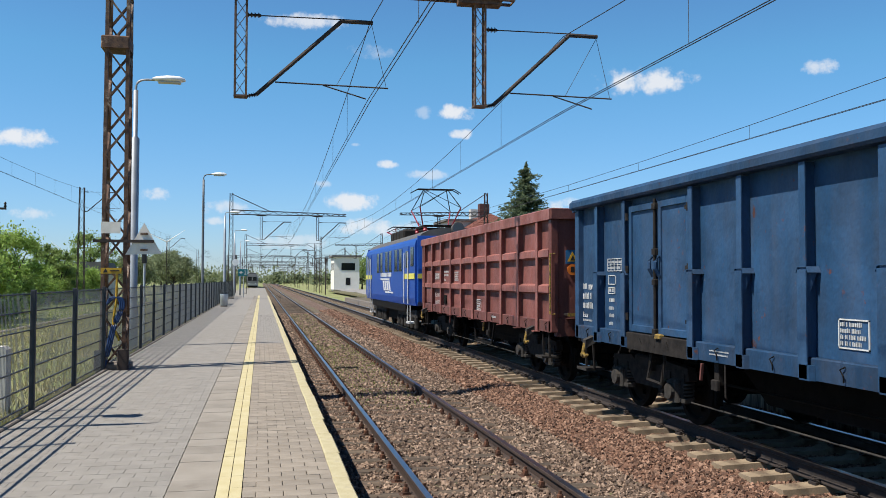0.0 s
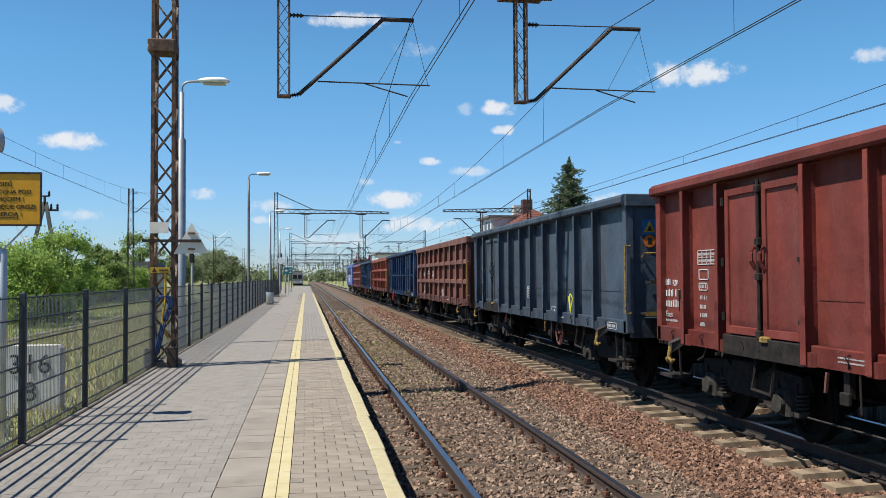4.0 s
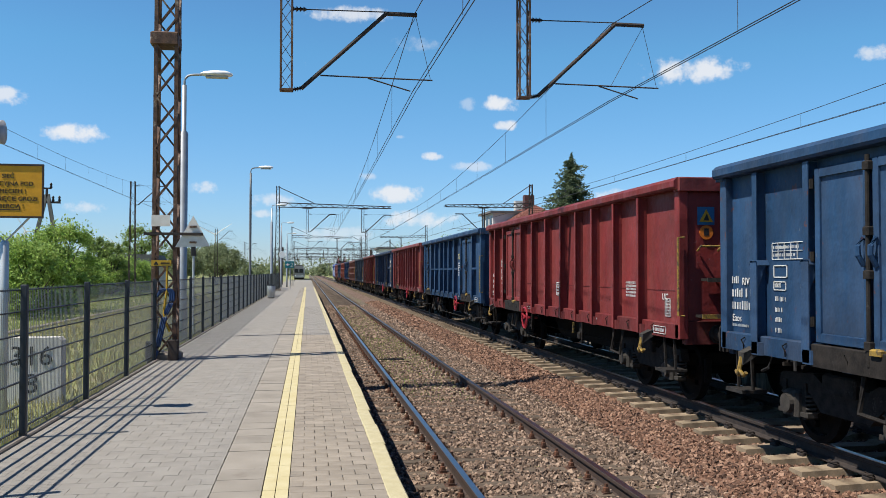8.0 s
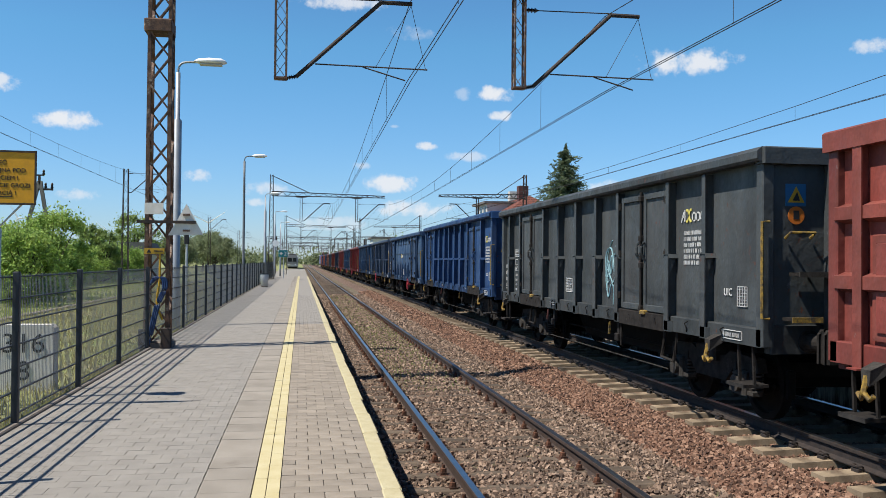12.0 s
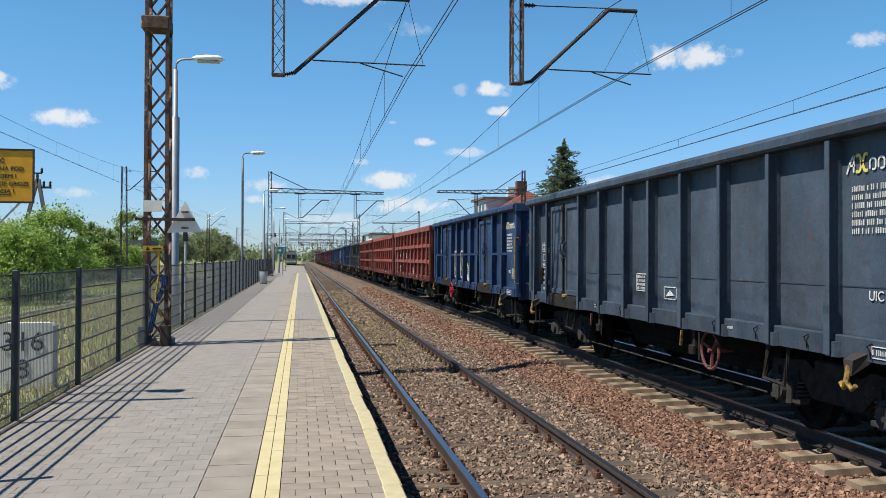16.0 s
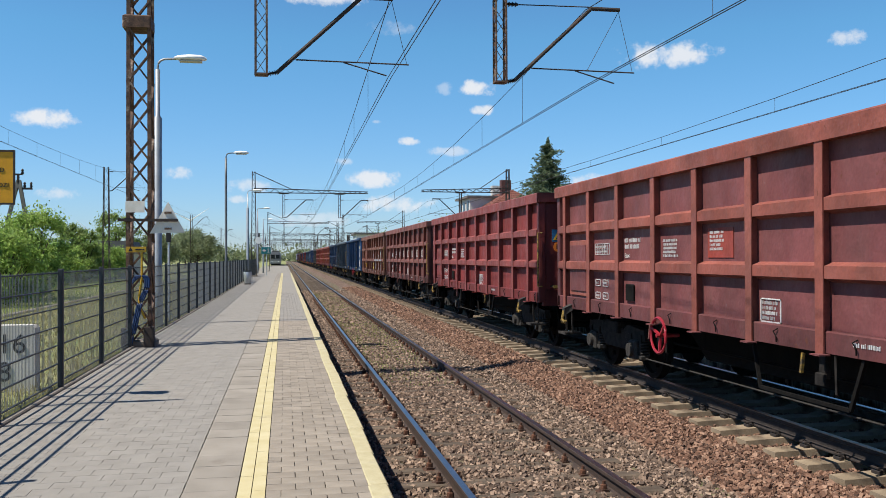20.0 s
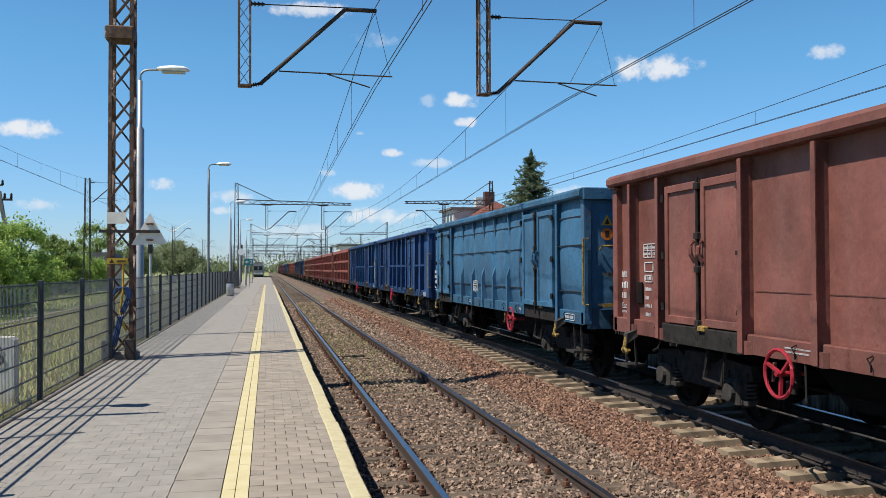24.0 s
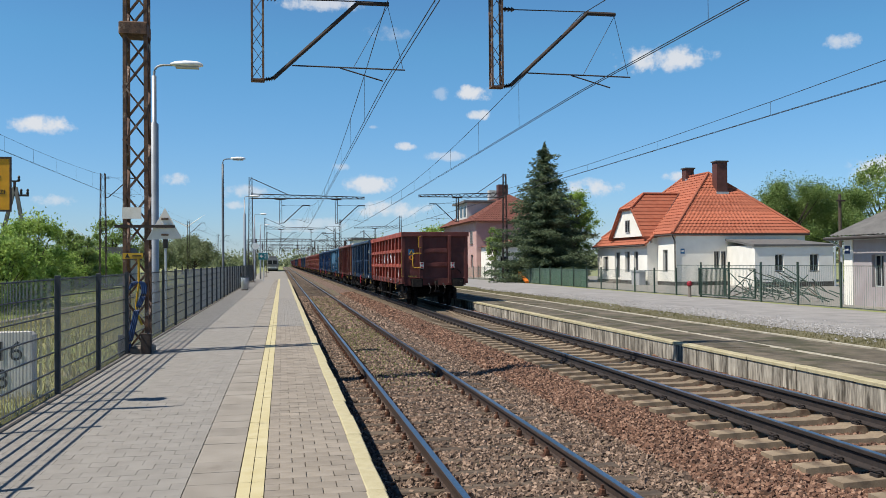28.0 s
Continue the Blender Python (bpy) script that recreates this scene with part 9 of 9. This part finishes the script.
def far_woods():
    rng = np.random.default_rng(9)
    g = thing("far_woods", "hazy line of trees on the horizon", "trees", kind="stuff")
    cs, rs = [], []
    for k in range(620):
        a = rng.uniform(-0.75, 0.95)
        d = rng.uniform(380, 760)
        h = rng.uniform(3, 8)
        cs.append((d * math.sin(a), d * math.cos(a), h * 0.45 - 0.6)), rs.append(h * 0.75)
    leaves("canopy", cs, rs, 60000, 1.0, M_HAZY_LEAF, 8, g)


far_woods()


def turbine(x, y, hub, blade, spin):
    root = thing("wind_turbine", "distant white wind turbine", "wind turbine", "wind turbines")
    part("tower", Geo().tube([(x, y, -1), (x, y, hub)], blade * 0.045, 10, blade * 0.025), M_LAMP, root)
    part("nacelle", Geo().box(x - blade * 0.03, x + blade * 0.03, y - blade * 0.08, y + blade * 0.06, hub - blade * 0.03, hub + blade * 0.03), M_LAMP, root)
    for k in range(3):
        a = spin + k * 2.0944
        part("blade", Geo().tube([(x, y - blade * 0.09, hub), (x + blade * 0.3 * math.cos(a), y - blade * 0.09, hub + blade * 0.3 * math.sin(a)), (x + blade * math.cos(a), y - blade * 0.09, hub + blade * math.sin(a))], blade * 0.035, 6, blade * 0.006), M_LAMP, root)
    return root


turbine(-112.0, 1100.0, 47, 26, 0.6)
turbine(-330.0, 1100.0, 49, 26, 0.0)
turbine(-235.0, 1150.0, 33, 24, 0.35)


def cottage():
    root = thing("cottage", "small grey house behind the bushes", "house")
    x, y = -17.6, 95.0
    part("wall", Geo().box(x - 1.9, x + 1.9, y, y + 7, -0.6, 2.1), M_STUCCO_GREY, root)
    part("roof", Geo().prism([(x - 2.3, 2.05), (x + 2.3, 2.05), (x + 1.6, 3.35), (x - 1.2, 3.35)], "y", y - 0.5, y + 7.5), M_SLATE, root)
    part("window", Geo().box(x - 1.6, x - 0.4, y - 0.04, y, 0.9, 1.9), M_GLASS, root)
    return root


cottage()


def a_pole(x, y, top):
    root = thing("power_pole", "concrete A-frame power pole with insulators", "power pole")
    part("leg", Geo().bar((x - 1.4, y, -0.5), (x, y, top), 0.16), M_CONC, root)
    part("leg", Geo().bar((x + 1.05, y, -0.5), (x + 0.05, y, top), 0.16), M_CONC, root)
    part("crossarm", Geo().bar((x - 0.15, y, top - 0.4), (x + 0.65, y, top - 0.4), 0.1).bar((x, y, top - 0.2), (x, y, top + 0.3), 0.1).bar((x - 0.22, y, top + 0.3), (x + 0.22, y, top + 0.3), 0.07), M_DARK_MAST, root)
    for dx, z in ((-0.2, top + 0.5), (0.2, top + 0.5), (0.3, top - 0.15), (0.6, top - 0.15)):
        part("insulator", Geo().lathe([(0.04, z - 0.2), (0.075, z - 0.15), (0.045, z - 0.05), (0.07, z), (0.02, z + 0.08)], (x + dx, y, 0), 8), M_INSUL, root)
    return root


a_pole(-12.86, 46.0, 5.4)


def siding_edge():
    g = Geo()
    for y in range(-10, 86, 2):
        g.box(-8.35, -8.1, y + 0.02, y + 1.98, -0.7, -0.12, 0.02)
    solid("siding_edge", g, M_KERB, "low crumbling concrete edge of a disused platform", "kerb")


siding_edge()


def grass(name, x0, x1, y0, y1, count, lo, hi, z, material, label, seed, spread=1.5):
    rng = np.random.default_rng(seed)
    x, y = rng.uniform(x0, x1, count), y0 + (y1 - y0) * rng.uniform(0, 1, count) ** spread
    h, a = rng.uniform(lo, hi, count), rng.uniform(0, 6.283, count)
    w = 0.006 + 0.004 * rng.random(count)
    dx, dy = np.cos(a), np.sin(a)
    lean = rng.normal(0, 0.35, (count, 2)) * h[:, None]
    zz = np.full(count, z) if not callable(z) else z(x)
    p = np.stack([np.stack([x - dx * w, y - dy * w, zz], 1), np.stack([x + dx * w, y + dy * w, zz], 1), np.stack([x + lean[:, 0], y + lean[:, 1], zz + h], 1)], 1)
    me = bpy.data.meshes.new(name)
    me.from_pydata(p.reshape(-1, 3).tolist(), [], np.arange(count * 3).reshape(-1, 3).tolist())
    me.materials.append(material)
    return tagged(new(name, me), label, "grass", "", "stuff")


grass("grass", -8.0, -2.78, 5.0, 60.0, 42000, 0.05, 0.22, lambda x: np.interp(x, [-8.0, -3.0], [-0.16, -0.07]), M_DRY, "dry patchy grass beyond the fence", 31)
grass("grass", -20.0, -8.4, 14.0, 80.0, 30000, 0.12, 0.4, lambda x: np.interp(x, [-20, -9, -8.2], [-0.42, -0.4, -0.38]), M_BLADE, "tall green grass on the old siding", 32)
grass("grass", 11.3, 13.4, 8.0, 60.0, 16000, 0.02, 0.07, -0.235, M_SHORT, "short dry grass beside the road", 33)
solid("track_end", Geo().box(-5.0, 0.9, 89.05, 240.0, -0.75, -0.585), M_YARD, "gravelled ground past the end of the platform", "ground")
solid("verge", Geo().box(11.22, 13.3, -20.0, 150.0, -0.4, -0.233), M_VERGE, "worn brownish grass verge beside the road", "grass")
solid("yard", Geo().box(20.15, 40.0, 12.0, 97.0, -0.42, -0.222), M_YARD, "trodden grey gravel yard behind the garden fence", "ground")
grass("weeds", 1.75, 3.0, 15.0, 58.0, 9500, 0.02, 0.075, -0.705, M_BLADE, "weeds between the rails", 34, 0.75)


# ---- odds and ends behind the garden fence ----
def clutter():
    rng = random.Random(8)
    t = thing("scrap_pile", "heap of old green metal frames behind the fence", "scrap")
    for k in range(60):
        x, y = 21.0 + rng.uniform(0, 1.8), 32.4 + rng.uniform(0, 6.2)
        a, l = rng.uniform(0, 3.14), rng.uniform(0.6, 1.6)
        z = -0.2 + 0.8 * rng.random() * math.exp(-((y - 35.8) / 2.2) ** 2)
        part("tube", Geo().tube([(x - l * math.cos(a) / 2, y - l * math.sin(a) / 2, z), (x + l * math.cos(a) / 2, y + l * math.sin(a) / 2, z + rng.uniform(0.1, 0.75))], 0.025, 6), M_GREEN if k % 7 else M_TIMBER, t)
    for y in (33.2, 34.6, 35.9, 37.1):
        ring = [(21.0, y + 0.3 * math.cos(q * 0.5236), 0.2 + 0.42 * math.sin(q * 0.5236)) for q in range(12)]
        part("hoop", Geo().tube(ring, 0.02, 6, closed=True), M_GREEN, t)
    g = thing("garden_gate", "green steel gate with barred and braced leaves", "gate")
    for y0 in (37.0, 34.4):
        part("leaf_frame", Geo().bar((19.9, y0, -0.1), (19.9, y0, 1.15), 0.05).bar((19.9, y0 + 2.5, -0.1), (19.9, y0 + 2.5, 1.15), 0.05).bar((19.9, y0, 1.15), (19.9, y0 + 2.5, 1.15), 0.05).bar((19.9, y0, -0.1), (19.9, y0 + 2.5, -0.1), 0.05), M_GREEN, g)
        if y0 > 36:
            for k in range(1, 20):
                part("bar", Geo().bar((19.9, y0 + 0.125 * k, -0.1), (19.9, y0 + 0.125 * k, 1.15), 0.022), M_GREEN, g)
            continue
        part("brace", Geo().bar((19.89, y0, -0.1), (19.89, y0 + 2.5, 1.15), 0.03), M_GREEN, g)
        part("brace", Geo().bar((19.91, y0 + 2.5, -0.1), (19.91, y0, 1.15), 0.03), M_GREEN, g)
    c = thing("utility_cabinet", "pale grey utility cabinet beside the house", "cabinet")
    part("body", Geo().box(25.2, 25.7, 59.2, 60.6, -0.3, 0.75, 0.02), M_SPEAKER, c)
    part("lid", Geo().box(25.14, 25.76, 59.14, 60.66, 0.75, 0.82), M_GALV, c)
    h = thing("marker_post", "short concrete marker post with red top", "post")
    part("post", Geo().lathe([(0.09, -0.4), (0.08, 0.25), (0.07, 0.3)], (19.3, 39.3, 0), 10), M_KERB, h)
    part("cap", Geo().lathe([(0.1, 0.3), (0.13, 0.36), (0.13, 0.48), (0.07, 0.55)], (19.3, 39.3, 0), 12), M_RED, h, "red cap")
    s = thing("garden_slide", "orange and yellow plastic garden slide", "toy")
    part("chute", Geo().prism([(69.2, -0.2), (71.3, 0.5), (71.3, 0.65), (69.2, -0.05)], "x", 19.6, 19.9), M_ORANGE, s)
    part("ladder", Geo().box(19.6, 19.9, 71.3, 71.5, -0.24, 0.75, 0.02), M_YELLOW, s)
    for k, y in enumerate((74.4, 76.4)):
        b = thing("bicycle", "dark bicycle leaning on the garden fence", "bicycle", "bicycles")
        for d in (0.0, 1.0):
            ring = [(19.8, y + d + 0.33 * math.cos(q * 0.4488), 0.03 + 0.33 * math.sin(q * 0.4488)) for q in range(14)]
            part("wheel", Geo().tube(ring, 0.02, 5, closed=True), M_BLACK, b)
        part("frame", Geo().tube([(19.8, y, 0.03), (19.8, y + 0.35, 0.5), (19.8, y + 0.85, 0.55), (19.8, y + 1.0, 0.03)], 0.02, 6).tube([(19.8, y + 0.35, 0.5), (19.8, y + 0.45, 0.0), (19.8, y + 0.85, 0.55)], 0.02, 6), M_RED if k else M_GREASE_SHADE, b)
    p = thing("wooden_pole", "grey wooden pole with small fittings", "power pole")
    part("pole", Geo().tube([(34.5, 49.5, -0.3), (34.5, 49.5, 5.6)], 0.13, 8, 0.09), M_TIMBER, p)
    part("crossarm", Geo().bar((34.2, 49.4, 5.2), (34.8, 49.4, 5.2), 0.1), M_DARK_MAST, p)


clutter()


# ---- the far end of the station ----
def gantry(y, x0, x1, z):
    root = thing("catenary_gantry", "distant lattice gantry across the station tracks", "gantry", "gantries")
    for x in (x0, x1):
        part("post", lattice(Geo(), (x, y, -0.8), z + 0.5, 0.5, 0.4, 0.9, 0.07, 0.05), M_DARK_MAST, root)
    part("beam", girder(Geo(), (x0, y, z), (x1, y, z), 0.6, 0.4, 30, 0.07, 0.05), M_DARK_MAST, root)
    x = x0 + 4.0
    while x < x1 - 1:
        part("drop_post", Geo().bar((x, y, z), (x, y, z - 2.2), 0.14), M_DARK_MAST, root)
        x += 4.6
    return root


for y, a, b, z in ((238, -9, 19, 7.4), (302, -12, 20, 7.4), (372, -14, 22, 7.6), (450, -16, 24, 7.8)):
    gantry(y, a, b, z)


def far_masts():
    rng = random.Random(31)
    for k in range(22):
        y = 150 + 14 * k + rng.uniform(-4, 4)
        x = rng.choice((9.6, 10.4, 13.5, 16.0, 20.0, -6.0, -9.5))
        h = rng.uniform(6.5, 9.5)
        root = thing("far_mast", "distant slim catenary mast beside the station tracks", "catenary mast", "far masts")
        part("pole", lattice(Geo(), (x, y, -0.8), h, 0.42, 0.28, 1.1, 0.07, 0.04), M_DARK_MAST, root)
        s = -1 if x > 8 else 1
        part("arm", Geo().bar((x, y, h - 2.6), (x + s * 2.4, y, h - 1.3), 0.07).bar((x, y, h - 1.2), (x + s * 2.6, y, h - 1.25), 0.05).bar((x + s * 0.6, y, h - 2.4), (x + s * 3.0, y, h - 2.4), 0.04), M_DARK_MAST, root)
    for k, (x, y, h) in enumerate(((9.4, 132, 4.2), (-4.2, 150, 5.0))):
        root = thing("signal", "distant light signal on a dark post", "signal", "signals")
        part("post", Geo().tube([(x, y, -0.8), (x, y, h)], 0.07, 8), M_DARK_MAST, root)
        part("head", Geo().box(x - 0.16, x + 0.16, y - 0.12, y + 0.1, h - 0.2, h + 0.7, 0.05), M_DARK_MAST, root)


far_masts()


# ---- sleepers, fastenings and paving, piece by piece ----
def timber_mesh(k):
    rng = random.Random(k)
    g = Geo().box(-1.28, 1.28, -0.12, 0.12, -0.12, 0.0, 0.015)
    g.v = [(x + rng.uniform(-0.01, 0.01), y + rng.uniform(-0.012, 0.012), z + rng.uniform(-0.01, 0.006)) for x, y, z in g.v]
    return g.mesh("sleeper", M_TIMBER)


def concrete_mesh():
    top = [(-1.3, -0.03), (-1.02, -0.02), (-0.5, 0.0), (-0.42, -0.03), (0.42, -0.03), (0.5, 0.0), (1.02, -0.02), (1.3, -0.03)]
    v, f = [], []
    for x, z in top:
        v += [(x, -0.15, z - 0.2), (x, -0.12, z), (x, 0.12, z), (x, 0.15, z - 0.2)]
    for i in range(len(top) - 1):
        a, b = 4 * i, 4 * i + 4
        f += [(a + j, a + j + 1, b + j + 1, b + j) for j in range(3)]
    f += [(0, 3, 2, 1), (28, 29, 30, 31)]
    return Geo().add(v, f).mesh("sleeper", M_SLEEPER)


def old_fastening():
    g = Geo().box(-0.17, 0.17, -0.08, 0.08, -0.17, -0.15)
    for s in (-1, 1):
        g.box(s * 0.1 - 0.035, s * 0.1 + 0.035, -0.045, 0.045, -0.15, -0.125)
        g.lathe([(0.036, -0.125), (0.034, -0.085), (0.018, -0.08), (0.018, -0.045)], (s * 0.1, 0, 0), 6)
    return g.mesh("fastening", M_CLIP)


def new_fastening():
    g = Geo()
    for s in (-1, 1):
        g.box(s * 0.115 - 0.03, s * 0.115 + 0.03, -0.06, 0.06, -0.19, -0.15, 0.01)
        g.tube([(s * 0.075, -0.05, -0.145), (s * 0.1, -0.06, -0.125), (s * 0.14, -0.05, -0.13), (s * 0.14, 0.05, -0.13), (s * 0.1, 0.06, -0.125), (s * 0.075, 0.05, -0.145)], 0.012, 5)
    return g.mesh("fastening", M_RAIL_DARK)


def sleepers(root, centre, top, meshes, fast, drop, shift):
    rest, joined = Geo(), Geo()
    src = meshes[0]
    bv, bf = [tuple(v.co) for v in src.vertices], [tuple(p.vertices) for p in src.polygons]
    for k in range(-20, 500):
        y = shift + 0.6 * k
        if 3.0 < y < 90 and k < 140:
            part("sleeper", meshes[k % len(meshes)], None, root, at=(centre, y, top - drop))
            if y < 48:
                for s in (-0.7525, 0.7525):
                    part("fastening", fast, None, root, at=(centre + s, y, top))
        else:
            rest.add([(centre + a, y + b, top - drop + c) for a, b, c in bv], bf)
    tagged(part("far_sleepers", rest, src.materials[0], root), kind="stuff")


sleepers(TRACK_A, TRACK_1, RAIL_1, [timber_mesh(k) for k in range(6)], old_fastening(), 0.148, 0.25)
sleepers(TRACK_B, TRACK_2, RAIL_2, [concrete_mesh()], new_fastening(), 0.175, 7.0)


def paving():
    """Running-bond pavers, guide line, slabs and edge stones."""
    pw, pl, gap, z = 0.2, 0.165, 0.0045, 0.0
    rng = random.Random(2)
    one = Geo().box(-pw / 2 + gap / 2, pw / 2 - gap / 2, -pl / 2 + gap / 2, pl / 2 - gap / 2, -0.05, 0.0, 0.004).mesh("paver", M_PAVER_PIECE)
    heap, far, count = [Geo()], Geo(), 0
    def strip(x0, x1, y0, y1, pick):
        nonlocal count
        g = gap if pick else 0.003
        rows = int((y1 - y0) / pl)
        for r in range(rows):
            y = y0 + (r + 0.5) * pl
            x = x0 - (pw / 2 if r % 2 else 0)
            while x < x1 - 0.01:
                a, b = max(x, x0), min(x + pw, x1)
                h = z + (rng.uniform(-0.0015, 0.001) if pick else rng.uniform(-0.0007, 0.0005))
                if pick and count < 290 and b - a > pw - 0.001 and y < 9.0:
                    part("paver", one, None, PLATFORM, at=(a + pw / 2, y, h))
                    count += 1
                elif b - a > 0.03:
                    if y < 22:
                        heap[0].box(a + g / 2, b - g / 2, y - pl / 2 + g / 2, y + pl / 2 - g / 2, -0.02, h)
                    else:
                        far.box(a + g / 2, b - g / 2, y - pl / 2 + g / 2, y + pl / 2 - g / 2, -0.02, h)
                x += pw
    strip(-0.125, EDGE - 0.145, 5.0, 40.0, True)
    tagged(part("walkway_pavers", heap[0], M_PAVER_WARM, PLATFORM, "sandy-grey interlocking pavers"), kind="stuff")
    heap[0] = Geo()
    strip(-2.575, -0.672, 5.0, 40.0, False)
    tagged(part("pavers", heap[0], M_PAVER, PLATFORM, "grey interlocking pavers"), kind="stuff")
    tagged(part("far_pavers", far, M_PAVER, PLATFORM, "grey interlocking pavers"), kind="stuff")
    for a, b in ((-14.0, 4.99), (40.0, PLATFORM_END)):
        part("far_paving", Geo().box(-2.575, -0.672, a, b, -0.02, 0.0).box(-0.125, EDGE - 0.145, a, b, -0.02, 0.0), M_PAVER, PLATFORM)
    line, slab, edge = Geo(), Geo(), Geo()
    y = -14.0
    while y < PLATFORM_END:
        for x in (-0.312, -0.219):
            line.box(x + 0.003, x + 0.09, y + 0.001, y + 0.399, -0.02, 0.002 + rng.uniform(-0.001, 0.001))
        y += 0.4
    y = -14.0
    while y < PLATFORM_END:
        slab.box(-0.668, -0.318, y + 0.003, y + 0.355, -0.02, rng.uniform(-0.003, 0.001))
        y += 0.358
    tagged(part("guide_line", line, M_YPAVER, PLATFORM, "double row of yellow guide pavers"), kind="stuff")
    tagged(part("slabs", slab, M_SLAB, PLATFORM, "row of pale concrete slabs"), kind="stuff")
    y, k = -14.0, 0
    em = Geo().box(-0.142, 0.0, 0.004, 0.996, -0.1, 0.004, 0.012).mesh("edge_stone", M_YEDGE)
    while y < PLATFORM_END - 0.9:
        part("edge_stone", em, None, PLATFORM, "yellow-painted platform edge stone" if k == 0 else "", at=pose(EDGE + rng.uniform(-0.012, 0.01), y, rng.uniform(-0.006, 0.004), 0, 0, rng.uniform(-0.6, 0.6)))
        y += 1.0
        k += 1


paving()


def train_at(t):
    """Way of the train's head along the track, slowing a little."""
    return 41.76 - 0.0105 * t - 0.5 * max(0.0, t - 26.3) ** 1.2 * 0.7 + 17.2449 * t - 0.01556 * t * t + 0.0000811 * t ** 3


def roll(wheel, d, k):
    """A wheelset turns with the way that it covers, while its wagon is near."""
    near = [t / 28 for t in range(28 * 28 + 1) if -8 < train_at(t / 28) - PITCH * k - 6 < 42]
    if not near:
        return
    rows = [(t, pose(0, d, 0.46, -math.degrees((train_at(t) - train_at(near[0])) / 0.46))) for t in near]
    if near[0] > 0:
        rows.insert(0, (0.0, rows[0][1]))
    if near[-1] < 28:
        rows.append((28.0, rows[-1][1]))
    walk(wheel, rows)


def motions():
    for k, w in WAGONS.items():
        walk(w, [(t, pose(TRACK_2, train_at(t) - PITCH * k, RAIL_2)) for t in range(0, 29)])
    for root, wheel, d in WHEELS:
        roll(wheel, d, next(k for k, w in WAGONS.items() if w is root))
    walk(LOCO, [(t, pose(TRACK_2, train_at(t) - PITCH, RAIL_2)) for t in range(0, 29)])


motions()
